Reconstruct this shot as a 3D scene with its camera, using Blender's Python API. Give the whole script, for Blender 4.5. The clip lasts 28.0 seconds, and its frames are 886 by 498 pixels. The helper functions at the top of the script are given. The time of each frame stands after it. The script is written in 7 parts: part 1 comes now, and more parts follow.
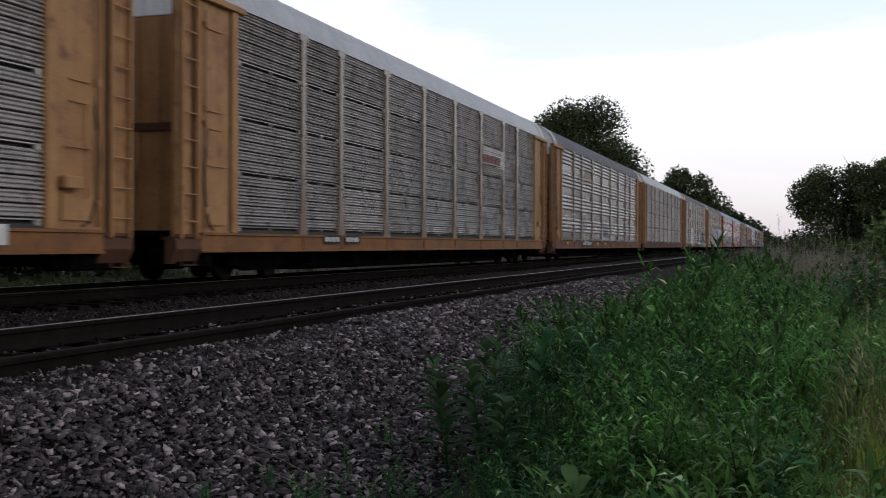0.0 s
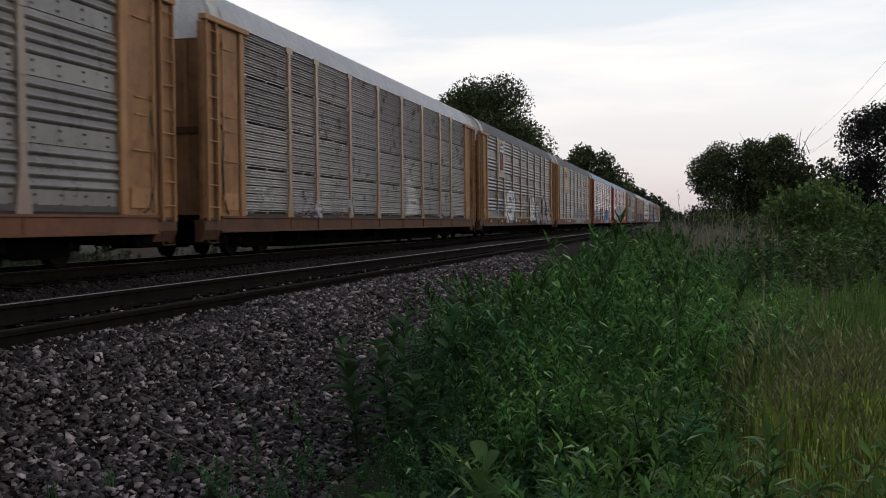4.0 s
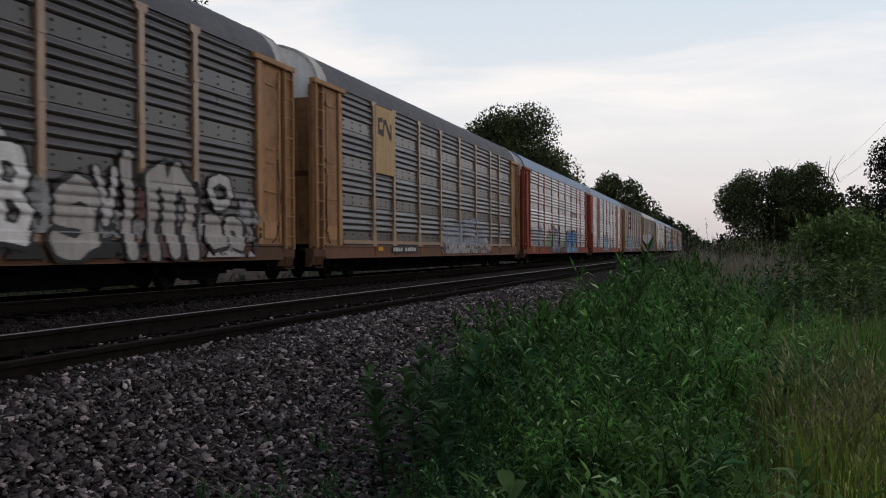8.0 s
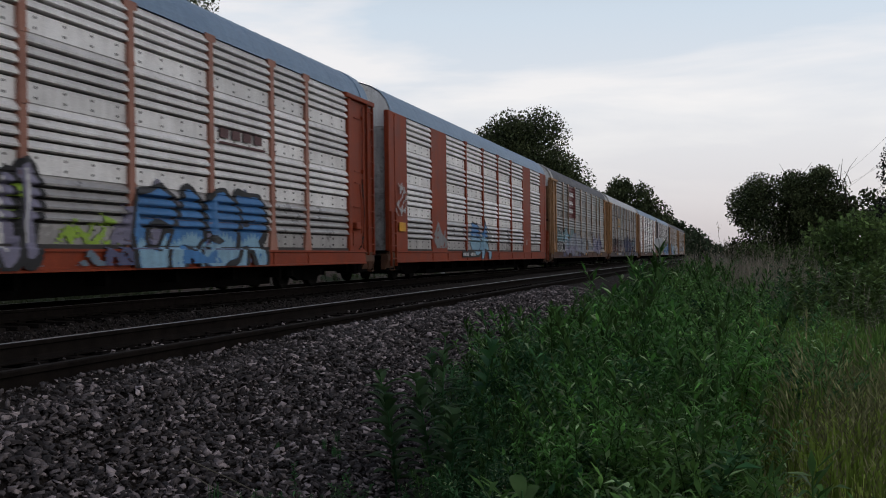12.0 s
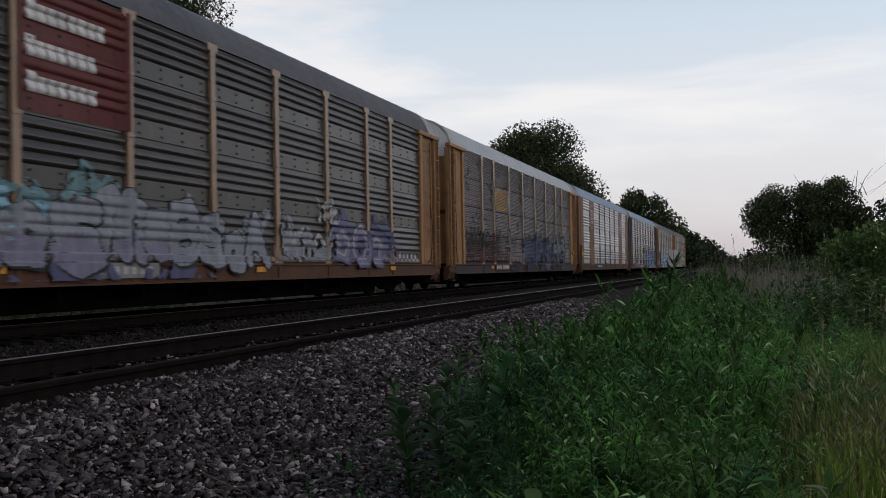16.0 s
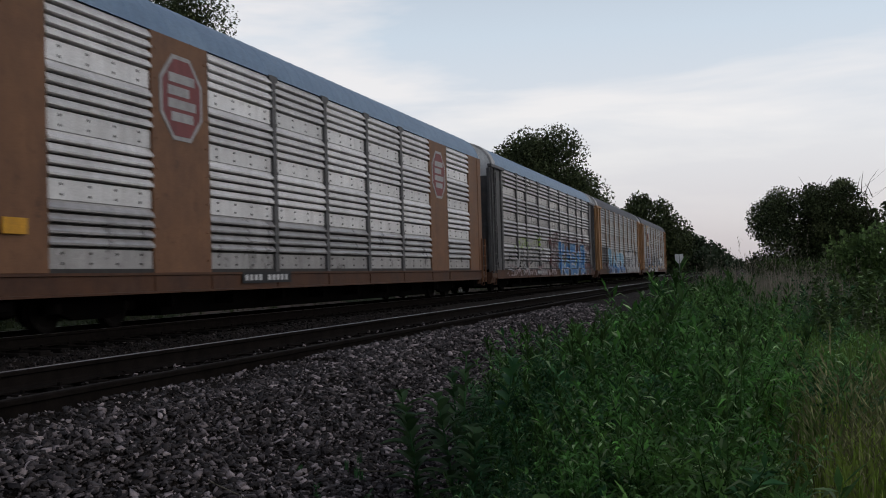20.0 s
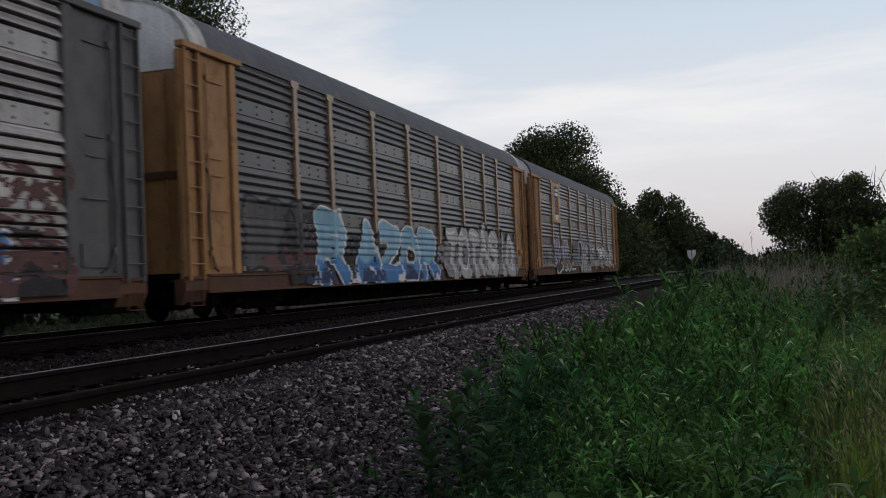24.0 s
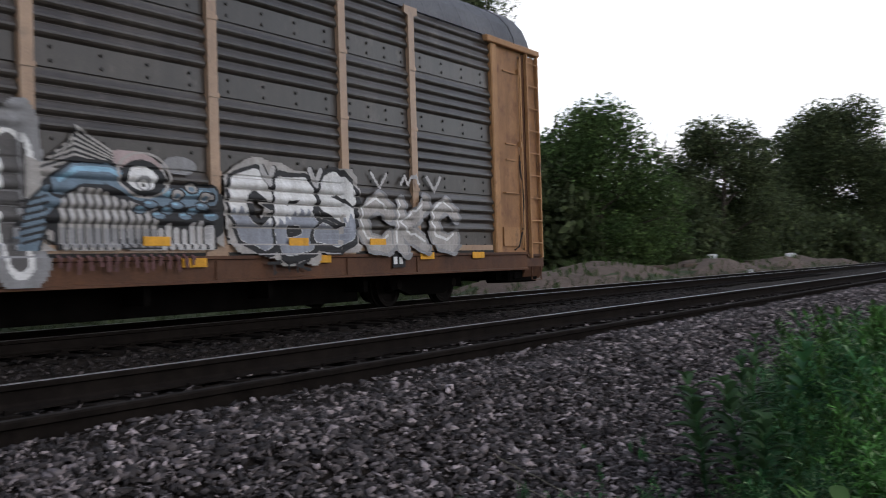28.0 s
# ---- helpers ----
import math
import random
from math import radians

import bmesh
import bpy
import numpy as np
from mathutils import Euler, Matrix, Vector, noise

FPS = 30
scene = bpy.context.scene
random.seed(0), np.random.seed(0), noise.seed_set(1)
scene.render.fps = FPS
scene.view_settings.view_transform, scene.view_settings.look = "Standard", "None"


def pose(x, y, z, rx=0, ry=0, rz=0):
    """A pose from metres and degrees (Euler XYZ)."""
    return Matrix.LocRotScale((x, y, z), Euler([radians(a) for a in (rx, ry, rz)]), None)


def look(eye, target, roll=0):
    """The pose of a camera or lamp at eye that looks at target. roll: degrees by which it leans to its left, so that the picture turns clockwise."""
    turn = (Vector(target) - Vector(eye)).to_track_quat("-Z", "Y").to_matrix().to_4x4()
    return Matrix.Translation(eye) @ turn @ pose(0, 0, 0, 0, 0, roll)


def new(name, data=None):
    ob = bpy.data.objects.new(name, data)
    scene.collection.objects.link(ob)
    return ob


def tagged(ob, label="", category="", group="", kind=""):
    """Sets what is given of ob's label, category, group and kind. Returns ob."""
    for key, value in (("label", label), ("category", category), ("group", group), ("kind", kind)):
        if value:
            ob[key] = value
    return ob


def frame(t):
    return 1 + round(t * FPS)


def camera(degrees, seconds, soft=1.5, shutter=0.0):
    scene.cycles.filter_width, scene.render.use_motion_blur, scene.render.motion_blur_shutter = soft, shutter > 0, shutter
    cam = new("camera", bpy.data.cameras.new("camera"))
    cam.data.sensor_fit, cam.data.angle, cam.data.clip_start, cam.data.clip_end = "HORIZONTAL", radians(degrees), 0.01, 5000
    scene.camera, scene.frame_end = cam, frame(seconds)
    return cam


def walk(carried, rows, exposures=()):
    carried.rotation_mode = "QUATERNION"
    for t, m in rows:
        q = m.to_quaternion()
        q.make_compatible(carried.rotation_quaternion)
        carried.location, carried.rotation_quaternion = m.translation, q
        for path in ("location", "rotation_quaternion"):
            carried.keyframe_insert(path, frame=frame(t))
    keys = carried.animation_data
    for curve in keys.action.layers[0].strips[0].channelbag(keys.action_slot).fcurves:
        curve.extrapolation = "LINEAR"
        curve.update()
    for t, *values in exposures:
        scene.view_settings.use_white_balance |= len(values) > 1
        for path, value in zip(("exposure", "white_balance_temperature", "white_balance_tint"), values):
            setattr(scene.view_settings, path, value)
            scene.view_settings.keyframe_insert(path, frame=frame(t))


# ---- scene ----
# Camera: stands beside the track and pans, held by hand
cam = camera(45.27, 28.0, soft=1.0, shutter=0.25)
EYE = (0.0, 0.0, 0.68)          # metres above the rail tops
VIEW = [  # seconds, yaw to the left of the track, pitch, roll
    (0, 18.20, -0.22, -0.20), (0.1, 17.35, -0.35, 0.00), (0.2, 15.95, -0.60, 0.15), (0.3, 14.60, -0.85, 0.35), (0.5, 13.25, -1.14, 0.57),
    (1, 11.60, -1.07, 0.46), (1.5, 12.27, -1.17, 0.28), (2, 13.09, -1.35, 0.41), (2.5, 12.92, -1.40, 0.55), (3, 13.16, -1.27, 0.85),
    (3.5, 13.20, -1.41, 0.63), (5.5, 13.15, -0.81, 0.42), (6, 13.03, -0.60, 0.39), (6.5, 13.41, -0.60, 0.19), (7, 13.79, -0.42, 0.28),
    (7.5, 14.28, -0.15, 0.53), (8, 14.62, 0.16, 0.49), (8.5, 14.53, 0.53, 0.60), (9, 14.75, 0.31, 0.72), (9.5, 14.58, 0.57, 0.84),
    (10, 14.56, 0.47, 0.93), (10.5, 14.53, 0.46, 0.79), (11, 14.69, 0.42, 0.78), (11.5, 14.96, 0.52, 0.76), (12, 15.23, 0.44, 0.78),
    (12.5, 15.20, 0.59, 0.86), (13, 15.17, 0.60, 0.85), (13.5, 15.42, 0.75, 0.84), (15.5, 15.54, 0.87, 1.16), (16, 15.98, 1.14, 0.99),
    (16.5, 16.03, 1.36, 1.12), (17, 16.00, 1.36, 1.10), (17.5, 16.01, 1.22, 1.21), (18, 16.00, 1.38, 1.44), (18.5, 16.18, 1.28, 1.20),
    (19, 16.25, 1.37, 1.44), (19.5, 16.28, 1.45, 1.52), (20, 16.29, 1.49, 1.62), (20.5, 16.52, 1.60, 1.72), (21, 16.66, 1.50, 1.99),
    (21.5, 16.59, 1.63, 1.83), (23.5, 16.93, 1.62, 2.07), (24, 16.94, 1.45, 2.25), (24.5, 17.21, 1.45, 2.09), (25, 17.47, 1.47, 1.99),
    (25.5, 17.63, 1.35, 2.10), (26, 18.22, 1.23, 2.12), (26.5, 18.76, 1.13, 2.21), (27, 19.33, 1.15, 2.18), (27.5, 22.79, 1.05, 2.87),
    (28, 31.41, 0.85, 1.75),
]
walk(cam, [(t, pose(*EYE, 90 + p, r, y)) for t, y, p, r in VIEW],
     exposures=[(0.0, 0.40, 6600, 11), (1.0, 0.23, 6750, 12), (3.5, 0.22, 6850, 11), (5.5, 0.19, 6950, 11), (7.5, 0.13, 6900, 11), (9.5, 0.0, 6650, 10), (17.0, 0.0, 6630, 10), (21.0, -0.06, 6620, 10), (24.0, -0.03, 6620, 10), (25.0, 0.0, 6620, 10), (27.0, 0.1, 6600, 10), (27.6, 0.4, 6550, 10), (28.0, 0.92, 6500, 10)])

# ---- sky and light: dusk, thin cloud, a veiled brightness high behind the camera ----
world = bpy.data.worlds.new("dusk_sky")
scene.world = world
world.use_nodes = True
wn, wl = world.node_tree.nodes, world.node_tree.links
wn.clear()


def node(nodes, kind, **values):
    n = nodes.new(kind)
    for key, value in values.items():
        if key in n.inputs:
            n.inputs[key].default_value = value
    return n


def ramp(nodes, stops):
    n = nodes.new("ShaderNodeValToRGB")
    el = n.color_ramp.elements
    while len(el) < len(stops):
        el.new(0.5)
    for e, (at, colour) in zip(el, stops):
        e.position, e.color = at, (*colour, 1)
    return n


tc = node(wn, "ShaderNodeTexCoord")
sep = node(wn, "ShaderNodeSeparateXYZ")
wl.new(tc.outputs["Generated"], sep.inputs[0])
grad = ramp(wn, [(0.0, (0.55, 0.51, 0.58)), (0.05, (0.69, 0.65, 0.71)), (0.11, (0.81, 0.79, 0.82)), (0.22, (0.665, 0.75, 0.84)),
                 (0.45, (0.31, 0.34, 0.42)), (1.0, (0.14, 0.165, 0.23))])
wl.new(sep.outputs["Z"], grad.inputs[0])
# soft flat streaks of cloud
stretch = node(wn, "ShaderNodeMapping")
stretch.inputs["Scale"].default_value = (1.6, 1.6, 9.0)
stretch.inputs["Rotation"].default_value = (0.0, 0.12, 0.6)
wl.new(tc.outputs["Generated"], stretch.inputs[0])
puff = node(wn, "ShaderNodeTexNoise", Scale=1.7, Detail=5.0, Roughness=0.55, Distortion=0.3)
wl.new(stretch.outputs[0], puff.inputs["Vector"])
thin = ramp(wn, [(0.44, (0, 0, 0)), (0.63, (0.95, 0.95, 0.95))])
wl.new(puff.outputs["Fac"], thin.inputs[0])
cloud = node(wn, "ShaderNodeMix")
cloud.data_type = "RGBA"
cloud.inputs["B"].default_value = (0.97, 0.93, 0.92, 1)
fade = node(wn, "ShaderNodeMath")
fade.operation = "MULTIPLY"
low = ramp(wn, [(0.03, (0, 0, 0)), (0.14, (1, 1, 1)), (0.35, (0.8, 0.8, 0.8)), (0.6, (0.15, 0.15, 0.15))])
wl.new(sep.outputs["Z"], low.inputs[0])
wl.new(thin.outputs[0], fade.inputs[0])
wl.new(low.outputs[0], fade.inputs[1])
wl.new(fade.outputs[0], cloud.inputs["Factor"])
wl.new(grad.outputs[0], cloud.inputs["A"])
nishita = node(wn, "ShaderNodeTexSky")
nishita.sky_type, nishita.sun_disc = "NISHITA", False
nishita.sun_elevation, nishita.sun_rotation = radians(34), radians(84)
bg_sky = node(wn, "ShaderNodeBackground", Strength=0.03)
bg_haze = node(wn, "ShaderNodeBackground", Strength=0.83)
both = node(wn, "ShaderNodeAddShader")
wout = node(wn, "ShaderNodeOutputWorld")
wl.new(nishita.outputs[0], bg_sky.inputs["Color"])
wl.new(cloud.outputs["Result"], bg_haze.inputs["Color"])
wl.new(bg_sky.outputs[0], both.inputs[0])
wl.new(bg_haze.outputs[0], both.inputs[1])
wl.new(both.outputs[0], wout.inputs["Surface"])

sun = new("sun", bpy.data.lights.new("sun", "SUN"))
sun.data.energy, sun.data.angle, sun.data.color = 0.30, radians(45), (1.0, 0.91, 0.82)
sun.matrix_world = look((54, 6, 48), (0, 0, 0))


# ---- materials ----
def surface(name, colours, rough=0.8, metal=0.0, scale=3.0, fine=60.0, streak=0.0, bump=0.2, island=0.0, objvar=0.0, spec=0.3, spread=None, dirt=None, dirt_amount=0.45, bump_dist=0.01):
    """A worn surface: two colours in large blotches, fine grain, streaks that run down, and dirt or rust in patches."""
    m = bpy.data.materials.new(name)
    m.use_nodes = True
    n, l = m.node_tree.nodes, m.node_tree.links
    b = n["Principled BSDF"]
    b.inputs["Metallic"].default_value = metal
    b.inputs["Specular IOR Level"].default_value = spec
    t = node(n, "ShaderNodeTexCoord")
    info = node(n, "ShaderNodeObjectInfo")
    shift = node(n, "ShaderNodeVectorMath")
    shift.operation = "MULTIPLY_ADD"
    l.new(info.outputs["Random"], shift.inputs[0])
    shift.inputs[1].default_value = (37, 53, 71)
    l.new(t.outputs["Object"], shift.inputs[2])
    big = node(n, "ShaderNodeTexNoise", Scale=scale, Detail=6.0, Roughness=0.6)
    l.new(shift.outputs[0], big.inputs["Vector"])
    small = node(n, "ShaderNodeTexNoise", Scale=fine, Detail=3.0)
    l.new(shift.outputs[0], small.inputs["Vector"])
    c = ramp(n, [(0.32, colours[0]), (0.68, colours[1])])
    l.new(big.outputs["Fac"], c.inputs[0])
    out = c.outputs[0]

    def blend(mode, factor, colour_socket, amount):
        x = node(n, "ShaderNodeMix")
        x.data_type, x.blend_type = "RGBA", mode
        if factor is None:
            x.inputs["Factor"].default_value = amount
        else:
            l.new(factor, x.inputs["Factor"])
        l.new(out, x.inputs["A"])
        if hasattr(colour_socket, "is_output"):
            l.new(colour_socket, x.inputs["B"])
        else:
            x.inputs["B"].default_value = (*colour_socket, 1)
        return x.outputs["Result"]
    g = ramp(n, [(0.3, (0.62, 0.62, 0.62)), (0.7, (1.2, 1.2, 1.2))])
    l.new(small.outputs["Fac"], g.inputs[0])
    out = blend("MULTIPLY", None, g.outputs[0], 0.55)
    if streak:
        mp = node(n, "ShaderNodeMapping")
        mp.inputs["Scale"].default_value = (6, 6, 0.5)
        l.new(shift.outputs[0], mp.inputs[0])
        s = node(n, "ShaderNodeTexNoise", Scale=1.0, Detail=5.0, Roughness=0.65)
        l.new(mp.outputs[0], s.inputs["Vector"])
        sr = ramp(n, [(0.40, (1, 1, 1)), (0.66, (0.42, 0.38, 0.35))])
        l.new(s.outputs["Fac"], sr.inputs[0])
        out = blend("MULTIPLY", None, sr.outputs[0], streak)
    if dirt:
        d = node(n, "ShaderNodeTexNoise", Scale=scale * 1.9, Detail=8.0, Roughness=0.7)
        l.new(shift.outputs[0], d.inputs["Vector"])
        dr = ramp(n, [(0.66 - 0.2 * dirt_amount, (0, 0, 0)), (0.78 - 0.1 * dirt_amount, (1, 1, 1))])
        l.new(d.outputs["Fac"], dr.inputs[0])
        out = blend("MIX", dr.outputs[0], dirt, 0)
    if island or objvar:
        if island:
            src, amount = node(n, "ShaderNodeNewGeometry").outputs["Random Per Island"], island
        else:
            src, amount = info.outputs["Random"], objvar
        v = ramp(n, [(0.0, (1 - amount,) * 3), (0.6, (1 - amount * 0.35,) * 3), (0.88, (1 + amount * 0.6,) * 3), (1.0, (1 + amount * 2.2,) * 3)])
        if spread:
            v = ramp(n, [(a, (k,) * 3) for a, k in spread])
        l.new(src, v.inputs[0])
        out = blend("MULTIPLY", None, v.outputs[0], 1.0)
    l.new(out, b.inputs["Base Color"])
    rr = node(n, "ShaderNodeMapRange")
    rr.inputs["To Min"].default_value, rr.inputs["To Max"].default_value = max(rough - 0.12, 0.05), min(rough + 0.12, 1)
    l.new(big.outputs["Fac"], rr.inputs["Value"])
    l.new(rr.outputs[0], b.inputs["Roughness"])
    if bump:
        bp = node(n, "ShaderNodeBump", Strength=bump, Distance=bump_dist)
        l.new(small.outputs["Fac"], bp.inputs["Height"])
        l.new(bp.outputs[0], b.inputs["Normal"])
    return m


RUST = (0.085, 0.040, 0.022)
PANEL_SPREAD = [(0.0, 0.80), (0.5, 1.0), (1.0, 1.14)]      # no two panels weathered alike
STEEL = {
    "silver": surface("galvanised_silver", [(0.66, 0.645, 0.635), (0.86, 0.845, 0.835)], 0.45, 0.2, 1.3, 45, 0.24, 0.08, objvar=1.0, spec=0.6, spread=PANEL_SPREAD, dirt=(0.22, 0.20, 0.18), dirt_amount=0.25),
    # flat, low: grime plus the darker reflections of bands and bottom row, as colour
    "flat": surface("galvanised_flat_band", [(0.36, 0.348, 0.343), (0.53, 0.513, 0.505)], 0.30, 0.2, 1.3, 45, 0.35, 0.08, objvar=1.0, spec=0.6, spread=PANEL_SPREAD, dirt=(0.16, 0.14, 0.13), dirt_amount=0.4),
    "low": surface("galvanised_bottom_row", [(0.332, 0.319, 0.315), (0.501, 0.484, 0.476)], 0.30, 0.2, 1.3, 45, 0.35, 0.08, objvar=1.0, spec=0.6, spread=PANEL_SPREAD, dirt=(0.14, 0.12, 0.11), dirt_amount=0.45),
    "pale": surface("galvanised_pale_grey", [(0.290, 0.272, 0.262), (0.395, 0.375, 0.362)], 0.28, 0.2, 1.3, 45, 0.26, 0.08, objvar=1.0, spec=0.8, spread=PANEL_SPREAD, dirt=(0.20, 0.18, 0.165), dirt_amount=0.15),
    "grey": surface("galvanised_grey", [(0.310, 0.293, 0.285), (0.440, 0.420, 0.406)], 0.30, 0.2, 1.3, 45, 0.32, 0.08, objvar=1.0, spec=0.6, spread=PANEL_SPREAD, dirt=(0.15, 0.13, 0.12), dirt_amount=0.35),
    "dark": surface("galvanised_sooty", [(0.033, 0.027, 0.0235), (0.060, 0.051, 0.045)], 0.34, 0.1, 1.1, 45, 0.35, 0.08, objvar=1.0, spec=0.45, spread=PANEL_SPREAD, dirt=(0.10, 0.085, 0.075), dirt_amount=0.4),
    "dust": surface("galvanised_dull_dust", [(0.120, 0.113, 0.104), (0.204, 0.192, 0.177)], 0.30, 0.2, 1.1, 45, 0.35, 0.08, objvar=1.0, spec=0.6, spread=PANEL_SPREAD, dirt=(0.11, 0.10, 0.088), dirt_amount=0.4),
    "soot": surface("galvanised_black_soot", [(0.030, 0.025, 0.0225), (0.056, 0.048, 0.044)], 0.32, 0.15, 1.1, 45, 0.35, 0.08, objvar=1.0, spec=0.55, spread=PANEL_SPREAD, dirt=(0.032, 0.028, 0.026), dirt_amount=0.45),
    "brown": surface("galvanised_brown_dust", [(0.195, 0.174, 0.172), (0.320, 0.292, 0.289)], 0.30, 0.15, 1.1, 45, 0.39, 0.08, objvar=1.0, spec=0.6, spread=PANEL_SPREAD, dirt=(0.12, 0.08, 0.06), dirt_amount=0.5),
}
PAINT = {
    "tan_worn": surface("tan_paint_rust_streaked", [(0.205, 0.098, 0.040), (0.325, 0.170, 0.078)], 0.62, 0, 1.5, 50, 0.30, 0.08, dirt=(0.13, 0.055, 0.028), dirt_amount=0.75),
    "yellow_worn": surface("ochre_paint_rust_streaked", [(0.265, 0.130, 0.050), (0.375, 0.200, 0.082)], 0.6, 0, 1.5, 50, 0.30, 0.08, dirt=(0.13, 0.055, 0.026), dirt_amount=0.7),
    "tan": surface("tan_paint", [(0.275, 0.138, 0.056), (0.385, 0.210, 0.096)], 0.6, 0, 1.6, 50, 0.22, 0.06, dirt=RUST, dirt_amount=0.35),
    "yellow": surface("yellow_ochre_paint", [(0.290, 0.144, 0.055), (0.395, 0.212, 0.086)], 0.58, 0, 1.6, 50, 0.20, 0.06, dirt=(0.12, 0.050, 0.024), dirt_amount=0.42),
    "rusty": surface("rusty_tan_paint", [(0.056, 0.023, 0.012), (0.105, 0.046, 0.022)], 0.7, 0, 1.4, 40, 0.24, 0.1, dirt=RUST, dirt_amount=0.8),
    "ochre_sill": surface("grimy_ochre_sill_paint", [(0.140, 0.058, 0.016), (0.235, 0.104, 0.030)], 0.6, 0, 1.2, 40, 0.20, 0.08, dirt=(0.085, 0.032, 0.016), dirt_amount=0.7),
    "tan_sill": surface("grimy_tan_sill_paint", [(0.100, 0.038, 0.018), (0.170, 0.070, 0.034)], 0.6, 0, 1.2, 40, 0.20, 0.08, dirt=(0.075, 0.030, 0.018), dirt_amount=0.7),
    "orange": surface("orange_paint", [(0.185, 0.027, 0.007), (0.265, 0.042, 0.011)], 0.60, 0, 1.6, 50, 0.22, 0.05, dirt=(0.13, 0.034, 0.014), dirt_amount=0.35, spec=0.25),
    "brown": surface("brown_paint", [(0.150, 0.070, 0.034), (0.225, 0.110, 0.055)], 0.62, 0, 1.6, 50, 0.20, 0.06, dirt=RUST, dirt_amount=0.4),
    "faded": surface("faded_red_paint", [(0.27, 0.115, 0.08), (0.38, 0.18, 0.13)], 0.6, 0, 1.6, 50, 0.20, 0.06, dirt=(0.16, 0.09, 0.07), dirt_amount=0.4),
    "maroon": surface("maroon_brown_paint", [(0.032, 0.018, 0.018), (0.068, 0.038, 0.036)], 0.65, 0, 1.4, 40, 0.20, 0.08, dirt=RUST, dirt_amount=0.5),
    "grey": surface("grey_paint", [(0.070, 0.068, 0.070), (0.125, 0.121, 0.121)], 0.6, 0.1, 1.6, 50, 0.20, 0.06, dirt=(0.12, 0.09, 0.07), dirt_amount=0.4),
    "pale_post": surface("greyed_tan_paint", [(0.215, 0.160, 0.122), (0.310, 0.240, 0.190)], 0.42, 0, 1.6, 50, 0.2, 0.06, dirt=(0.11, 0.075, 0.055), dirt_amount=0.45, spec=0.5),
    "brown_post": surface("browned_post_paint", [(0.130, 0.086, 0.058), (0.212, 0.146, 0.102)], 0.30, 0, 1.6, 50, 0.15, 0.06, dirt=(0.07, 0.042, 0.028), dirt_amount=0.45, spec=1.0),
    "drab": surface("drab_post_paint", [(0.245, 0.155, 0.098), (0.360, 0.238, 0.155)], 0.38, 0.0, 1.6, 50, 0.20, 0.06, dirt=(0.14, 0.10, 0.07), dirt_amount=0.4, spec=0.5),
}
M_ROOF = surface("roof_sheet", [(0.36, 0.375, 0.40), (0.47, 0.485, 0.51)], 0.5, 0.2, 0.9, 30, 0.25, 0.08, dirt=(0.25, 0.23, 0.22), dirt_amount=0.3)
M_ROOF_DARK = surface("roof_sheet_sooty", [(0.075, 0.078, 0.09), (0.13, 0.133, 0.146)], 0.7, 0.05, 0.9, 30, 0.15, 0.08, dirt=(0.14, 0.13, 0.125), dirt_amount=0.4)
M_ROOF_BLUE = surface("roof_sheet_bluish", [(0.14, 0.225, 0.335), (0.21, 0.305, 0.42)], 0.5, 0.15, 0.9, 30, 0.2, 0.08)
M_WHITE = surface("white_paint", [(0.66, 0.66, 0.65), (0.80, 0.80, 0.79)], 0.6, 0, 1.5, 40, 0.3, 0.05, dirt=(0.35, 0.30, 0.26), dirt_amount=0.2)
M_HOOD = surface("stained_white_hood", [(0.36, 0.355, 0.35), (0.60, 0.595, 0.58)], 0.6, 0, 1.6, 30, 0.6, 0.08, dirt=(0.13, 0.115, 0.10), dirt_amount=0.65)
# Near black: the deep shade under the train is put into these colours
M_UNDER = surface("underframe_near_black", [(0.0018, 0.0016, 0.0015), (0.005, 0.0044, 0.004)], 0.95, 0, 3, 40, 0, 0.2, spec=0.02)
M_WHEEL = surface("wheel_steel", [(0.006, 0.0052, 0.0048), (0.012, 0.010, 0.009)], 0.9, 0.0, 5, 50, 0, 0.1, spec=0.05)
M_DARKHOLE = surface("black_paint", [(0.012, 0.012, 0.012), (0.025, 0.024, 0.023)], 0.8, 0, 4, 40, 0, 0.05)
# Dark colour of the slot faces stands for the shade inside them
M_SLOT = surface("shaded_slots", [(0.03, 0.028, 0.027), (0.05, 0.047, 0.045)], 0.8, 0, 4, 40, 0, 0.05)
M_RAILHEAD = surface("polished_rail", [(0.24, 0.23, 0.225), (0.33, 0.32, 0.31)], 0.4, 0.85, 8, 90, 0, 0.03)
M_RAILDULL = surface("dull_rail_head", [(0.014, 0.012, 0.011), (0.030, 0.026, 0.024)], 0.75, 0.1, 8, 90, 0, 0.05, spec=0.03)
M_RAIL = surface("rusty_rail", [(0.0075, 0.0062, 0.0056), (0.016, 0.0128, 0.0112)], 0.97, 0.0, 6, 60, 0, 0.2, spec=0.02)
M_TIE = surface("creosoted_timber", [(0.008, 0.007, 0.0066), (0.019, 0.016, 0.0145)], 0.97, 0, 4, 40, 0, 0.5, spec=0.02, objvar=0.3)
M_STONE = surface("crushed_stone", [(0.064, 0.053, 0.052), (0.146, 0.122, 0.121)], 0.75, 0, 12, 90, 0, 0.5, island=0.9, spec=0.25, spread=[(0.0, 0.15), (0.45, 0.45), (0.72, 0.95), (0.88, 2.0), (1.0, 3.9)], dirt=(0.30, 0.28, 0.275), dirt_amount=0.15)
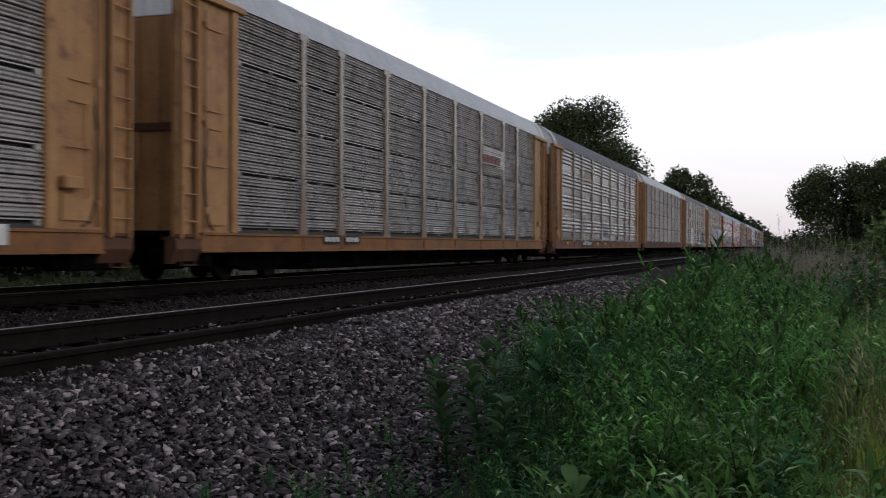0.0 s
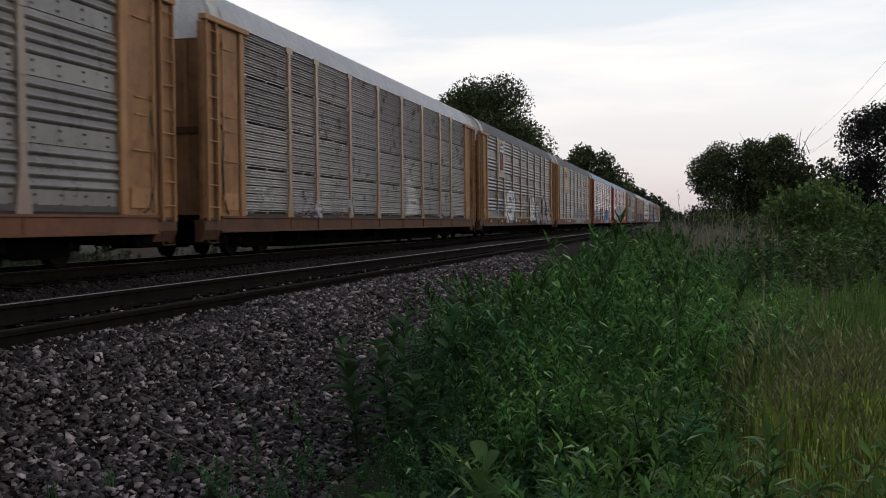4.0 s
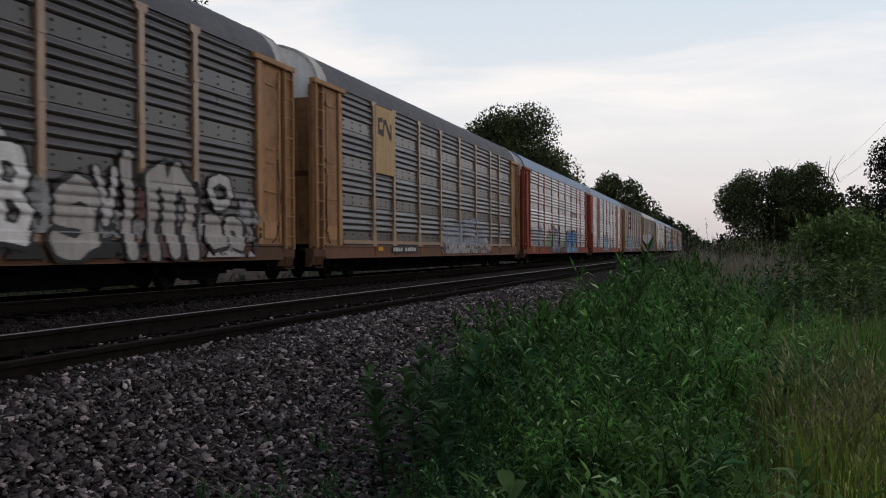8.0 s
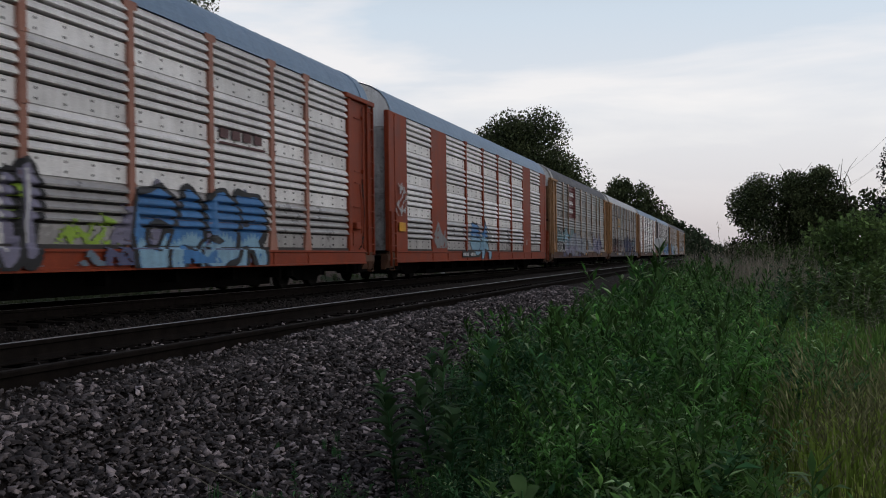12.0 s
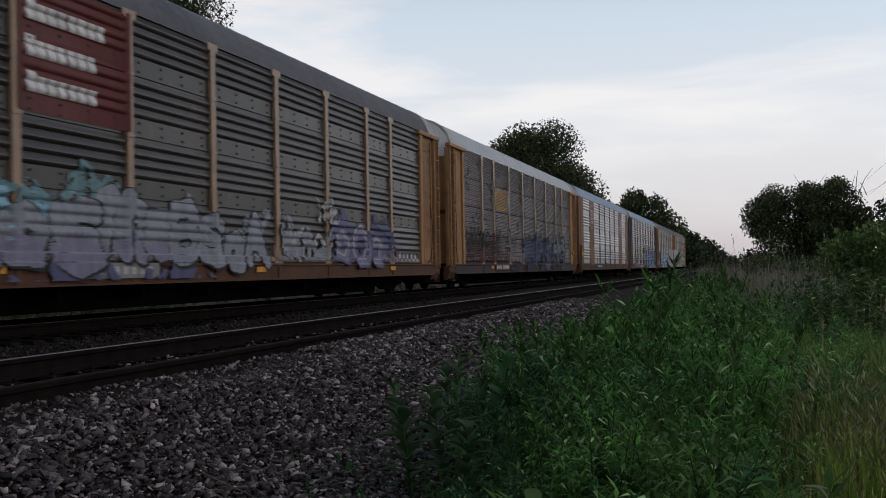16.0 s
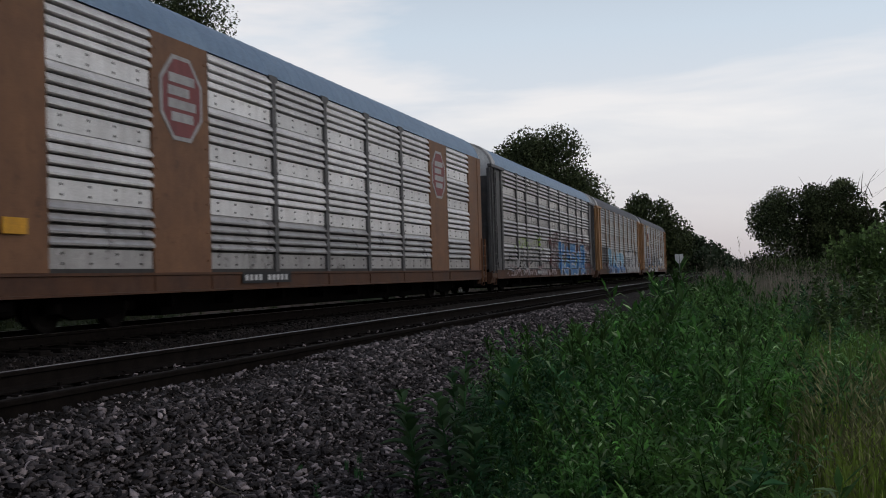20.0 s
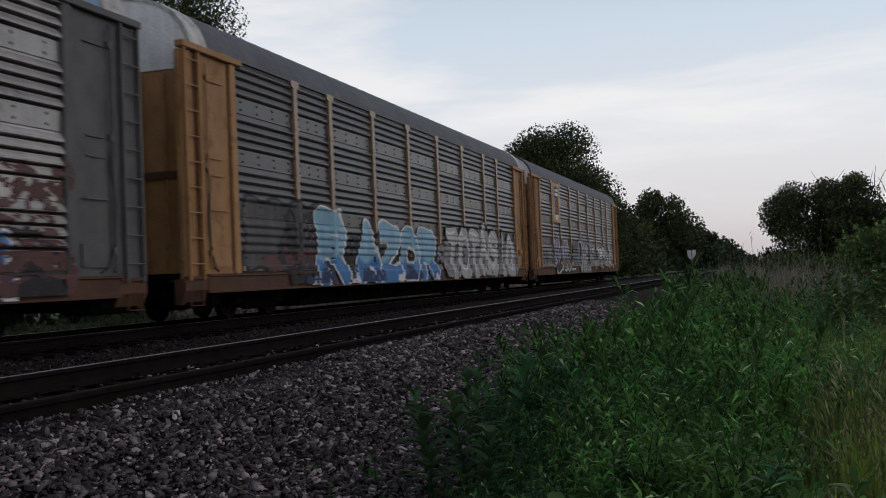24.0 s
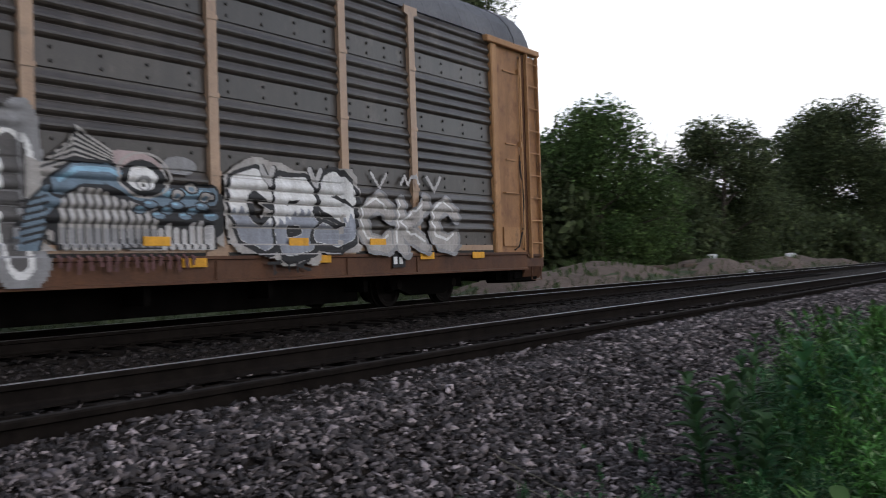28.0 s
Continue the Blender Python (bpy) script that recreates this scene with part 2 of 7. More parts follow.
# Darker copy of the stone, carrying the shade beside and under the train
M_STONE_SHADED = surface("shaded_stone", [(0.022, 0.018, 0.017), (0.055, 0.046, 0.044)], 0.8, 0, 12, 90, 0, 0.5, island=0.9, spec=0.15, spread=[(0.0, 0.15), (0.45, 0.45), (0.72, 0.95), (0.88, 1.6), (1.0, 2.4)])
# Bed colour kept near black to stand for shade between stones and under cars
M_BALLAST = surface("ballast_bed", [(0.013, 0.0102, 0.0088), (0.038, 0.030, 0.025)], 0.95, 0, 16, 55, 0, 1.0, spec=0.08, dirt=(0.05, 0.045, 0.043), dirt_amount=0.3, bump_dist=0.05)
M_GROUND = surface("grassy_soil", [(0.022, 0.036, 0.013), (0.048, 0.060, 0.022)], 0.95, 0, 0.7, 14, 0, 0.8, dirt=(0.075, 0.055, 0.038), dirt_amount=0.5, bump_dist=0.05)
M_DIRT = surface("bare_dirt", [(0.072, 0.052, 0.040), (0.150, 0.110, 0.088)], 0.95, 0, 1.2, 18, 0, 0.8, dirt=(0.06, 0.07, 0.035), dirt_amount=0.5, bump_dist=0.06)
M_BARK = surface("tree_bark", [(0.045, 0.036, 0.028), (0.09, 0.072, 0.056)], 0.95, 0, 4, 30, 0.3, 0.7)
M_POST = surface("sign_post_steel", [(0.10, 0.12, 0.10), (0.18, 0.20, 0.17)], 0.6, 0.4, 5, 50, 0, 0.1)


def leaf_material(name, colours, gloss=0.55, island=0.5, scale=0.6):
    m = surface(name, colours, gloss, 0, scale, 9, 0, 0, island=island, spec=0.08)
    b = m.node_tree.nodes["Principled BSDF"]
    src = b.inputs["Base Color"].links[0].from_socket
    tr = m.node_tree.nodes.new("ShaderNodeBsdfTranslucent")
    mx = m.node_tree.nodes.new("ShaderNodeMixShader")
    mx.inputs[0].default_value = 0.36
    m.node_tree.links.new(src, tr.inputs["Color"])
    m.node_tree.links.new(b.outputs[0], mx.inputs[1])
    m.node_tree.links.new(tr.outputs[0], mx.inputs[2])
    m.node_tree.links.new(mx.outputs[0], m.node_tree.nodes["Material Output"].inputs["Surface"])
    return m


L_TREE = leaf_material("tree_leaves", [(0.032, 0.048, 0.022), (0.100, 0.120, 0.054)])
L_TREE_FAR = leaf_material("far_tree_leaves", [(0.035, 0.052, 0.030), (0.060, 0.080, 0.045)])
L_TREE_GREEN = leaf_material("bright_tree_leaves", [(0.040, 0.076, 0.024), (0.105, 0.155, 0.052)])
L_SHRUB = leaf_material("shrub_leaves", [(0.070, 0.125, 0.040), (0.150, 0.222, 0.072)])
L_PLUM = leaf_material("plum_dark_leaves", [(0.022, 0.024, 0.022), (0.042, 0.046, 0.036)])
# Weed leaf copies: L_WEED_DARK for the bank's shaded flank, L_SUNNY for its lit top
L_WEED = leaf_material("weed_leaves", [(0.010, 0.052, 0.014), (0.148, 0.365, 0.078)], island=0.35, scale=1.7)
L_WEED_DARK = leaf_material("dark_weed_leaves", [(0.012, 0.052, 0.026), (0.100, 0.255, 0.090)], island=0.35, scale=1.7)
L_PALE = leaf_material("pale_leaf_undersides", [(0.20, 0.31, 0.135), (0.37, 0.49, 0.25)])
L_GRASS = leaf_material("grass_blades", [(0.130, 0.200, 0.036), (0.380, 0.450, 0.115)], scale=1.2)
L_STEM = leaf_material("green_stems", [(0.04, 0.09, 0.025), (0.075, 0.14, 0.04)])
L_DRY = leaf_material("dry_stalks", [(0.16, 0.12, 0.085), (0.26, 0.20, 0.14)])
L_STRAW = leaf_material("straw_seed_heads", [(0.150, 0.165, 0.070), (0.290, 0.280, 0.135)])
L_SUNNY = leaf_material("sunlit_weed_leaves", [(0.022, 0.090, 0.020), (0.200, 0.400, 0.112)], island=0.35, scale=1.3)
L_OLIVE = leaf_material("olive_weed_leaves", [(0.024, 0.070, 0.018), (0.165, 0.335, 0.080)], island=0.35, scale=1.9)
L_MEADOW = leaf_material("meadow_grass_blades", [(0.062, 0.138, 0.030), (0.195, 0.310, 0.080)], island=0.3, scale=0.9)
L_DUSKY = leaf_material("dusky_broad_leaves", [(0.020, 0.050, 0.023), (0.090, 0.165, 0.064)], island=0.3, scale=3.0)
L_SOFT = leaf_material("soft_grass_blades", [(0.095, 0.158, 0.044), (0.235, 0.310, 0.100)], island=0.25)
L_LIME = leaf_material("lime_grass_blades", [(0.140, 0.225, 0.034), (0.350, 0.460, 0.095)], island=0.3, scale=1.0)
L_MAUVE = leaf_material("mauve_seeding_grass", [(0.190, 0.172, 0.130), (0.320, 0.285, 0.225)], island=0.25)
L_MILK = leaf_material("broad_weed_leaves", [(0.060, 0.125, 0.038), (0.110, 0.185, 0.066)], island=0.2)


def flat_paint(name, c, rough=0.6):
    return surface(name, [tuple(v * 0.78 for v in c), c], rough, 0, 2.2, 40, 0.4, 0.03, dirt=tuple(v * 0.45 + 0.03 for v in c), dirt_amount=0.25)


INK = {
    "white": flat_paint("spray_white", (0.72, 0.72, 0.72)), "pale": flat_paint("spray_faded_white", (0.45, 0.44, 0.44)),
    "black": flat_paint("spray_black", (0.018, 0.018, 0.02)), "blue": flat_paint("spray_blue", (0.055, 0.20, 0.46)),
    "sky": flat_paint("spray_light_blue", (0.25, 0.44, 0.58)), "navy": flat_paint("spray_navy", (0.028, 0.042, 0.115)),
    "violet": flat_paint("spray_violet_grey", (0.22, 0.21, 0.30)), "red": flat_paint("spray_red", (0.33, 0.045, 0.045)),
    "yellow": flat_paint("marking_yellow", (0.72, 0.36, 0.03)), "lime": flat_paint("spray_lime", (0.32, 0.50, 0.06)),
    "pink": flat_paint("spray_dusty_pink", (0.42, 0.33, 0.33)), "grey": flat_paint("spray_grey", (0.26, 0.26, 0.27)),
    "teal": flat_paint("spray_faded_teal", (0.14, 0.26, 0.29)), "asphalt": flat_paint("spray_dark_grey", (0.095, 0.09, 0.09)), "dusk": flat_paint("spray_dusky_blue", (0.10, 0.105, 0.20)), "mist": flat_paint("spray_misty_blue", (0.27, 0.29, 0.34)), "cream": flat_paint("spray_dirty_cream", (0.46, 0.40, 0.335)), "maroon": flat_paint("spray_maroon", (0.115, 0.05, 0.05)), "slate": flat_paint("spray_slate_blue", (0.15, 0.21, 0.27)), "bone": flat_paint("spray_bone_grey", (0.38, 0.36, 0.345)),
    "plate": flat_paint("plate_tan", (0.50, 0.33, 0.15)), "oxblood": flat_paint("plate_dark_red", (0.135, 0.028, 0.026)), "crimson": flat_paint("plate_red", (0.255, 0.070, 0.070)), "shield": flat_paint("shield_blue", (0.035, 0.045, 0.15)),
}


# ---- mesh helpers ----
def mesh_of(name, verts, faces, material, smooth=False, slots=None, index=None):
    me = bpy.data.meshes.new(name)
    me.from_pydata([tuple(v) for v in verts], [], [tuple(f) for f in faces])
    for m in (slots or [material]):
        me.materials.append(m)
    if index is not None:
        me.polygons.foreach_set("material_index", np.asarray(index, dtype=np.int32))
    if smooth:
        me.polygons.foreach_set("use_smooth", [True] * len(me.polygons))
    me.update()
    return me


def fast_mesh(name, verts, faces, material, slots=None, index=None):
    """A large mesh from arrays: verts (n, 3), faces (m, k) all with k corners."""
    verts, faces = np.asarray(verts, np.float32), np.asarray(faces, np.int32)
    me = bpy.data.meshes.new(name)
    k = faces.shape[1]
    me.vertices.add(len(verts))
    me.vertices.foreach_set("co", verts.ravel())
    me.loops.add(faces.size)
    me.loops.foreach_set("vertex_index", faces.ravel())
    me.polygons.add(len(faces))
    me.polygons.foreach_set("loop_start", np.arange(0, faces.size, k, dtype=np.int32))
    for m in (slots or [material]):
        me.materials.append(m)
    if index is not None:
        me.polygons.foreach_set("material_index", np.asarray(index, np.int32))
    me.update(calc_edges=True)
    return me


def child(name, me, parent, m=None, label=""):
    ob = new(name, me)
    ob.parent = parent
    if m is not None:
        ob.matrix_basis = m
    return tagged(ob, label)


class Shape:
    """Collects boxes, bars and extrusions into one mesh."""

    def __init__(self):
        self.v, self.f = [], []

    def add(self, verts, faces):
        k = len(self.v)
        self.v += [tuple(v) for v in verts]
        self.f += [tuple(i + k for i in f) for f in faces]
        return self

    def box(self, x0, x1, y0, y1, z0, z1, c=0.0):
        """A box, with its upright and long edges chamfered by c."""
        if c <= 0:
            v = [(x, y, z) for x in (x0, x1) for y in (y0, y1) for z in (z0, z1)]
            return self.add(v, [(0, 1, 3, 2), (4, 6, 7, 5), (0, 4, 5, 1), (2, 3, 7, 6), (0, 2, 6, 4), (1, 5, 7, 3)])
        v = []
        for z, i in ((z0, c), (z0 + c, 0), (z1 - c, 0), (z1, c)):
            v += [(x0 + c + (i if i else 0) * 0, y0 + i, z), (x1 - c, y0 + i, z), (x1 - i, y0 + c, z), (x1 - i, y1 - c, z),
                  (x1 - c, y1 - i, z), (x0 + c, y1 - i, z), (x0 + i, y1 - c, z), (x0 + i, y0 + c, z)]
        f = [tuple(range(7, -1, -1)), tuple(range(24, 32))]
        for r in range(3):
            for k in range(8):
                a, b = r * 8 + k, r * 8 + (k + 1) % 8
                f.append((a, b, b + 8, a + 8))
        return self.add(v, f)

    def prism(self, outline, axis, lo, hi):
        """An outline of (a, b) pairs drawn out along x, y or z."""
        n = len(outline)
        put = {"x": lambda a, b, t: (t, a, b), "y": lambda a, b, t: (a, t, b), "z": lambda a, b, t: (a, b, t)}[axis]
        v = [put(a, b, t) for t in (lo, hi) for a, b in outline]
        f = [tuple(range(n - 1, -1, -1)), tuple(range(n, 2 * n))] + [(i, (i + 1) % n, n + (i + 1) % n, n + i) for i in range(n)]
        return self.add(v, f)

    def tube(self, points, radii, sides=6):
        """A tube through points."""
        pts = [Vector(p) for p in points]
        k = len(self.v)
        for i, p in enumerate(pts):
            d = (pts[min(i + 1, len(pts) - 1)] - pts[max(i - 1, 0)]).normalized()
            u = d.orthogonal().normalized()
            w = d.cross(u)
            for s in range(sides):
                a = 2 * math.pi * s / sides
                self.v.append(tuple(p + (u * math.cos(a) + w * math.sin(a)) * radii[i]))
        for i in range(len(pts) - 1):
            for s in range(sides):
                a, b = k + i * sides + s, k + i * sides + (s + 1) % sides
                self.f.append((a, b, b + sides, a + sides))
        self.f.append(tuple(range(k + sides - 1, k - 1, -1)))
        self.f.append(tuple(range(k + (len(pts) - 1) * sides, k + len(pts) * sides)))
        return self

    def mesh(self, name, material, smooth=False):
        me = mesh_of(name, self.v, self.f, material, smooth)
        bm = bmesh.new()
        bm.from_mesh(me)
        bmesh.ops.recalc_face_normals(bm, faces=bm.faces)
        bm.to_mesh(me)
        bm.free()
        return me


# ---- the ground, in one sheet, and the ballast on it ----
NEAR, FAR = -5.20, -10.85       # the middles of the two tracks
TIE_Z = -0.19


def smooth(a, b, x):
    t = min(max((x - a) / (b - a), 0.0), 1.0)
    return t * t * (3 - 2 * t)


def ballast_z(x, y):
    """The top of the ballast: shoulders down to either side, a shallow dip between the tracks."""
    z = -0.23
    z += 0.04 * (1 - smooth(1.7, 2.4, abs(x - NEAR)))
    z -= 0.10 * smooth(1.45, 2.4, abs(x - NEAR)) * smooth(1.45, 2.4, abs(x - FAR))
    z += 0.09 * smooth(-4.55, -4.30, x) * (1 - smooth(-4.1, -3.3, x))      # heaped against the near rail
    z -= 0.47 * smooth(-3.75, -1.6, x) + 0.55 * smooth(-12.7, -14.6, x)
    return z + 0.035 * noise.noise((x * 0.9, y * 0.9, 3.0)) + 0.02 * noise.noise((x * 3, y * 3, 7.0))


def ground_z(x, y):
    if -14.4 < x < -1.9:
        return -0.95
    z = -0.78 + 0.10 * noise.noise((x * 0.25, y * 0.25, 0.0)) + 0.04 * noise.noise((x * 1.1, y * 1.1, 5.0))
    z += 0.35 * smooth(2, 14, x) * smooth(4, 30, y)
    # a long low bank of dug earth behind the far track
    z += 1.25 * smooth(-17.5, -19.5, x) * smooth(-24.5, -21.5, x) * smooth(34, 42, y) * smooth(120, 95, y) * (0.75 + 0.5 * noise.noise((x * 0.3, y * 0.13, 9.0)))
    return z


def steps(points):
    out = []
    for a, b, d in points:
        out += list(np.arange(a, b, d))
    return out


def sheet(name, xs, ys, height, material):
    v = [(x, y, height(x, y)) for y in ys for x in xs]
    n = len(xs)
    f = [(j * n + i, j * n + i + 1, (j + 1) * n + i + 1, (j + 1) * n + i) for j in range(len(ys) - 1) for i in range(n - 1)]
    return fast_mesh(name, v, f, material)


GX = steps([(-3000, -200, 280), (-200, -30, 17), (-30, -14.4, 1.2), (-14.4, -14.3, 0.1), (-14.3, -1.9, 3.0), (-1.9, 8, 0.6), (8, 40, 4), (40, 240, 25), (240, 3001, 276)])
GY = steps([(-3000, -60, 245), (-60, 0, 5), (0, 40, 0.9), (40, 130, 2.5), (130, 400, 22), (400, 3101, 270)])
ground = tagged(new("ground", sheet("ground", GX, GY, ground_z, M_GROUND)), "rough grassy ground beside and behind the railway line", "ground", kind="structure")
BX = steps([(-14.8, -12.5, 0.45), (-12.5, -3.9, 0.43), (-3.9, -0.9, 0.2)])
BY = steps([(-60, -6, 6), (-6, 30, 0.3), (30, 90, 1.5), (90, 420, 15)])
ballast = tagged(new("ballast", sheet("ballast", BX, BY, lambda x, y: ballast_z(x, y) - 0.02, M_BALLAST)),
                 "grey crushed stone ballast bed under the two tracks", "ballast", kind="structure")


# ---- rails and sleepers ----
def rail_outline():
    return [(-0.075, -0.180), (0.075, -0.180), (0.075, -0.168), (0.018, -0.150), (0.009, -0.130), (0.009, -0.050), (0.034, -0.040),
            (0.036, -0.012), (0.028, -0.003), (-0.028, -0.003), (-0.036, -0.012), (-0.034, -0.040), (-0.009, -0.050), (-0.009, -0.130), (-0.018, -0.150), (-0.075, -0.168)]


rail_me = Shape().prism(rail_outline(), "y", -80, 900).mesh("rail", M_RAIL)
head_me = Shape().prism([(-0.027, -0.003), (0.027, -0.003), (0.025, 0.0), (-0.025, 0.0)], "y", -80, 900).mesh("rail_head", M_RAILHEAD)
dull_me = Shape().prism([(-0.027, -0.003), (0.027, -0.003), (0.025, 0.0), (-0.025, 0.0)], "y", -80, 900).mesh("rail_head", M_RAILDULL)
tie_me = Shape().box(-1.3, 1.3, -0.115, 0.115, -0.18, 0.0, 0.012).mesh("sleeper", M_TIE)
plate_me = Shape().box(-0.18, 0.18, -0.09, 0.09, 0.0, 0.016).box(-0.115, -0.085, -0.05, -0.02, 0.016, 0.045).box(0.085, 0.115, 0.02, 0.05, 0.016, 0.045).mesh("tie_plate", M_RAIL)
for cx, what in ((NEAR, "near"), (FAR, "far")):
    track = tagged(new(what + "_track"), "railway track with rusty-sided steel rails on timber sleepers", "railway track", group="railway tracks", kind="structure")
    track.location = (cx, 0, 0)
    for s in (-1, 1):
        r = child("rail", rail_me, track, pose(s * 0.755, 0, 0))
        child("rail_head", dull_me if (cx == NEAR and s > 0) else head_me, r, None, "worn running surface")
    rng = random.Random(cx)
    far_v, far_f = [], []
    for k in range(-6, 640):
        y = k * 0.53 + rng.uniform(-0.03, 0.03)
        if k < 90:
            tie = child("sleeper", tie_me, track, pose(rng.uniform(-0.05, 0.05), y, TIE_Z - rng.uniform(0, 0.012), 0, 0, rng.uniform(-1, 1)))
            if k < 60:
                for s in (-1, 1):
                    child("tie_plate", plate_me, tie, pose(s * 0.755, 0, 0))
        else:
            b = len(far_v)
            far_v += [(x, y + d, z) for x in (-1.3, 1.3) for d in (-0.115, 0.115) for z in (-0.36, TIE_Z)]
            far_f += [(b + i for i in q) for q in ((0, 1, 3, 2), (4, 6, 7, 5), (0, 4, 5, 1), (2, 3, 7, 6), (1, 5, 7, 3))]
    tagged(child("far_sleepers", mesh_of("far_sleepers", far_v, [tuple(q) for q in far_f], M_TIE), track), kind="stuff")


# ---- the crushed stone, thick where the path runs near ----
def stones(name, count, x0, x1, y0, y1, lo, hi, seed, z_of, lift=0.3, material=None, label="loose grey and buff crushed stones of the ballast"):
    rng = np.random.default_rng(seed)
    x = rng.uniform(x0, x1, count)
    y = y0 + (y1 - y0) * rng.uniform(0, 1, count) ** 1.35
    z = np.array([z_of(a, b) for a, b in zip(x, y)])
    cube = np.array([(a, b, c) for a in (-1, 1) for b in (-1, 1) for c in (-1, 1)], float)
    faces = np.array([(0, 1, 3, 2), (4, 6, 7, 5), (0, 4, 5, 1), (2, 3, 7, 6), (1, 5, 7, 3)])
    size = lo + (hi - lo) * rng.uniform(0, 1, count) ** 1.8
    v = cube[None] * rng.uniform(0.3, 1.0, (count, 8, 3)) * rng.uniform(0.4, 1.25, (count, 1, 3)) * np.array([1.3, 0.85, 0.46]) * size[:, None, None]
    turn, tip = rng.uniform(0, math.pi, count), rng.normal(size=(count, 2)) * 0.22
    q = np.stack([np.cos(turn), tip[:, 0], tip[:, 1], np.sin(turn)], 1)
    q /= np.linalg.norm(q, axis=1)[:, None]
    w, a, b, c = q.T
    r = np.stack([np.stack([1 - 2 * (b * b + c * c), 2 * (a * b - c * w), 2 * (a * c + b * w)], 1),
                  np.stack([2 * (a * b + c * w), 1 - 2 * (a * a + c * c), 2 * (b * c - a * w)], 1),
                  np.stack([2 * (a * c - b * w), 2 * (b * c + a * w), 1 - 2 * (a * a + b * b)], 1)], 1)
    v = np.einsum("nij,nkj->nki", r, v)
    v += np.stack([x, y, z + size * lift], 1)[:, None]
    f = (faces[None] + (np.arange(count) * 8)[:, None, None]).reshape(-1, 4)
    return tagged(new(name, fast_mesh(name, v.reshape(-1, 3), f, material or M_STONE)), label, "gravel", kind="stuff")


stones("gravel", 24000, -3.95, -1.3, -7.0, 1.4, 0.011, 0.034, 5, ballast_z, 0.4)
stones("gravel", 43000, -3.9, -1.3, 1.2, 10.5, 0.010, 0.033, 1, ballast_z, 0.4)
stones("gravel", 2400, -4.36, -3.85, 1.2, 10.5, 0.008, 0.028, 7, ballast_z, 0.2)
stones("gravel", 17000, -4.36, -1.9, 10, 27, 0.018, 0.042, 6, ballast_z, 0.3)
stones("gravel", 18500, -8.55, -6.05, 1.0, 30, 0.012, 0.034, 2, ballast_z)
stones("gravel", 6000, -9.2, -8.35, 1.0, 30, 0.012, 0.034, 12, ballast_z, material=M_STONE_SHADED, label="crushed stones along the far track, darkened as if shaded by the train")
stones("gravel", 700, -5.85, -4.55, 1.0, 24, 0.014, 0.036, 3, lambda x, y: ballast_z(x, y) + 0.01)
stones("gravel", 2500, -10.1, -9.0, 1.0, 30, 0.014, 0.036, 4, ballast_z, material=M_STONE_SHADED, label="crushed stones along the far track, darkened as if shaded by the train")


# ---- the train: closed car carriers, all of one pattern ----
PITCH = 27.9                    # from coupler to coupler
END = 2.525                     # from the coupler line to the first screen
BAYS = [2.70, 1.89, 2.734, 2.734, 2.734, 2.734, 2.734, 1.89, 2.70]
POSTS = [END + sum(BAYS[:i]) for i in range(10)]
SILL_LO, SILL_HI, EAVE, ROOF = 0.54, 0.865, 4.87, 5.80
SCREEN_LO = 0.93                # the lower edge of the screens
HALF, FACE = 1.52, 1.46         # half width over the posts; the plane of the screens
MODULE = (EAVE - SCREEN_LO) / 4


def rib_profile(kind):
    """Offsets out of the screen's plane, from the top of one module down: (drop, out)."""
    pts = [(0.0, -0.02), (0.012, -0.02), (0.014, 0.0)]
    if kind == "fine":
        n, p, d, start = 15, 0.060, 0.032, 0.012
    else:
        n, p, d, start = 4, 0.165, 0.055 if kind == "slat" else 0.033, 0.03
    for i in range(n):
        a = start + i * p
        if kind == "fine":
            pts += [(a, 0.0), (a + 0.22 * p, d * 0.7), (a + 0.42 * p, d), (a + 0.56 * p, d * 0.9)]
            if i % 3 == 2:                      # a deep slot after every third rib
                pts += [(a + 0.58 * p, 0.0), (a + 0.60 * p, -0.035), (a + 0.97 * p, -0.035), (a + 0.98 * p, 0.0)]
            else:
                pts += [(a + 0.72 * p, 0.0), (a + 0.76 * p, -0.014), (a + 0.92 * p, -0.014), (a + 0.96 * p, 0.0)]
            continue
        if kind == "band":
            pts += [(a, 0.0), (a + 0.20 * p, d * 0.40), (a + 0.38 * p, d * 0.90), (a + 0.54 * p, d), (a + 0.70 * p, d * 0.70), (a + 0.82 * p, d * 0.08), (a + 0.87 * p, -0.010), (a + 0.93 * p, -0.010)]
            continue
        pts += [(a, 0.0), (a + 0.22 * p, d * 0.55), (a + 0.46 * p, d), (a + 0.66 * p, d * 0.95), (a + 0.71 * p, d * 0.1),
                (a + 0.72 * p, -0.07 if kind == "slat" else -0.035), (a + 0.93 * p, -0.07 if kind == "slat" else -0.035), (a + 0.95 * p, 0.0)]
    pts += [(MODULE - 0.012, 0.0), (MODULE, -0.02)] if kind != "fine" else [(MODULE - 0.057, 0.0), (MODULE - 0.055, -0.10), (MODULE, -0.10)]
    return pts


PROFILE = {k: rib_profile(k) for k in ("fine", "band", "slat")}


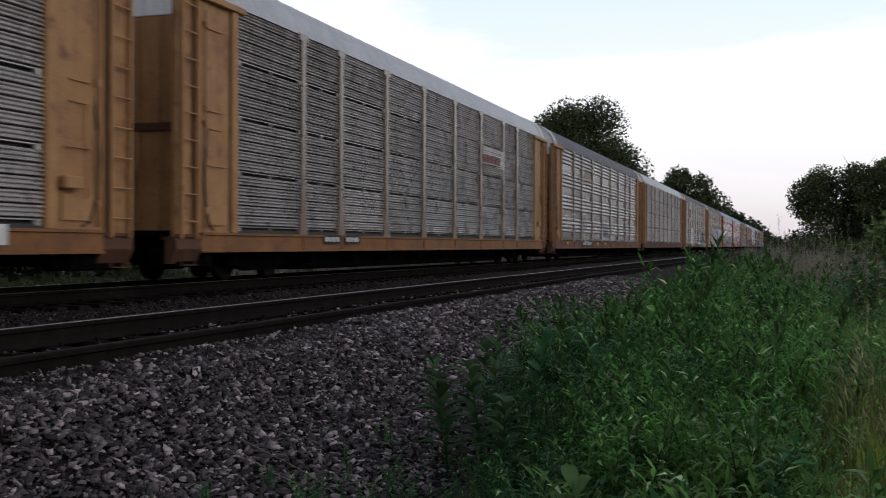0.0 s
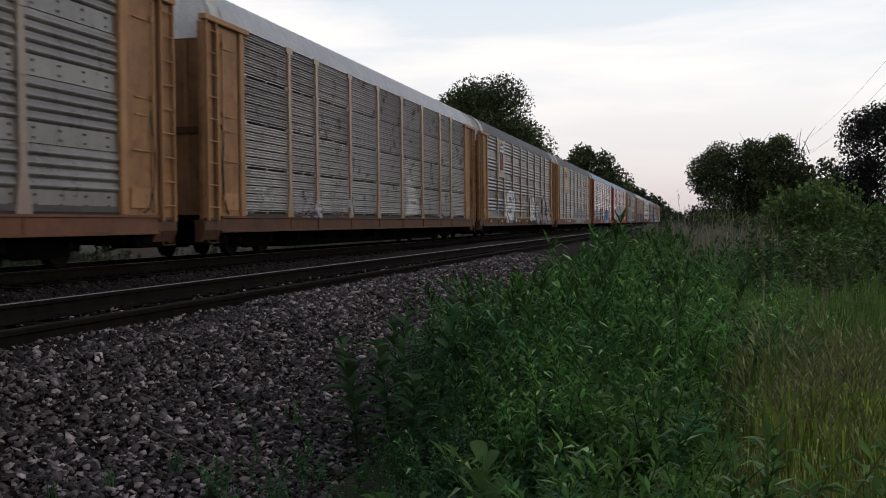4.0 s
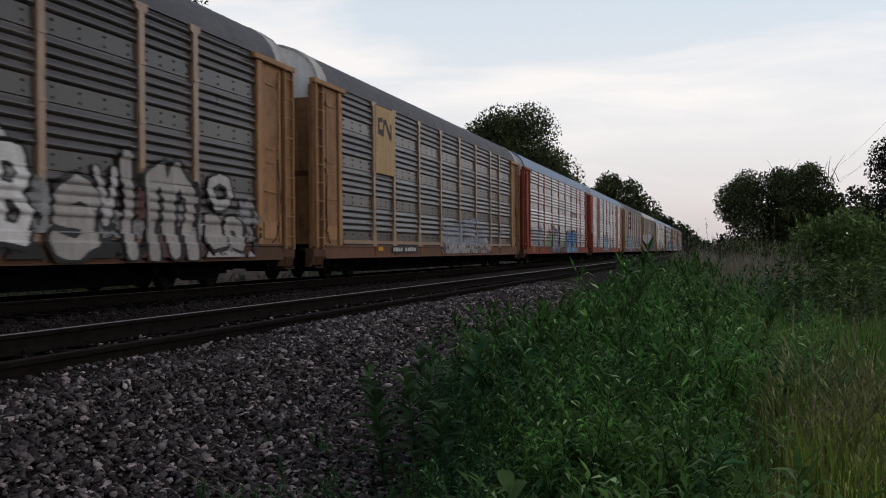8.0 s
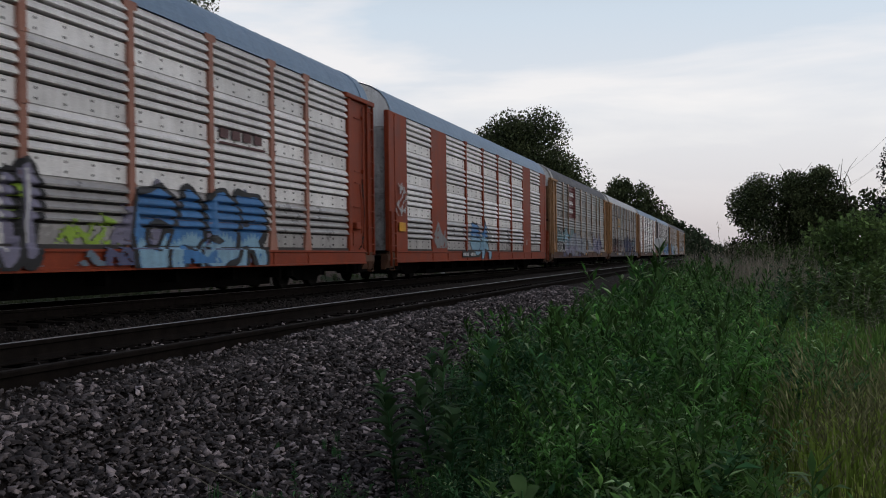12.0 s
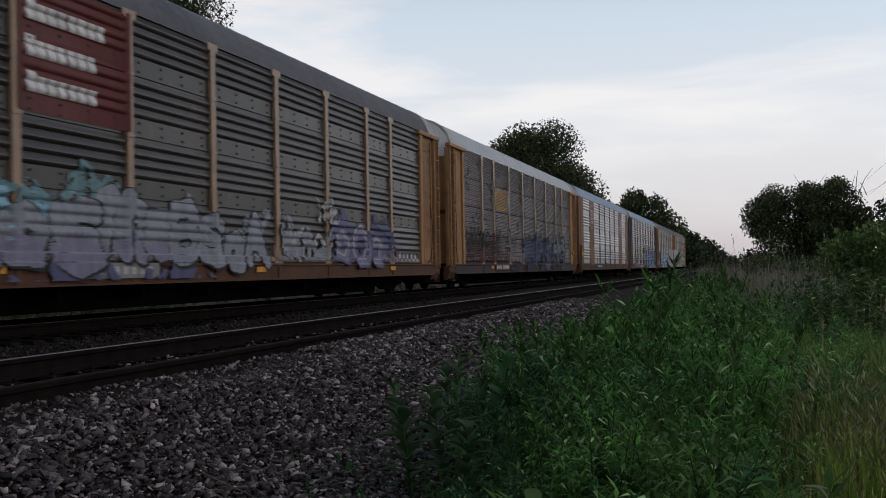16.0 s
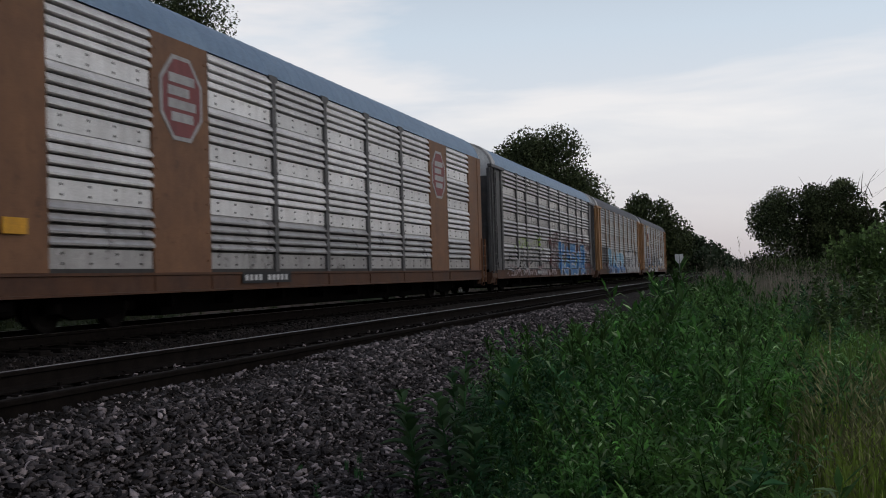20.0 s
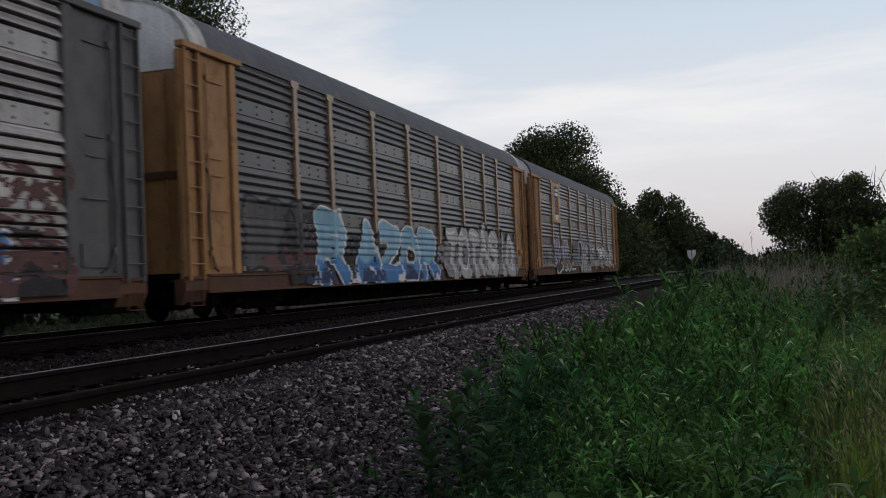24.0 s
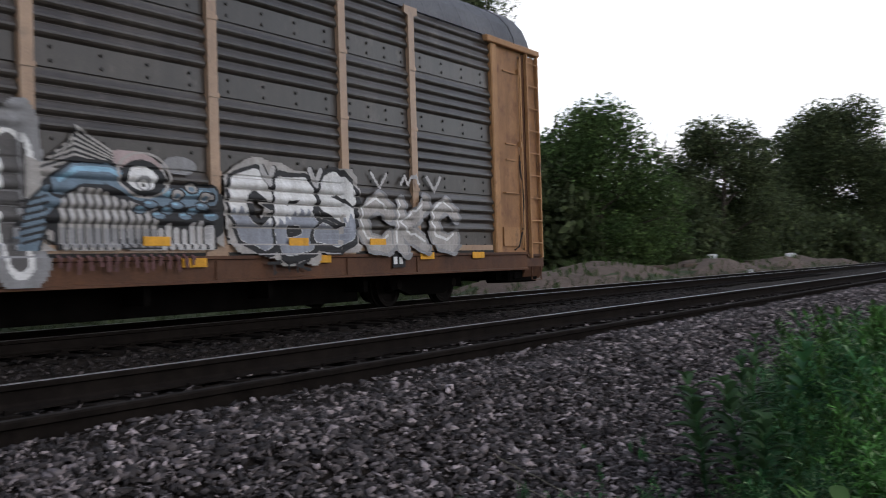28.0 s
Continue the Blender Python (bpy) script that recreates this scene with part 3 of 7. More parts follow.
def panel_mesh(kind, width, material):
    pts = PROFILE[kind]
    v = [(out, y, -drop) for y in (0, width) for drop, out in pts]
    n = len(pts)
    f = [(i, i + 1, n + i + 1, n + i) for i in range(n - 1)]
    s = Shape().add(v, f)
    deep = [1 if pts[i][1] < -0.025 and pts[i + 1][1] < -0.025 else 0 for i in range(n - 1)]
    if kind != "fine":
        for z in (-0.75, -0.90):
            for k in range(4):
                y = width * (k + 0.5) / 4
                s.prism([(y + 0.022 * math.cos(a), z + 0.022 * math.sin(a)) for a in np.arange(0, 6.2, 1.05)], "x", -0.002, 0.014)
    else:
        s.box(-0.03, 0.02, width / 2 - 0.02, width / 2 + 0.02, -MODULE + 0.005, -MODULE + 0.05)
        for y in (0.10, width - 0.18):
            s.box(-0.03, 0.035, y, y + 0.08, -MODULE - 0.015, -MODULE + 0.065)
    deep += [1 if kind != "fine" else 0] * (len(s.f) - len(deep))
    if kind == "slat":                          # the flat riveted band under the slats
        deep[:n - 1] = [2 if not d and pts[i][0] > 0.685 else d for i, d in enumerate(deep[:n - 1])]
    # flat bands get a darker steel that stands for their duller reflection
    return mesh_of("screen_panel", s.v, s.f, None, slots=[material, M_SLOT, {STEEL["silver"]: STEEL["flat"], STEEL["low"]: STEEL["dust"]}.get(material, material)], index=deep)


PANEL = {}


def panel(kind, width, steel):
    key = (kind, width, steel)
    if key not in PANEL:
        PANEL[key] = panel_mesh(kind, width, STEEL[steel])
    return PANEL[key]


def cross_section():
    """The roof's arch from the near eave to the far one: (x, z)."""
    half = [(1.50, EAVE), (1.46, 5.02), (1.36, 5.24), (1.18, 5.45), (0.92, 5.62), (0.58, 5.74), (0.2, ROOF)]
    return half + [(-x, z) for x, z in reversed(half)]


ARCH = cross_section()


def post_shape(gusset=True):
    w, g = 0.085, 0.20 if gusset else 0.085
    outline = [(-g, SILL_HI), (g, SILL_HI), (w, SILL_HI + 0.62), (w, EAVE - 0.12), (0.19, EAVE - 0.09), (0.19, EAVE + 0.03), (-0.19, EAVE + 0.03), (-0.19, EAVE - 0.09), (-w, EAVE - 0.12), (-w, SILL_HI + 0.62)]
    s = Shape().prism(outline, "x", FACE - 0.04, HALF)
    for k in range(1, 4):                       # bolt plates at the seams
        s.box(HALF, HALF + 0.012, -0.1, 0.1, SCREEN_LO + k * MODULE - 0.03, SCREEN_LO + k * MODULE + 0.03)
    return s


def roof_mesh(material):
    s = Shape()
    lift = []
    n = 42
    for k in range(n):
        a = 0.98 + (PITCH - 1.96) * k / n
        b = 0.98 + (PITCH - 1.96) * (k + 1) / n
        lift += [(a, 0.0), (b - 0.08, 0.0), (b - 0.065, 0.006), (b - 0.02, 0.006)]
    lift.append((PITCH - 0.98, 0.0))
    m = len(ARCH)
    v = [(x * (1 + u * 0.2), y, z + u) for y, u in lift for x, z in ARCH]
    f = [(j * m + i, j * m + i + 1, (j + 1) * m + i + 1, (j + 1) * m + i) for j in range(len(lift) - 1) for i in range(m - 1)]
    return s.add(v, f).mesh("roof", material)


def end_wall_shapes():
    wall = Shape().prism([(-1.42, 0.75), (1.42, 0.75), (1.42, 4.45), (-1.42, 4.45)], "y", 1.00, 1.08)
    posts = [Shape().box(x - 0.035, x + 0.035, 0.965, 1.0, 0.85, 4.4, 0.01) for x in (-0.95, -0.5, 0.0, 0.5, 0.95)]
    arch = [(-1.45, 4.455)] + [(-x * 0.985, z * 0.995) for x, z in ARCH] + [(1.45, 4.455)]
    return wall, posts, Shape().box(-1.42, 1.42, 0.95, 1.0, 2.55, 2.68), Shape().prism(arch, "y", 0.98, 1.10)


def ladder_shape():
    s = Shape()
    for y in (0.70, 1.16):
        s.box(HALF - 0.02, HALF + 0.045, y - 0.022, y + 0.022, SILL_HI - 0.10, EAVE - 0.10)
    return s


RUNG = Shape().tube([(HALF + 0.035, 0.70, 0), (HALF + 0.035, 1.16, 0)], [0.014, 0.014])
ROOFS = {k: roof_mesh(m) for k, m in (("light", M_ROOF), ("dark", M_ROOF_DARK), ("blue", M_ROOF_BLUE))}
HOOD = Shape().prism([(x * 1.012, z + 0.012) for x, z in ARCH] + [(x * 0.97, z - 0.05) for x, z in reversed(ARCH)], "y", 0.96, 1.55)
END_LOW, END_POSTS, END_BAR, END_TOP = end_wall_shapes()
LADDER = ladder_shape()
AIR_HOSE = Shape().tube([(FACE + 0.03, 1.42, 2.75), (FACE + 0.06, 1.50, 2.55), (FACE + 0.07, 1.40, 1.9), (FACE + 0.06, 1.46, 1.3), (FACE + 0.05, 1.62, 0.98), (FACE + 0.03, 1.75, 0.92)], [0.018] * 6, 5)
LADDER_PLATE = Shape().box(FACE - 0.10, HALF - 0.035, 0.66, 1.20, SILL_HI - 0.08, EAVE - 0.14, 0.02)
BY_PAINT = {}


def painted(key, shape, paint):
    if (key, paint) not in BY_PAINT:
        BY_PAINT[key, paint] = shape.mesh(key, paint)
    return BY_PAINT[key, paint]


def sill_shape():
    s = Shape().prism([(1.50, SILL_HI), (1.50, SILL_HI + 0.012), (HALF + 0.03, SILL_HI + 0.012), (HALF + 0.03, SILL_HI - 0.03), (HALF, SILL_HI - 0.04), (HALF, SILL_LO + 0.04), (HALF + 0.03, SILL_LO + 0.03), (HALF + 0.03, SILL_LO), (1.40, SILL_LO), (1.40, SILL_HI)], "y", 1.32, PITCH - 1.32)
    for y in POSTS[1:-1]:
        s.box(HALF, HALF + 0.02, y - 0.05, y + 0.05, SILL_LO + 0.03, SILL_HI - 0.04)
    return s


def end_panel_shapes():
    """The panel beside the end door, its rail, two seams and a data plate."""
    return {"end_panel": Shape().box(FACE - 0.06, FACE + 0.02, 1.26, 2.34, SILL_HI, EAVE - 0.05), "panel_rail": Shape().box(FACE + 0.02, FACE + 0.045, 1.30, 1.36, SILL_HI + 0.05, EAVE - 0.2),
            "handhold.low": Shape().box(FACE + 0.03, FACE + 0.05, 1.62, 2.02, 2.62, 2.645), "handhold.mid": Shape().box(FACE + 0.03, FACE + 0.05, 1.62, 2.02, 2.92, 2.945), "handhold.high": Shape().box(FACE + 0.03, FACE + 0.05, 1.55, 2.05, 4.30, 4.325),
            "data_plate": Shape().box(FACE + 0.02, FACE + 0.05, 1.55, 2.2, 1.0, 1.35)}


SILL = sill_shape()
END_SILL = Shape().prism([(1.30, 0.36), (1.30, 0.80), (HALF - 0.04, 0.80), (HALF - 0.01, 0.74), (HALF - 0.01, 0.60), (HALF - 0.08, 0.44), (1.40, 0.36)], "y", 0.58, 1.34).box(HALF - 0.06, HALF + 0.01, 0.62, 1.30, 0.79, 0.84)
STEP_CHAINS = Shape().box(0.9, HALF - 0.10, 0.70, 1.9, 0.30, 0.62, 0.03).box(0.95, HALF - 0.06, 1.5, 1.75, 0.36, 0.50, 0.02)
# Plain black mass added where it is dark under the car ends
UNDER_MASS = Shape().box(-0.95, 0.95, 0.85, 6.4, 0.44, 0.84).box(-1.25, 1.25, 1.9, 2.1, 0.36, 0.8)
CORNER = Shape().box(FACE - 0.05, HALF + 0.02, 2.33, 2.55, SILL_HI, EAVE + 0.02, 0.02)
EDGE = Shape().box(FACE - 0.14, HALF - 0.03, 1.02, 1.26, SILL_HI - 0.05, EAVE - 0.10, 0.03)
TOPRAIL = Shape().box(FACE - 0.05, HALF + 0.06, 0.62, 2.75, EAVE - 0.12, EAVE + 0.0, 0.015)
STIRRUP = Shape().box(HALF - 0.01, HALF + 0.01, 0.72, 0.74, 0.34, SILL_LO + 0.05).box(HALF - 0.01, HALF + 0.01, 1.12, 1.14, 0.34, SILL_LO + 0.05).box(HALF - 0.01, HALF + 0.03, 0.72, 1.14, 0.33, 0.345)
DOOR_LATCH = Shape().box(FACE + 0.02, FACE + 0.16, 1.9, 2.25, 1.42, 1.60, 0.02).tube([(FACE + 0.1, 1.75, 1.3), (FACE + 0.12, 1.72, 1.9), (FACE + 0.06, 1.70, 2.6)], [0.018, 0.018, 0.018])

DOOR_GAP = Shape().box(FACE + 0.015, FACE + 0.024, 1.375, 1.41, SILL_HI + 0.05, EAVE - 0.2).box(FACE + 0.015, FACE + 0.024, 2.295, 2.335, SILL_HI + 0.05, EAVE - 0.1)
GRAB_BAR = Shape().tube([(FACE + 0.02, 1.55, 2.0), (FACE + 0.07, 1.57, 2.0), (FACE + 0.07, 2.13, 2.0), (FACE + 0.02, 2.15, 2.0)], [0.014] * 4, 5)
LOCK_ROD = Shape().tube([(FACE + 0.06, 1.46, 0.95), (FACE + 0.06, 1.46, 4.6)], [0.016, 0.016], 5).box(FACE + 0.02, FACE + 0.09, 1.43, 1.49, 1.2, 1.3).box(FACE + 0.02, FACE + 0.09, 1.43, 1.49, 2.9, 3.0).box(FACE + 0.02, FACE + 0.09, 1.43, 1.49, 4.3, 4.4)
END_PLATE = Shape().box(FACE - 0.10, FACE + 0.045, 0.80, 2.53, SILL_HI, EAVE + 0.02, 0.02).box(FACE + 0.045, FACE + 0.06, 1.30, 1.34, SILL_HI + 0.02, EAVE - 0.05)
SHORT_LADDER = Shape().box(HALF + 0.02, HALF + 0.08, 0.69, 0.73, 0.45, 2.0).box(HALF + 0.02, HALF + 0.08, 1.14, 1.18, 0.45, 2.0)
# Wide low centre box, added depth to keep the gap under the cars dark
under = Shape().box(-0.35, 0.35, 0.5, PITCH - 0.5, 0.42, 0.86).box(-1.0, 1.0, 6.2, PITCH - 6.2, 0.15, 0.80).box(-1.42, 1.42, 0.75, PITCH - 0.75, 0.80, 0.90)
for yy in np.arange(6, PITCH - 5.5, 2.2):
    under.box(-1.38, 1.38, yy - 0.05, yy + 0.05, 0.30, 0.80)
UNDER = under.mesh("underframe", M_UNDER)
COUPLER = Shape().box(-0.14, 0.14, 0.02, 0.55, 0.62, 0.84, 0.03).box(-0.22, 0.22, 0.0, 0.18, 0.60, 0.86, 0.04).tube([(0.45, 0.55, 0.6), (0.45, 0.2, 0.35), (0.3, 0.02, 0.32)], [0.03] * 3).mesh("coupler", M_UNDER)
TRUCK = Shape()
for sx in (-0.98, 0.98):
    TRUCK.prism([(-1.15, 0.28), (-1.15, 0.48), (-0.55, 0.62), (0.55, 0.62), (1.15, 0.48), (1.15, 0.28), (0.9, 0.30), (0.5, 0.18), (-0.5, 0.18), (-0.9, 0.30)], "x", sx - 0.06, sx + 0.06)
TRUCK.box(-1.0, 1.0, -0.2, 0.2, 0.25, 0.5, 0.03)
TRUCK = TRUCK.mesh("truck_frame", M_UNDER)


def wheelset_mesh():
    s = Shape()
    for sx in (-1, 1):
        ring = []
        for x, r in ((0.70, 0.0), (0.70, 0.30), (0.69, 0.38), (0.72, 0.385), (0.735, 0.36), (0.83, 0.355), (0.83, 0.30), (0.79, 0.26), (0.79, 0.12), (0.86, 0.10), (0.86, 0.0)):
            ring.append([(sx * x, r * math.cos(a), r * math.sin(a)) for a in np.arange(16) * math.pi / 8])
        v = [p for k in ring for p in k]
        s.add(v, [(j * 16 + i, j * 16 + (i + 1) % 16, (j + 1) * 16 + (i + 1) % 16, (j + 1) * 16 + i) for j in range(len(ring) - 1) for i in range(16)])
    s.tube([(-1.05, 0, 0), (1.05, 0, 0)], [0.08, 0.08], 8)
    return s.mesh("wheelset", M_WHEEL)


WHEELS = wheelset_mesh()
far_side = Shape().box(-HALF, -FACE, 0.64, PITCH - 0.64, SILL_LO, EAVE)
for yy in POSTS:
    far_side.box(-HALF - 0.05, -HALF, yy - 0.09, yy + 0.09, SILL_HI, EAVE)
FAR_SIDE = far_side.mesh("far_side", STEEL["grey"])


def mirrored(shape):
    s = Shape()
    s.v = [(x, PITCH - y, z) for x, y, z in shape.v]
    s.f = [tuple(reversed(f)) for f in shape.f]
    return s


ENDS = {**end_panel_shapes(), **{"wall_post.%d" % k: s for k, s in enumerate(END_POSTS)}, "wall_bar": END_BAR, "corner_post": CORNER, "door_edge": EDGE, "end_wall": END_LOW, "end_arch": END_TOP, "ladder": LADDER, "ladder_plate": LADDER_PLATE, "air_hose": AIR_HOSE, "end_sill": END_SILL, "brake_gear": STEP_CHAINS, "draft_box": UNDER_MASS, "roof_hood": HOOD, "top_rail": TOPRAIL, "stirrup": STIRRUP, "door_latch": DOOR_LATCH, "door_gap": DOOR_GAP, "grab_bar": GRAB_BAR, "lock_rod": LOCK_ROD, "end_plate": END_PLATE, "short_ladder": SHORT_LADDER}
BACK = {k: mirrored(s) for k, s in ENDS.items()}
POST, POST_PLAIN = post_shape(), post_shape(False)
PLATES = {}


def solid_plate(width, paint):
    if (width, paint) not in PLATES:
        s = Shape().box(-0.03, 0.04, 0, width, 0, EAVE - SILL_HI)
        for y in (0.12, width - 0.12):
            for k in range(8):
                s.box(0.04, 0.05, y - 0.02, y + 0.02, 0.2 + k * 0.5, 0.24 + k * 0.5)
        PLATES[width, paint] = s.mesh("side_plate", paint)
    return PLATES[width, paint]


def foot_strip(width, paint):
    """The flat strip that closes a bay below its screens, with a dark seam along its top."""
    if ("foot", width, paint) not in PLATES:
        s = Shape().box(0.0, 0.052, 0.14, width - 0.14, 0.056, 0.150).box(0.0, 0.054, 0.12, width - 0.12, 0.012, 0.054)
        PLATES["foot", width, paint] = mesh_of("foot_strip", s.v, s.f, None, slots=[paint, M_DARKHOLE], index=[0] * 6 + [1] * 6)
    return PLATES["foot", width, paint]


def car_carrier(label, kind, steel, paint, post_paint, sill_paint, roof, hood=None, solid=(), gusset=True, wall=None):
    """One car carrier; its own y runs from its leading coupler back."""
    car = tagged(new("car_carrier"), label, "rail car", group="train of car carriers")
    p, pp, sp = PAINT[paint], PAINT.get(post_paint) or STEEL[post_paint], PAINT[sill_paint]
    child("underframe", UNDER, car)
    child("side_sill", painted("side_sill", SILL, sp), car)
    child("roof", ROOFS[roof], car)
    child("far_side", FAR_SIDE, car)
    for b, w in enumerate(BAYS):
        if b in solid:
            child("side_plate", solid_plate(w, p), car, pose(FACE, POSTS[b], SILL_HI), "solid painted steel plate")
            continue
        for k in range(4):
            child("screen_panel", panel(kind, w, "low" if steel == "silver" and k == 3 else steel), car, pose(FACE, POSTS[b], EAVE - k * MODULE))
    for i, y in enumerate(POSTS[1:-1]):
        if (i in solid) or (i + 1 in solid):
            continue
        child("side_post", painted("side_post" if gusset else "side_post_plain", POST if gusset else POST_PLAIN, pp), car, pose(0, y, 0))
    if kind != "band":                          # a plain dark lip closes the screens at the foot
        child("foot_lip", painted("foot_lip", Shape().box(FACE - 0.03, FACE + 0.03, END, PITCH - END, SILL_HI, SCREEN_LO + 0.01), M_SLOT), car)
    else:
        for b, w in enumerate(BAYS):
            child("foot_strip", foot_strip(w, STEEL["soot"] if pp is PAINT["pale_post"] else pp), car, pose(FACE, POSTS[b], SILL_HI), "flat painted strip under the screens")
    plain = bool(solid)                         # plated cars have smooth ends and short ladders
    for group, flip in ((ENDS, False), (BACK, True)):
        tag = "_b" if flip else ""
        for name, shape in group.items():
            key = name.split(".")[0]
            if plain and key in ("end_panel", "panel_rail", "handhold", "data_plate", "corner_post", "door_edge", "top_rail", "door_latch", "door_gap", "grab_bar", "lock_rod", "ladder", "ladder_plate", "roof_hood", "air_hose"):
                continue
            if not plain and key in ("end_plate", "short_ladder"):
                continue
            if key == "door_latch" and (not flip or paint not in ("yellow", "orange")):
                continue
            # Door edges take the rusty paint for the shade in the end recess
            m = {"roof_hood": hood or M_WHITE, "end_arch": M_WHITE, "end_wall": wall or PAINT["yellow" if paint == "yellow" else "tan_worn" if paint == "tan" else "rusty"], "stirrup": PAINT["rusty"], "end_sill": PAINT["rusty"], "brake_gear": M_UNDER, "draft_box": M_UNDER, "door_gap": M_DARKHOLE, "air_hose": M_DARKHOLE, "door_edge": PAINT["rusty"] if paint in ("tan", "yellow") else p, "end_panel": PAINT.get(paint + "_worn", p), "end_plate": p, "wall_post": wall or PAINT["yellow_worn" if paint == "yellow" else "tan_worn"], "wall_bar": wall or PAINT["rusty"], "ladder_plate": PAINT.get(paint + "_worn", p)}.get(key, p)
            if key in ("ladder", "short_ladder"):
                lad = child("ladder", painted(key + tag, shape, m), car)
                for k in range(9 if key == "ladder" else 4):
                    child("rung", painted("rung", RUNG, p), lad, pose(0.05 if plain else 0, PITCH - 1.86 if flip else 0, 1.05 + k * 0.44 if not plain else 0.66 + k * 0.36))
            else:
                child(key, painted(name + tag, shape, m), car)
        child("coupler", COUPLER, car, Matrix.Translation((0, PITCH, 0)) @ Matrix.Rotation(math.pi, 4, "Z") if flip else None)
    wheels = []
    for y in (4.2, PITCH - 4.2):
        truck = child("truck", TRUCK, car, pose(0, y, 0))
        for d in (-0.88, 0.88):
            wheels.append(child("wheelset", WHEELS, truck, pose(0, d, 0.365)))
    return car, wheels


# ---- markings and sprayed letters, laid over ribs and posts ----
def relief(kind, solid, y, z):
    """How far out the car's side stands at (y, z), as arrays."""
    pts = PROFILE[kind]
    drop = np.mod(EAVE - z, MODULE)
    x = FACE + np.interp(drop, [p[0] for p in pts], [p[1] for p in pts])
    for i, yp in enumerate(POSTS[1:-1]):
        if (i in solid) or (i + 1 in solid):
            continue
        half = 0.085 + 0.115 * np.clip((SILL_HI + 0.62 - z) / 0.62, 0, 1)
        x = np.where(np.abs(y - yp) < half + 0.02, HALF + 0.012, x)
    for b in solid:
        x = np.where((y > POSTS[b] - 0.01) & (y < POSTS[b] + BAYS[b] + 0.01), FACE + 0.05, x)
    x = np.where((y < END) | (y > PITCH - END), HALF + 0.03, x)
    if kind == "band":
        x = np.where(z < SILL_HI + 0.155, np.maximum(x, FACE + 0.058), x)
    return np.where(z < SILL_HI + 0.02, HALF + 0.035, x)


GLYPH = {  # strokes of each letter in a unit square
    "A": ["0,0 .5,1 1,0", ".25,.4 .75,.4"], "B": ["0,0 0,1 .7,1 .9,.75 .6,.52 0,.52", ".6,.52 1,.28 .75,0 0,0"], "C": ["1,.8 .6,1 .1,.8 0,.4 .2,.08 .7,0 1,.2"],
    "E": ["1,1 0,1 0,0 1,0", "0,.5 .8,.5"], "G": ["1,.8 .6,1 .1,.8 0,.4 .2,.05 .8,.05 1,.4 .6,.4"], "H": ["0,0 0,1", "1,0 1,1", "0,.5 1,.5"],
    "I": [".5,0 .5,1"], "K": ["0,0 0,1", "1,1 .1,.5 1,0"], "L": ["0,1 0,0 .9,0"], "M": ["0,0 .1,1 .5,.35 .9,1 1,0"], "N": ["0,0 0,1 1,0 1,1"],
    "O": [".5,1 .1,.8 0,.4 .25,0 .75,0 1,.4 .9,.8 .5,1"], "P": ["0,0 0,1 .8,1 1,.75 .8,.45 0,.45"], "R": ["0,0 0,1 .8,1 1,.75 .75,.5 0,.5", ".5,.5 1,0"],
    "S": ["1,.85 .6,1 .1,.85 .1,.6 .9,.42 .95,.15 .5,0 0,.12"], "T": ["0,1 1,1", ".5,1 .5,0"], "U": ["0,1 .05,.2 .5,0 .95,.2 1,1"], "V": ["0,1 .5,0 1,1"],
    "Y": ["0,1 .5,.5 1,1", ".5,.5 .5,0"], "Z": ["0,1 1,1 0,0 1,0"], "9": [".95,.55 .2,.5 .05,.8 .5,1 .95,.85 .9,.3 .5,0"], "6": [".9,.95 .3,.8 .05,.3 .4,0 .9,.2 .8,.5 .15,.45"],
    "~": ["0,.2 .3,.8 .5,.2 .8,.9 1,.3"], "*": ["0,.5 1,.5", ".5,0 .5,1", ".15,.15 .85,.85"], "|": [".5,0 .5,1"], "w": ["0,1 .1,.1 .3,.7 .5,.1 .7,.9 .9,.1 1,.8"], "o": [".5,.75 .15,.6 .2,.1 .7,.05 .9,.5 .5,.75"],
    "-": ["0,.5 1,.5"], "e": ["1,.15 .4,0 .05,.3 .2,.65 .7,.65 .85,.35 .1,.3"], "x": ["0,0 1,1", "0,1 1,0"], "j": [".8,1 .8,.2 .4,0 0,.25", ".3,1 1,1"], "m": ["0,0 0,.8 .3,.9 .45,.6 .5,0", ".45,.6 .7,.9 1,.7 1,0"],
}


def strokes(text, y0, z0, w, h, gap=0.15, slant=0.0, wobble=0.0, seed=0):
    """Segments of a row of letters that starts at y0, each letter w wide and h high."""
    rng, out, y = random.Random(seed), [], y0
    for c in text:
        dz, sc = rng.uniform(-wobble, wobble), 1 + rng.uniform(-wobble, wobble) * 0.6
        for s in GLYPH.get(c, []):
            p = [tuple(float(k) for k in q.split(",")) for q in s.split()]
            p = [(y + a * w + slant * b * h, z0 + dz + b * h * sc) for a, b in p]
            out += list(zip(p[:-1], p[1:]))
        y += w + gap * w if c != " " else w * 0.7
    return out


def distance(Y, Z, segments):
    d = np.full(Y.shape, 9.0)
    for (ay, az), (by, bz) in segments:
        vy, vz = by - ay, bz - az
        t = np.clip(((Y - ay) * vy + (Z - az) * vz) / max(vy * vy + vz * vz, 1e-6), 0, 1)
        d = np.minimum(d, np.hypot(Y - ay - t * vy, Z - az - t * vz))
    return d


COATS = {}


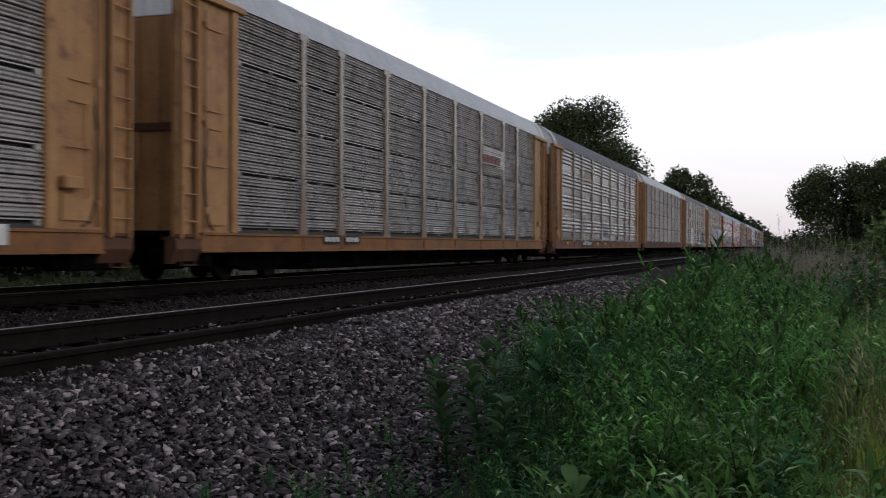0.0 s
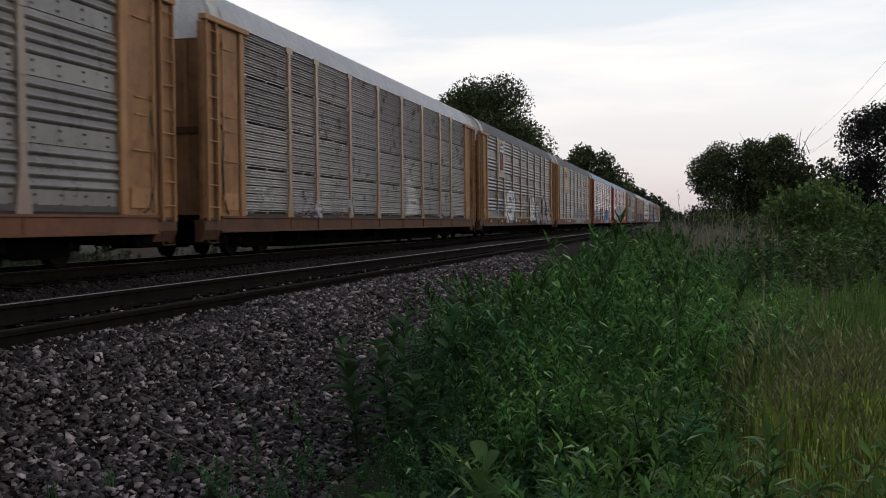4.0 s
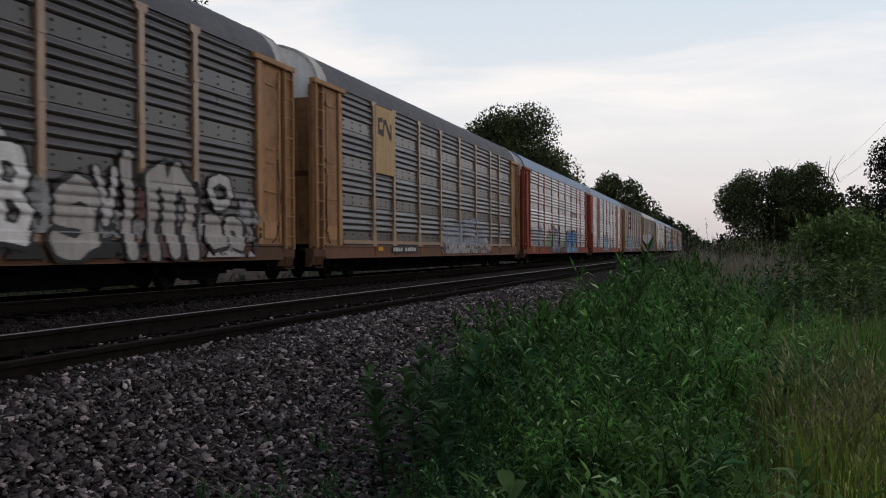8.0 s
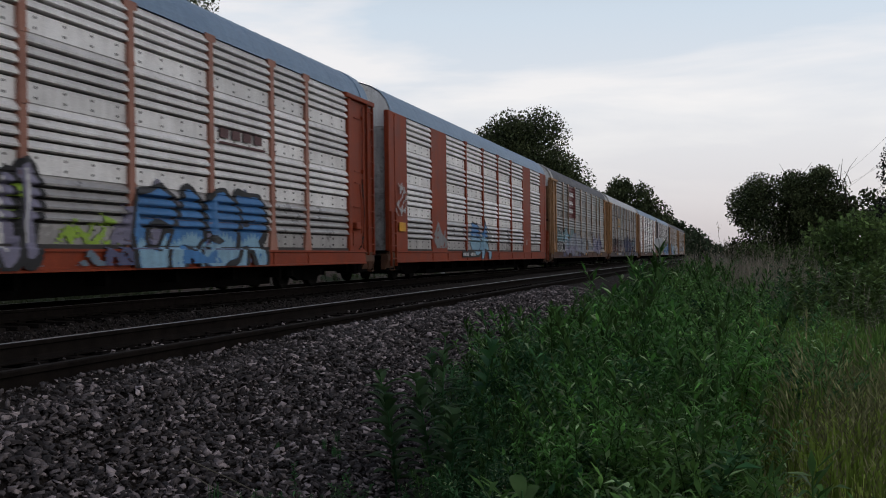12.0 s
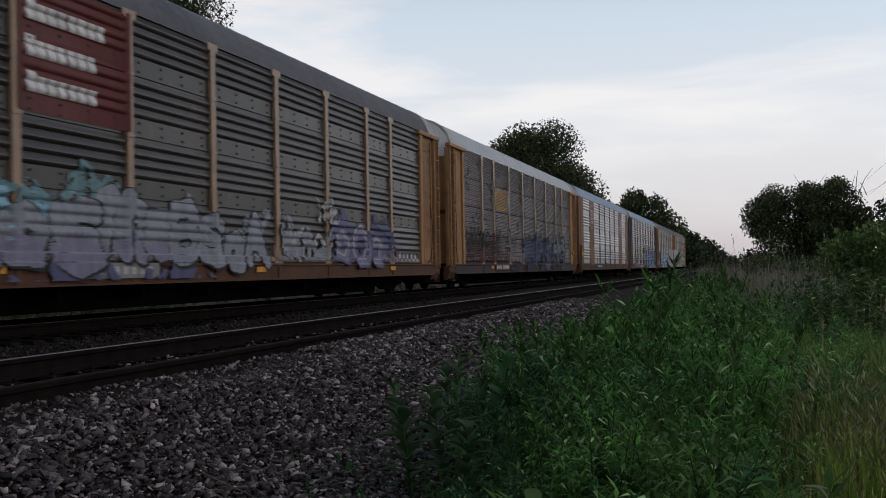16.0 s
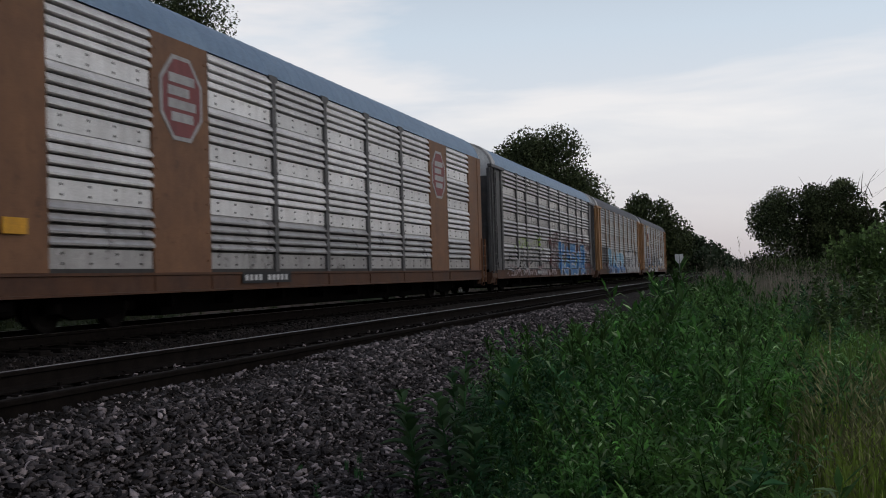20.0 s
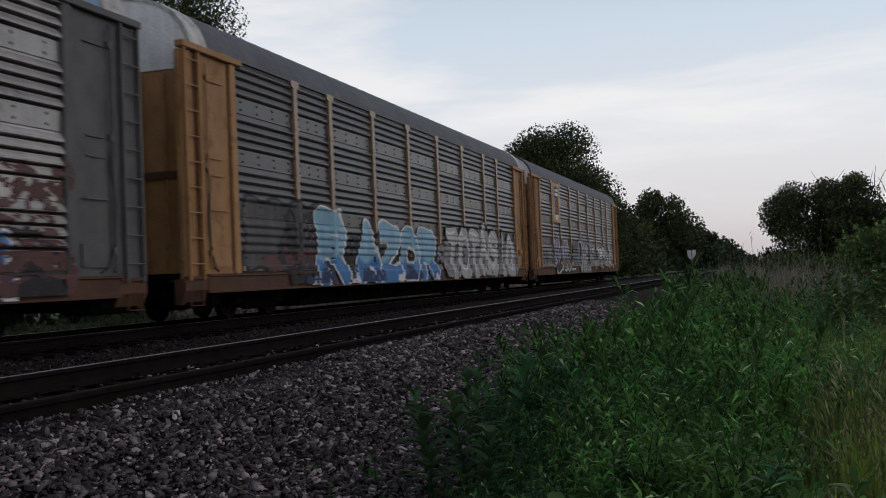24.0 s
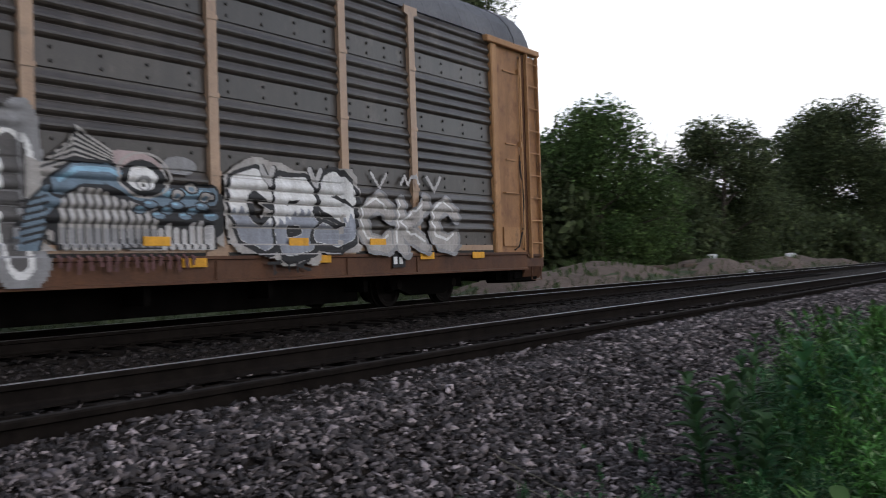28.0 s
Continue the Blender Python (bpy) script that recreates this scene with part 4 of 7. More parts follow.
def spray(car, kind, solid, name, label, y0, y1, z0, z1, layers, dy=0.035, dz=0.022, thin=0.0, over=None):
    """Paint on a car's side. layers: from the bottom up, (ink, mask(Y, Z) -> truth)."""
    ys, zs = np.arange(y0, y1, dy), np.arange(z0, z1, dz)
    Y, Z = np.meshgrid(ys + dy / 2, zs + dz / 2, indexing="ij")
    pick = np.full(Y.shape, -1)
    for k, (ink, mask) in enumerate(layers):
        pick[mask(Y, Z)] = k
    if thin:
        pick[np.random.default_rng(5).uniform(size=Y.shape) < thin] = -1
    cy, cz = np.meshgrid(np.append(ys, ys[-1] + dy), np.append(zs, zs[-1] + dz), indexing="ij")
    if over is None:
        COATS[car.name] = COATS.get(car.name, 0) + 1
    X = relief(kind, solid, cy, cz) + (0.010 if kind == "fine" else 0.005) + 0.003 * COATS[car.name] + 0.0007 * (over or 0)
    if not (pick >= 0).any():
        return None
    flat = (X[:-1, :-1] == X[1:, :-1]) & (X[:-1, 1:] == X[1:, 1:])
    new_run = np.ones(pick.shape, bool)         # a run of one colour along the side is one strip
    new_run[1:] = ~((pick[1:] == pick[:-1]) & flat[1:] & flat[:-1])
    j, i = np.nonzero(new_run.T)
    stop = np.where(np.append(j[1:], -1) == j, np.append(i[1:], 0), pick.shape[0])
    keep = pick[i, j] >= 0
    i, j, stop = i[keep], j[keep], stop[keep]
    n = cz.shape[1]
    f = np.stack([i * n + j, stop * n + j, stop * n + j + 1, i * n + j + 1], 1)
    v = np.stack([X.ravel(), cy.ravel(), cz.ravel()], 1)
    inks = sorted({k for k, _ in layers})
    used, back = np.unique(f, return_inverse=True)
    me = fast_mesh(name, v[used], back.reshape(f.shape), None, slots=[INK[k] for k in inks], index=np.array([inks.index(k) for k, _ in layers])[pick[i, j]])
    return child(name, me, car, None, label)


def letters(car, kind, solid, text, y0, z0, w, h, fat=0.11, fill="white", edge="black", halo=None, second=None, gap=0.2, slant=0.0, wobble=0.04, seed=1, label="sprayed graffiti letters", thin=0.0, split=0.55, rim=None, shine=None, fine=1.0, halo_w=0.20):
    """Fat rounded graffiti letters with an outline; second colours their lower part, halo lies round them."""
    rim = rim or min(0.07, fat * 0.5)
    each, y = [], y0
    rng = random.Random(seed)
    for c in text:
        one = strokes(c, y, z0 + rng.uniform(-wobble, wobble), w, h * (1 + rng.uniform(-wobble, wobble) * 0.6), gap, slant)
        if one:
            each.append(one)
        y += w + gap * w if c != " " else w * 0.7
    lo, hi = max(z0 - fat - 0.35, SILL_LO + 0.03), z0 + h + fat + 0.4
    COATS[car.name] = COATS.get(car.name, 0) + 1
    if halo:
        seg = [q for one in each for q in one]
        ends = [p[0] for q in seg for p in q]
        coat = spray(car, kind, solid, "graffiti_halo", label, max(min(ends) - 0.6, 0.75), min(max(ends) + 0.6, PITCH - 0.75), lo, hi,
              [(halo, lambda Y, Z: distance(Y, Z, seg) + 0.05 * np.sin(Y * 7 + seed) + 0.04 * np.sin(Z * 11 + Y * 3) < fat + rim + halo_w)], 0.035, 0.022, thin, 0)
        if coat:
            tagged(coat, kind="stuff")
    for k, one in enumerate(each):              # letter by letter, each over the one before
        lay = []
        sway, phase = min(0.22 * fat, 0.035), seed * 1.7 + k * 2.3

        def away(Y, Z, one=one, sway=sway, phase=phase):
            return distance(Y + sway * np.sin(Z * 6.0 + phase), Z + sway * np.sin(Y * 5.0 + 2 * phase), one) * (1 + 0.16 * np.sin(Y * 3.1 + Z * 4.3 + phase))
        if edge:
            lay.append((edge, lambda Y, Z: away(Y - 0.02, Z + 0.015) < fat + rim))
        lay.append((fill, lambda Y, Z: away(Y, Z) < fat))
        if second:
            lay.append((second, lambda Y, Z: (away(Y, Z) < fat * 0.95) & (Z + 0.08 * np.sin(Y * 5) + 0.05 * np.sin(Y * 41) < z0 + h * split)))
        if shine:
            lay.append((shine, lambda Y, Z: away(Y + fat * 0.45, Z - fat * 0.45) < fat * 0.16))
        ends = [p[0] for q in one for p in q]
        spray(car, kind, solid, "graffiti_letter", label, max(min(ends) - fat - 0.2, 0.75), min(max(ends) + fat + 0.2, PITCH - 0.75), lo, hi, lay, 0.03 * fine, 0.02 * fine, thin, 1 + k % 3)


def wash(car, kind, solid, y0, y1, z0, z1, ink, seed=0, cover=0.0, label="faded patch of overpainted graffiti"):
    """An uneven patch of old paint."""
    def mask(Y, Z):
        e = 0.22 * np.sin(Y * 2.1 + seed) + 0.13 * np.sin(Y * 5.7 + seed * 2) + 0.06 * np.sin(Y * 13 + Z * 9)
        return (Z < z1 - 0.25 + e) & (Z > z0) & (Y > y0 + 0.2 * np.sin(Z * 6 + seed)) & (Y < y1 + 0.2 * np.sin(Z * 5 - seed)) & (np.sin(Y * 9 + 2 * np.sin(Z * 7 + seed)) * np.sin(Z * 14 + 2 * np.sin(Y * 5)) + 0.5 * np.sin(Y * 31 + 3 * np.sin(Z * 19)) * np.sin(Z * 37 + Y * 3) > (cover - 0.75) * 0.9)
    coat = spray(car, kind, solid, "old_paint", label, max(y0 - 0.3, 0.75), min(y1 + 0.3, PITCH - 0.75), z0, z1 + 0.3, [(ink, mask)])
    return tagged(coat, kind="stuff") if coat else None


def decal(car, name, label, y0, z0, y1, z1, layers, x=None):
    """A flat plate with raised marks on it: layers of (ink, [(y0, z0, y1, z1) or an outline])."""
    plate = None
    for k, (ink, marks) in enumerate(layers):
        for q in marks:
            o = [(q[0], q[1]), (q[2], q[1]), (q[2], q[3]), (q[0], q[3])] if not isinstance(q[0], tuple) else q
            s = Shape().prism([(y0 + a * (y1 - y0), z0 + b * (z1 - z0)) for a, b in o], "x", x - 0.012, x + 0.005 * k)
            ob = child("marking" if plate else name, s.mesh("marking" if plate else name, INK[ink]), plate or car, None, "" if plate else label)
            plate = plate or ob
    return plate


# ---- the cars of the train, from the leading one to the last ----
HOODS = {"white": M_HOOD, "roof": M_ROOF, "dark": M_ROOF_DARK, "blue": M_ROOF_BLUE}
TRAIN = [
    ("ochre car carrier with fine-ribbed galvanised side screens", "fine", "pale", "yellow", "brown_post", "ochre_sill", "light", "roof", ()),
    ("ochre car carrier with fine-ribbed silver-grey side screens", "fine", "pale", "yellow", "brown_post", "ochre_sill", "light", "roof", ()),
    ("tan car carrier with sooty screens and chalk-white graffiti", "band", "dust", "tan", "pale_post", "tan_sill", "dark", "white", ()),
    ("tan car carrier with fine-ribbed grey screens and small white tags", "fine", "grey", "tan", "drab", "rusty", "light", "white", ()),
    ("tan car carrier with dark screens, striped shield and white graffiti", "band", "soot", "tan", "drab", "rusty", "dark", "white", ()),
    ("tan car carrier with dark screens and a tan emblem plate", "band", "soot", "tan", "drab", "tan_sill", "dark", "white", ()),
    ("orange car carrier with bright silver slats and blue graffiti", "slat", "silver", "orange", "faded", "orange", "blue", "blue", ()),
    ("orange car carrier with solid orange plates between silver slats", "slat", "silver", "orange", "orange", "orange", "blue", "blue", (1, 7)),
    ("tan car carrier with dusty screens and a dark red name plate", "band", "dark", "tan", "drab", "rusty", "dark", "white", ()),
    ("tan car carrier with fine brown-grey screens and faded graffiti", "fine", "brown", "yellow", "drab", "maroon", "light", "white", ()),
    ("brown car carrier with silver slats and red octagon emblems", "slat", "silver", "brown", "grey", "rusty", "blue", "blue", (1, 7)),
    ("grey car carrier with silver slats and bright blue graffiti", "slat", "grey", "grey", "grey", "rusty", "blue", "white", ()),
    ("tan car carrier with dark screens and big blue-white letters", "band", "soot", "yellow", "drab", "rusty", "dark", "white", ()),
    ("tan last car carrier with dark screens, shield and graffiti", "band", "dark", "tan", "drab", "rusty", "dark", "dark", ()),
]
cars, wheelsets = [], []
for label, kind, steel, paint, posts, sill, roof, hood, solid in TRAIN:
    c, w = car_carrier(label, kind, steel, paint, posts, sill, roof, HOODS[hood], solid, not solid and paint != "grey", M_HOOD if solid else PAINT["grey"] if paint == "grey" else None)
    cars.append(c)
    wheelsets.append(w)


def tag(i, text, y0, z0, w, h, **more):
    _, kind, *_rest, solid = TRAIN[i]
    return letters(cars[i], kind, solid, text, y0, z0, w, h, **more)


def patch(i, y0, y1, z0, z1, ink, **more):
    return wash(cars[i], TRAIN[i][1], TRAIN[i][-1], y0, y1, z0, z1, ink, **more)


def painted_panel(i, ink, y0, y1, z0, z1, label):
    return spray(cars[i], TRAIN[i][1], TRAIN[i][-1], "painted_panel", label, y0, y1, z0, z1, [(ink, lambda Y, Z: Y > 0)])


def framed(i, ink, rim_ink, y0, y1, z0, z1, label, rim_w=0.07):
    """A sprayed box with a wavering rim in another colour."""
    def inside(Y, Z, d):
        return (Y > y0 + d + 0.05 * np.sin(Z * 9)) & (Y < y1 - d + 0.05 * np.sin(Z * 7 + 1)) & (Z > z0 + d + 0.04 * np.sin(Y * 8)) & (Z < z1 - d + 0.06 * np.sin(Y * 6 + 2))
    return spray(cars[i], TRAIN[i][1], TRAIN[i][-1], "graffiti_box", label, y0 - 0.15, y1 + 0.15, z0 - 0.1, z1 + 0.15, [(rim_ink, lambda Y, Z: inside(Y, Z, 0.0)), (ink, lambda Y, Z: inside(Y, Z, rim_w))], 0.025, 0.018)


def emblem(i, label, marks):
    """Blocks of paint in one coat, later ones over earlier: (ink, y0, y1, z0, z1)."""
    lay = [(ink, lambda Y, Z, q=(a, c, d, e): (Y > q[0]) & (Y < q[1]) & (Z > q[2]) & (Z < q[3])) for ink, a, c, d, e in marks]
    box = [min(m[1] for m in marks), max(m[2] for m in marks), min(m[3] for m in marks), max(m[4] for m in marks)]
    return spray(cars[i], TRAIN[i][1], TRAIN[i][-1], "emblem", label, *box, lay, 0.02, 0.012)


def bars(i, y0, z0, y1, z1, n=9, plate="black", ink="white", label="black plate with a row of illegible white marks", x=HALF + 0.036, seed=0):
    """A number plate, its characters left as plain bars."""
    rng = random.Random(seed + i)
    marks = []
    for k in range(n):
        a = 0.05 + 0.9 * k / n
        if n > 6 and k == n // 2 - 1:
            continue
        marks.append((a, 0.24, a + 0.62 * 0.9 / n, 0.78 - rng.uniform(0, 0.06)))
    return decal(cars[i], "number_plate", label, y0, z0, y1, z1, [(plate, [(0, 0, 1, 1)]), (ink, marks)], x)


def reflectors(i, places, z=0.70, w=0.42, h=0.11, ink="yellow"):
    for y, dz in places:
        me = Shape().box(HALF + 0.03, HALF + 0.042, y, y + w, z + dz, z + dz + h, 0.004).mesh("reflector", INK[ink])
        child("reflector", me, cars[i], None, "yellow reflective marker")


def shield(i, pale=False):
    """A tan plate over the upper half of the second bay, with a striped shield."""
    y0, y1, z0, z1 = POSTS[1] + 0.09, POSTS[2] - 0.09, EAVE - 1.9, EAVE - 0.03
    k = 0.72
    out = [(0.5 + (a - 0.5) * k, 0.06 + b * 0.88) for a, b in ((0.10, 0.62), (0.06, 0.80), (0.14, 0.98), (0.32, 0.93), (0.5, 1.0), (0.68, 0.93), (0.86, 0.98), (0.94, 0.80), (0.90, 0.62), (0.92, 0.2), (0.78, 0.06), (0.5, 0.0), (0.22, 0.06), (0.08, 0.2))]
    top = [(0.5 + (a - 0.5) * k, 0.06 + b * 0.88) for a, b in ((0.10, 0.62), (0.06, 0.80), (0.14, 0.97), (0.32, 0.92), (0.5, 0.99), (0.68, 0.92), (0.86, 0.97), (0.94, 0.80), (0.90, 0.62))]
    stripes = [(0.5 + (a - 0.5) * k, 0.20, 0.5 + (a + 0.055 - 0.5) * k, 0.60) for a in np.arange(0.13, 0.86, 0.115)]
    words = [(0.27, 0.78, 0.73, 0.84), (0.25, 0.67, 0.75, 0.74)]
    decal(cars[i], "emblem_plate", "tan plate with a striped shield emblem", y0, z0, y1, z1,
          [("cream" if pale else "plate", [(0, 0, 1, 1)]), ("bone" if pale else "white", [out]), ("shield", [top]), ("crimson", stripes), ("white", words)], FACE + 0.075)


# leading cars
bars(0, 20.5, 0.66, 24.6, 0.92, 8, "white", "black", "white plate with illegible dark marks")
bars(1, 6.15, 0.70, 7.0, 0.88, 4)
bars(1, 7.25, 0.70, 8.05, 0.88, 4, seed=3)
emblem(1, "white emblem ground with dusty red letter blocks and a dark rule", [("bone", POSTS[6] + 0.10, POSTS[7] - 0.10, 2.96, 3.24), ("white", POSTS[6] + 0.10, POSTS[7] - 0.10, 3.24, 3.84)]
       + [("crimson", POSTS[6] + 0.22 + 0.45 * k, POSTS[6] + 0.60 + 0.45 * k, 3.36, 3.60) for k in range(5)]
       + [("asphalt", POSTS[6] + 0.12, POSTS[7] - 0.9, 3.24, 3.29), ("maroon", POSTS[6] + 0.9, POSTS[7] - 0.2, 3.27, 3.30)])
# the sooty one with chalk-white tags
tag(2, "RMUR", 3.3, 1.25, 0.42, 0.75, fat=0.035, fill="white", edge=None, gap=0.3, slant=0.15, wobble=0.12)
tag(2, "~*", 4.1, 1.55, 0.5, 0.6, fat=0.03, fill="pale", edge=None, wobble=0.1)
tag(2, "R", 7.75, 1.05, 0.62, 0.95, fat=0.13, fill="grey", edge="white", rim=0.07, fine=0.7)
tag(2, "9G", 10.55, 1.1, 0.62, 0.8, fat=0.055, fill="white", edge=None, gap=0.35)
framed(2, "grey", "white", 13.0, 14.75, 1.0, 1.85, "grey sprayed box with a white rim")
tag(2, "wmx", 13.3, 1.15, 0.35, 0.3, fat=0.03, fill="dusk", edge=None, wobble=0.08, seed=4)
tag(2, "C", 15.5, 1.05, 0.62, 0.8, fat=0.055, fill="white", edge=None)
tag(2, "ex", 15.9, 1.2, 0.25, 0.4, fat=0.03, fill="white", edge=None)
patch(2, 7.8, 9.4, 3.66, 4.36, "bone", seed=2, cover=0.45, label="worn remains of a pale emblem")
patch(2, 8.35, 9.25, 3.58, 4.22, "plate", seed=6, cover=0.15, label="worn remains of an ochre emblem")
bars(2, 7.0, 0.64, 9.6, 0.90, 10)
reflectors(2, [(3.4, 0.04), (10.9, 0.02), (13.2, 0.02)])
# fine screens, small white tags
for k, (s, a) in enumerate((("jw", 3.0), ("oxe", 5.6), ("wm~", 8.2), ("eo", 20.8))):
    tag(3, s, a, 1.0, 0.55, 0.55, fat=0.05, fill="pale", edge="violet" if k == 1 else None, wobble=0.1, seed=k + 7)
patch(3, 15.9, 17.3, 0.95, 2.2, "white", seed=5, label="white sprayed blob shape")
patch(3, 16.2, 17.0, 1.35, 1.7, "black", seed=6)
patch(3, 17.9, 24.8, 0.95, 1.35, "pale", seed=3, cover=0.9)
# striped shield, big white letters
shield(4, pale=True)
tag(4, "wexom", 2.9, 1.0, 0.4, 0.4, fat=0.045, fill="pale", edge=None, wobble=0.05)
tag(4, "~*", 5.7, 1.25, 0.4, 0.4, fat=0.05, fill="blue", edge=None)
tag(4, "VER", 7.45, 0.95, 0.86, 1.25, fat=0.18, fill="white", edge="black", wobble=0.12, gap=0.25)
tag(4, "|", 10.1, 1.1, 0.6, 0.95, fat=0.14, fill="white", edge="black", slant=-0.1)
tag(4, "oxme", 10.9, 1.85, 0.25, 0.2, fat=0.025, fill="pale", edge=None)
tag(4, "~woe~", 13.0, 1.5, 0.4, 0.45, fat=0.03, fill="pale", edge=None, wobble=0.15)
tag(4, "wx", 13.7, 1.05, 0.4, 0.4, fat=0.03, fill="pale", edge=None, wobble=0.15)
patch(4, 15.4, 25.2, 0.63, 1.15, "black", seed=4)
patch(4, 15.5, 18.2, 1.0, 2.45, "grey", seed=11, cover=0.35)
patch(4, 18.3, 25.2, 0.95, 1.75, "grey", seed=12, cover=0.45)
tag(4, "o|o", 15.7, 2.15, 0.45, 0.3, fat=0.09, fill="pale", edge="black", wobble=0.1)
tag(4, "BeB", 15.6, 0.95, 0.62, 1.15, fat=0.13, fill="white", edge="black", wobble=0.1, seed=3)
patch(4, 20.7, 22.6, 0.63, 1.7, "maroon", seed=2, cover=0.1)
tag(4, "S", 18.35, 0.78, 0.95, 0.9, fat=0.17, fill="bone", edge="black", wobble=0, rim=0.1)
tag(4, "V", 19.45, 1.25, 0.5, 0.75, fat=0.09, fill="pale", edge="black", wobble=0)
tag(4, "I", 19.95, 0.72, 0.7, 1.5, fat=0.14, fill="bone", edge="black", wobble=0)
tag(4, "m", 21.0, 0.74, 1.35, 1.5, fat=0.19, fill="bone", edge="black", wobble=0, rim=0.09)
tag(4, "O", 23.2, 1.65, 0.85, 0.5, fat=0.10, fill="pale", edge="black", wobble=0)
patch(4, 23.0, 25.3, 0.62, 0.98, "pale", seed=8)
tag(4, "eo", 22.9, 0.85, 0.75, 0.65, fat=0.12, fill="bone", edge="black", seed=6)
bars(4, 7.2, 0.64, 9.6, 0.88, 10, "black")
reflectors(4, [(2.9, 0.03), (5.9, 0.03), (11.4, 0.03), (14.2, 0.03)])
# tan emblem plate
decal(cars[5], "emblem_plate", "tan plate with a plain dark emblem band", POSTS[1] + 0.05, EAVE - 1.95, POSTS[2] - 0.05, EAVE - 0.03,
      [("plate", [(0, 0, 1, 1)]), ("black", [[(0.14, 0.58), (0.42, 0.56), (0.46, 0.74), (0.52, 0.76), (0.74, 0.54), (0.84, 0.54), (0.84, 0.78), (0.78, 0.78), (0.77, 0.63), (0.55, 0.83), (0.42, 0.82), (0.38, 0.65), (0.22, 0.66), (0.21, 0.76), (0.36, 0.77), (0.36, 0.84), (0.14, 0.82)]])], FACE + 0.075)
patch(5, 12.6, 15.9, 0.63, 1.75, "mist", seed=1, cover=0.55)
patch(5, 12.8, 20.2, 0.63, 1.55, "pale", seed=3, cover=0.7)
tag(5, "EBoew", 12.9, 1.0, 0.5, 0.65, fat=0.09, fill="mist", edge=None, wobble=0.1, seed=2)
tag(5, "BEAM", 16.2, 1.0, 0.75, 0.75, fat=0.13, fill="mist", edge=None, wobble=0.1, seed=5)
tag(5, "wexo", 22.6, 1.5, 0.5, 0.22, fat=0.03, fill="pale", edge=None, wobble=0.08)
tag(5, "~w~", 15.4, 3.55, 0.7, 0.3, fat=0.03, fill="pale", edge=None)
bars(5, 6.7, 0.66, 9.4, 0.88, 10)
reflectors(5, [(5.4, 0.03), (20.2, 0.03)])
# bright slats, orange
patch(6, 2.7, 7.0, 0.98, 2.05, "violet", seed=2, cover=0.4)
tag(6, "owmeo", 2.9, 1.15, 0.6, 0.6, fat=0.09, fill="pale", edge="violet", wobble=0.15)
patch(6, 8.0, 9.2, 1.0, 2.1, "red", seed=1, cover=0.3)
patch(6, 7.6, 12.4, 0.95, 1.75, "lime", seed=6, cover=0.6)
tag(6, "o", 8.3, 1.1, 0.5, 0.8, fat=0.10, fill="sky", edge="black")
patch(6, 9.0, 14.3, 0.62, 0.95, "slate", seed=2, cover=0.1)
tag(6, "EANI", 9.95, 0.82, 0.62, 1.0, fat=0.17, fill="violet", edge="black", gap=0.3, wobble=0.06, seed=8, rim=0.12, shine="white", fine=0.8)
patch(6, 13.0, 14.9, 0.95, 1.35, "lime", seed=3, cover=0.6)
patch(6, 14.9, 20.3, 0.95, 1.95, "violet", seed=5, cover=0.25)
patch(6, 14.6, 20.0, 0.62, 1.15, "dusk", seed=13, cover=0.2)
tag(6, "CASR", 15.4, 0.72, 1.0, 1.05, fat=0.21, fill="blue", edge="black", second="sky", gap=0.22, slant=0.12, wobble=0.10, seed=3, rim=0.13, split=0.35, fine=0.8)
patch(6, 15.6, 19.8, 0.63, 0.93, "blue", seed=9)
emblem(6, "dark red emblem blocks over an underline on the slats", [("maroon", POSTS[6] + 0.35 + 0.5 * k, POSTS[6] + 0.72 + 0.5 * k, 3.02, 3.22) for k in range(4)] + [("maroon", POSTS[6] + 0.3, POSTS[7] - 0.35, 2.90, 2.95)])
bars(6, 3.0, 0.66, 3.7, 0.88, 2, "yellow", "red", "small yellow placard on the sill")
# orange plates
patch(7, 5.6, 7.0, 0.98, 1.95, "grey", seed=3)
tag(7, "eA", 10.6, 0.85, 1.3, 1.15, fat=0.2, fill="blue", edge="black", second="sky", wobble=0.1, seed=2, split=0.5)
patch(7, 1.4, 2.3, 1.9, 2.9, "pale", seed=5, cover=0.7)
patch(7, 20.7, 21.4, 1.2, 1.7, "pale", seed=5, cover=0.8)
bars(7, 9.0, 0.66, 11.4, 0.88, 10)
reflectors(7, [(1.55, 0.75)], w=0.6, h=0.26)
# dusty, dark red plate
words = [("white", POSTS[2] + 0.25 + j * 0.235, POSTS[2] + 0.25 + j * 0.235 + (0.19 if j else 0.21), z, z + (0.24 if j else 0.30)) for z, n in ((4.22, 8), (3.72, 7), (3.22, 7)) for j in range(n)]
emblem(8, "dark red name panel with rows of white letter blocks", [("oxblood", POSTS[2] + 0.02, POSTS[3] - 0.02, 2.95, EAVE - 0.05)] + words)
patch(8, 2.7, 5.2, 0.95, 2.15, "black", seed=2)
tag(8, "TTNK", 2.8, 1.05, 0.46, 0.98, fat=0.10, fill="black", edge="white", gap=0.38, wobble=0.05, rim=0.04, fine=0.8)
patch(8, 5.3, 14.8, 0.95, 1.95, "mist", seed=2, cover=0.05)
patch(8, 2.9, 9.5, 1.5, 2.35, "teal", seed=14, cover=0.35)
patch(8, 5.4, 8.2, 1.1, 2.05, "sky", seed=7, cover=0.6)
patch(8, 2.8, 13.0, 0.62, 1.0, "dusk", seed=3, cover=0.2)
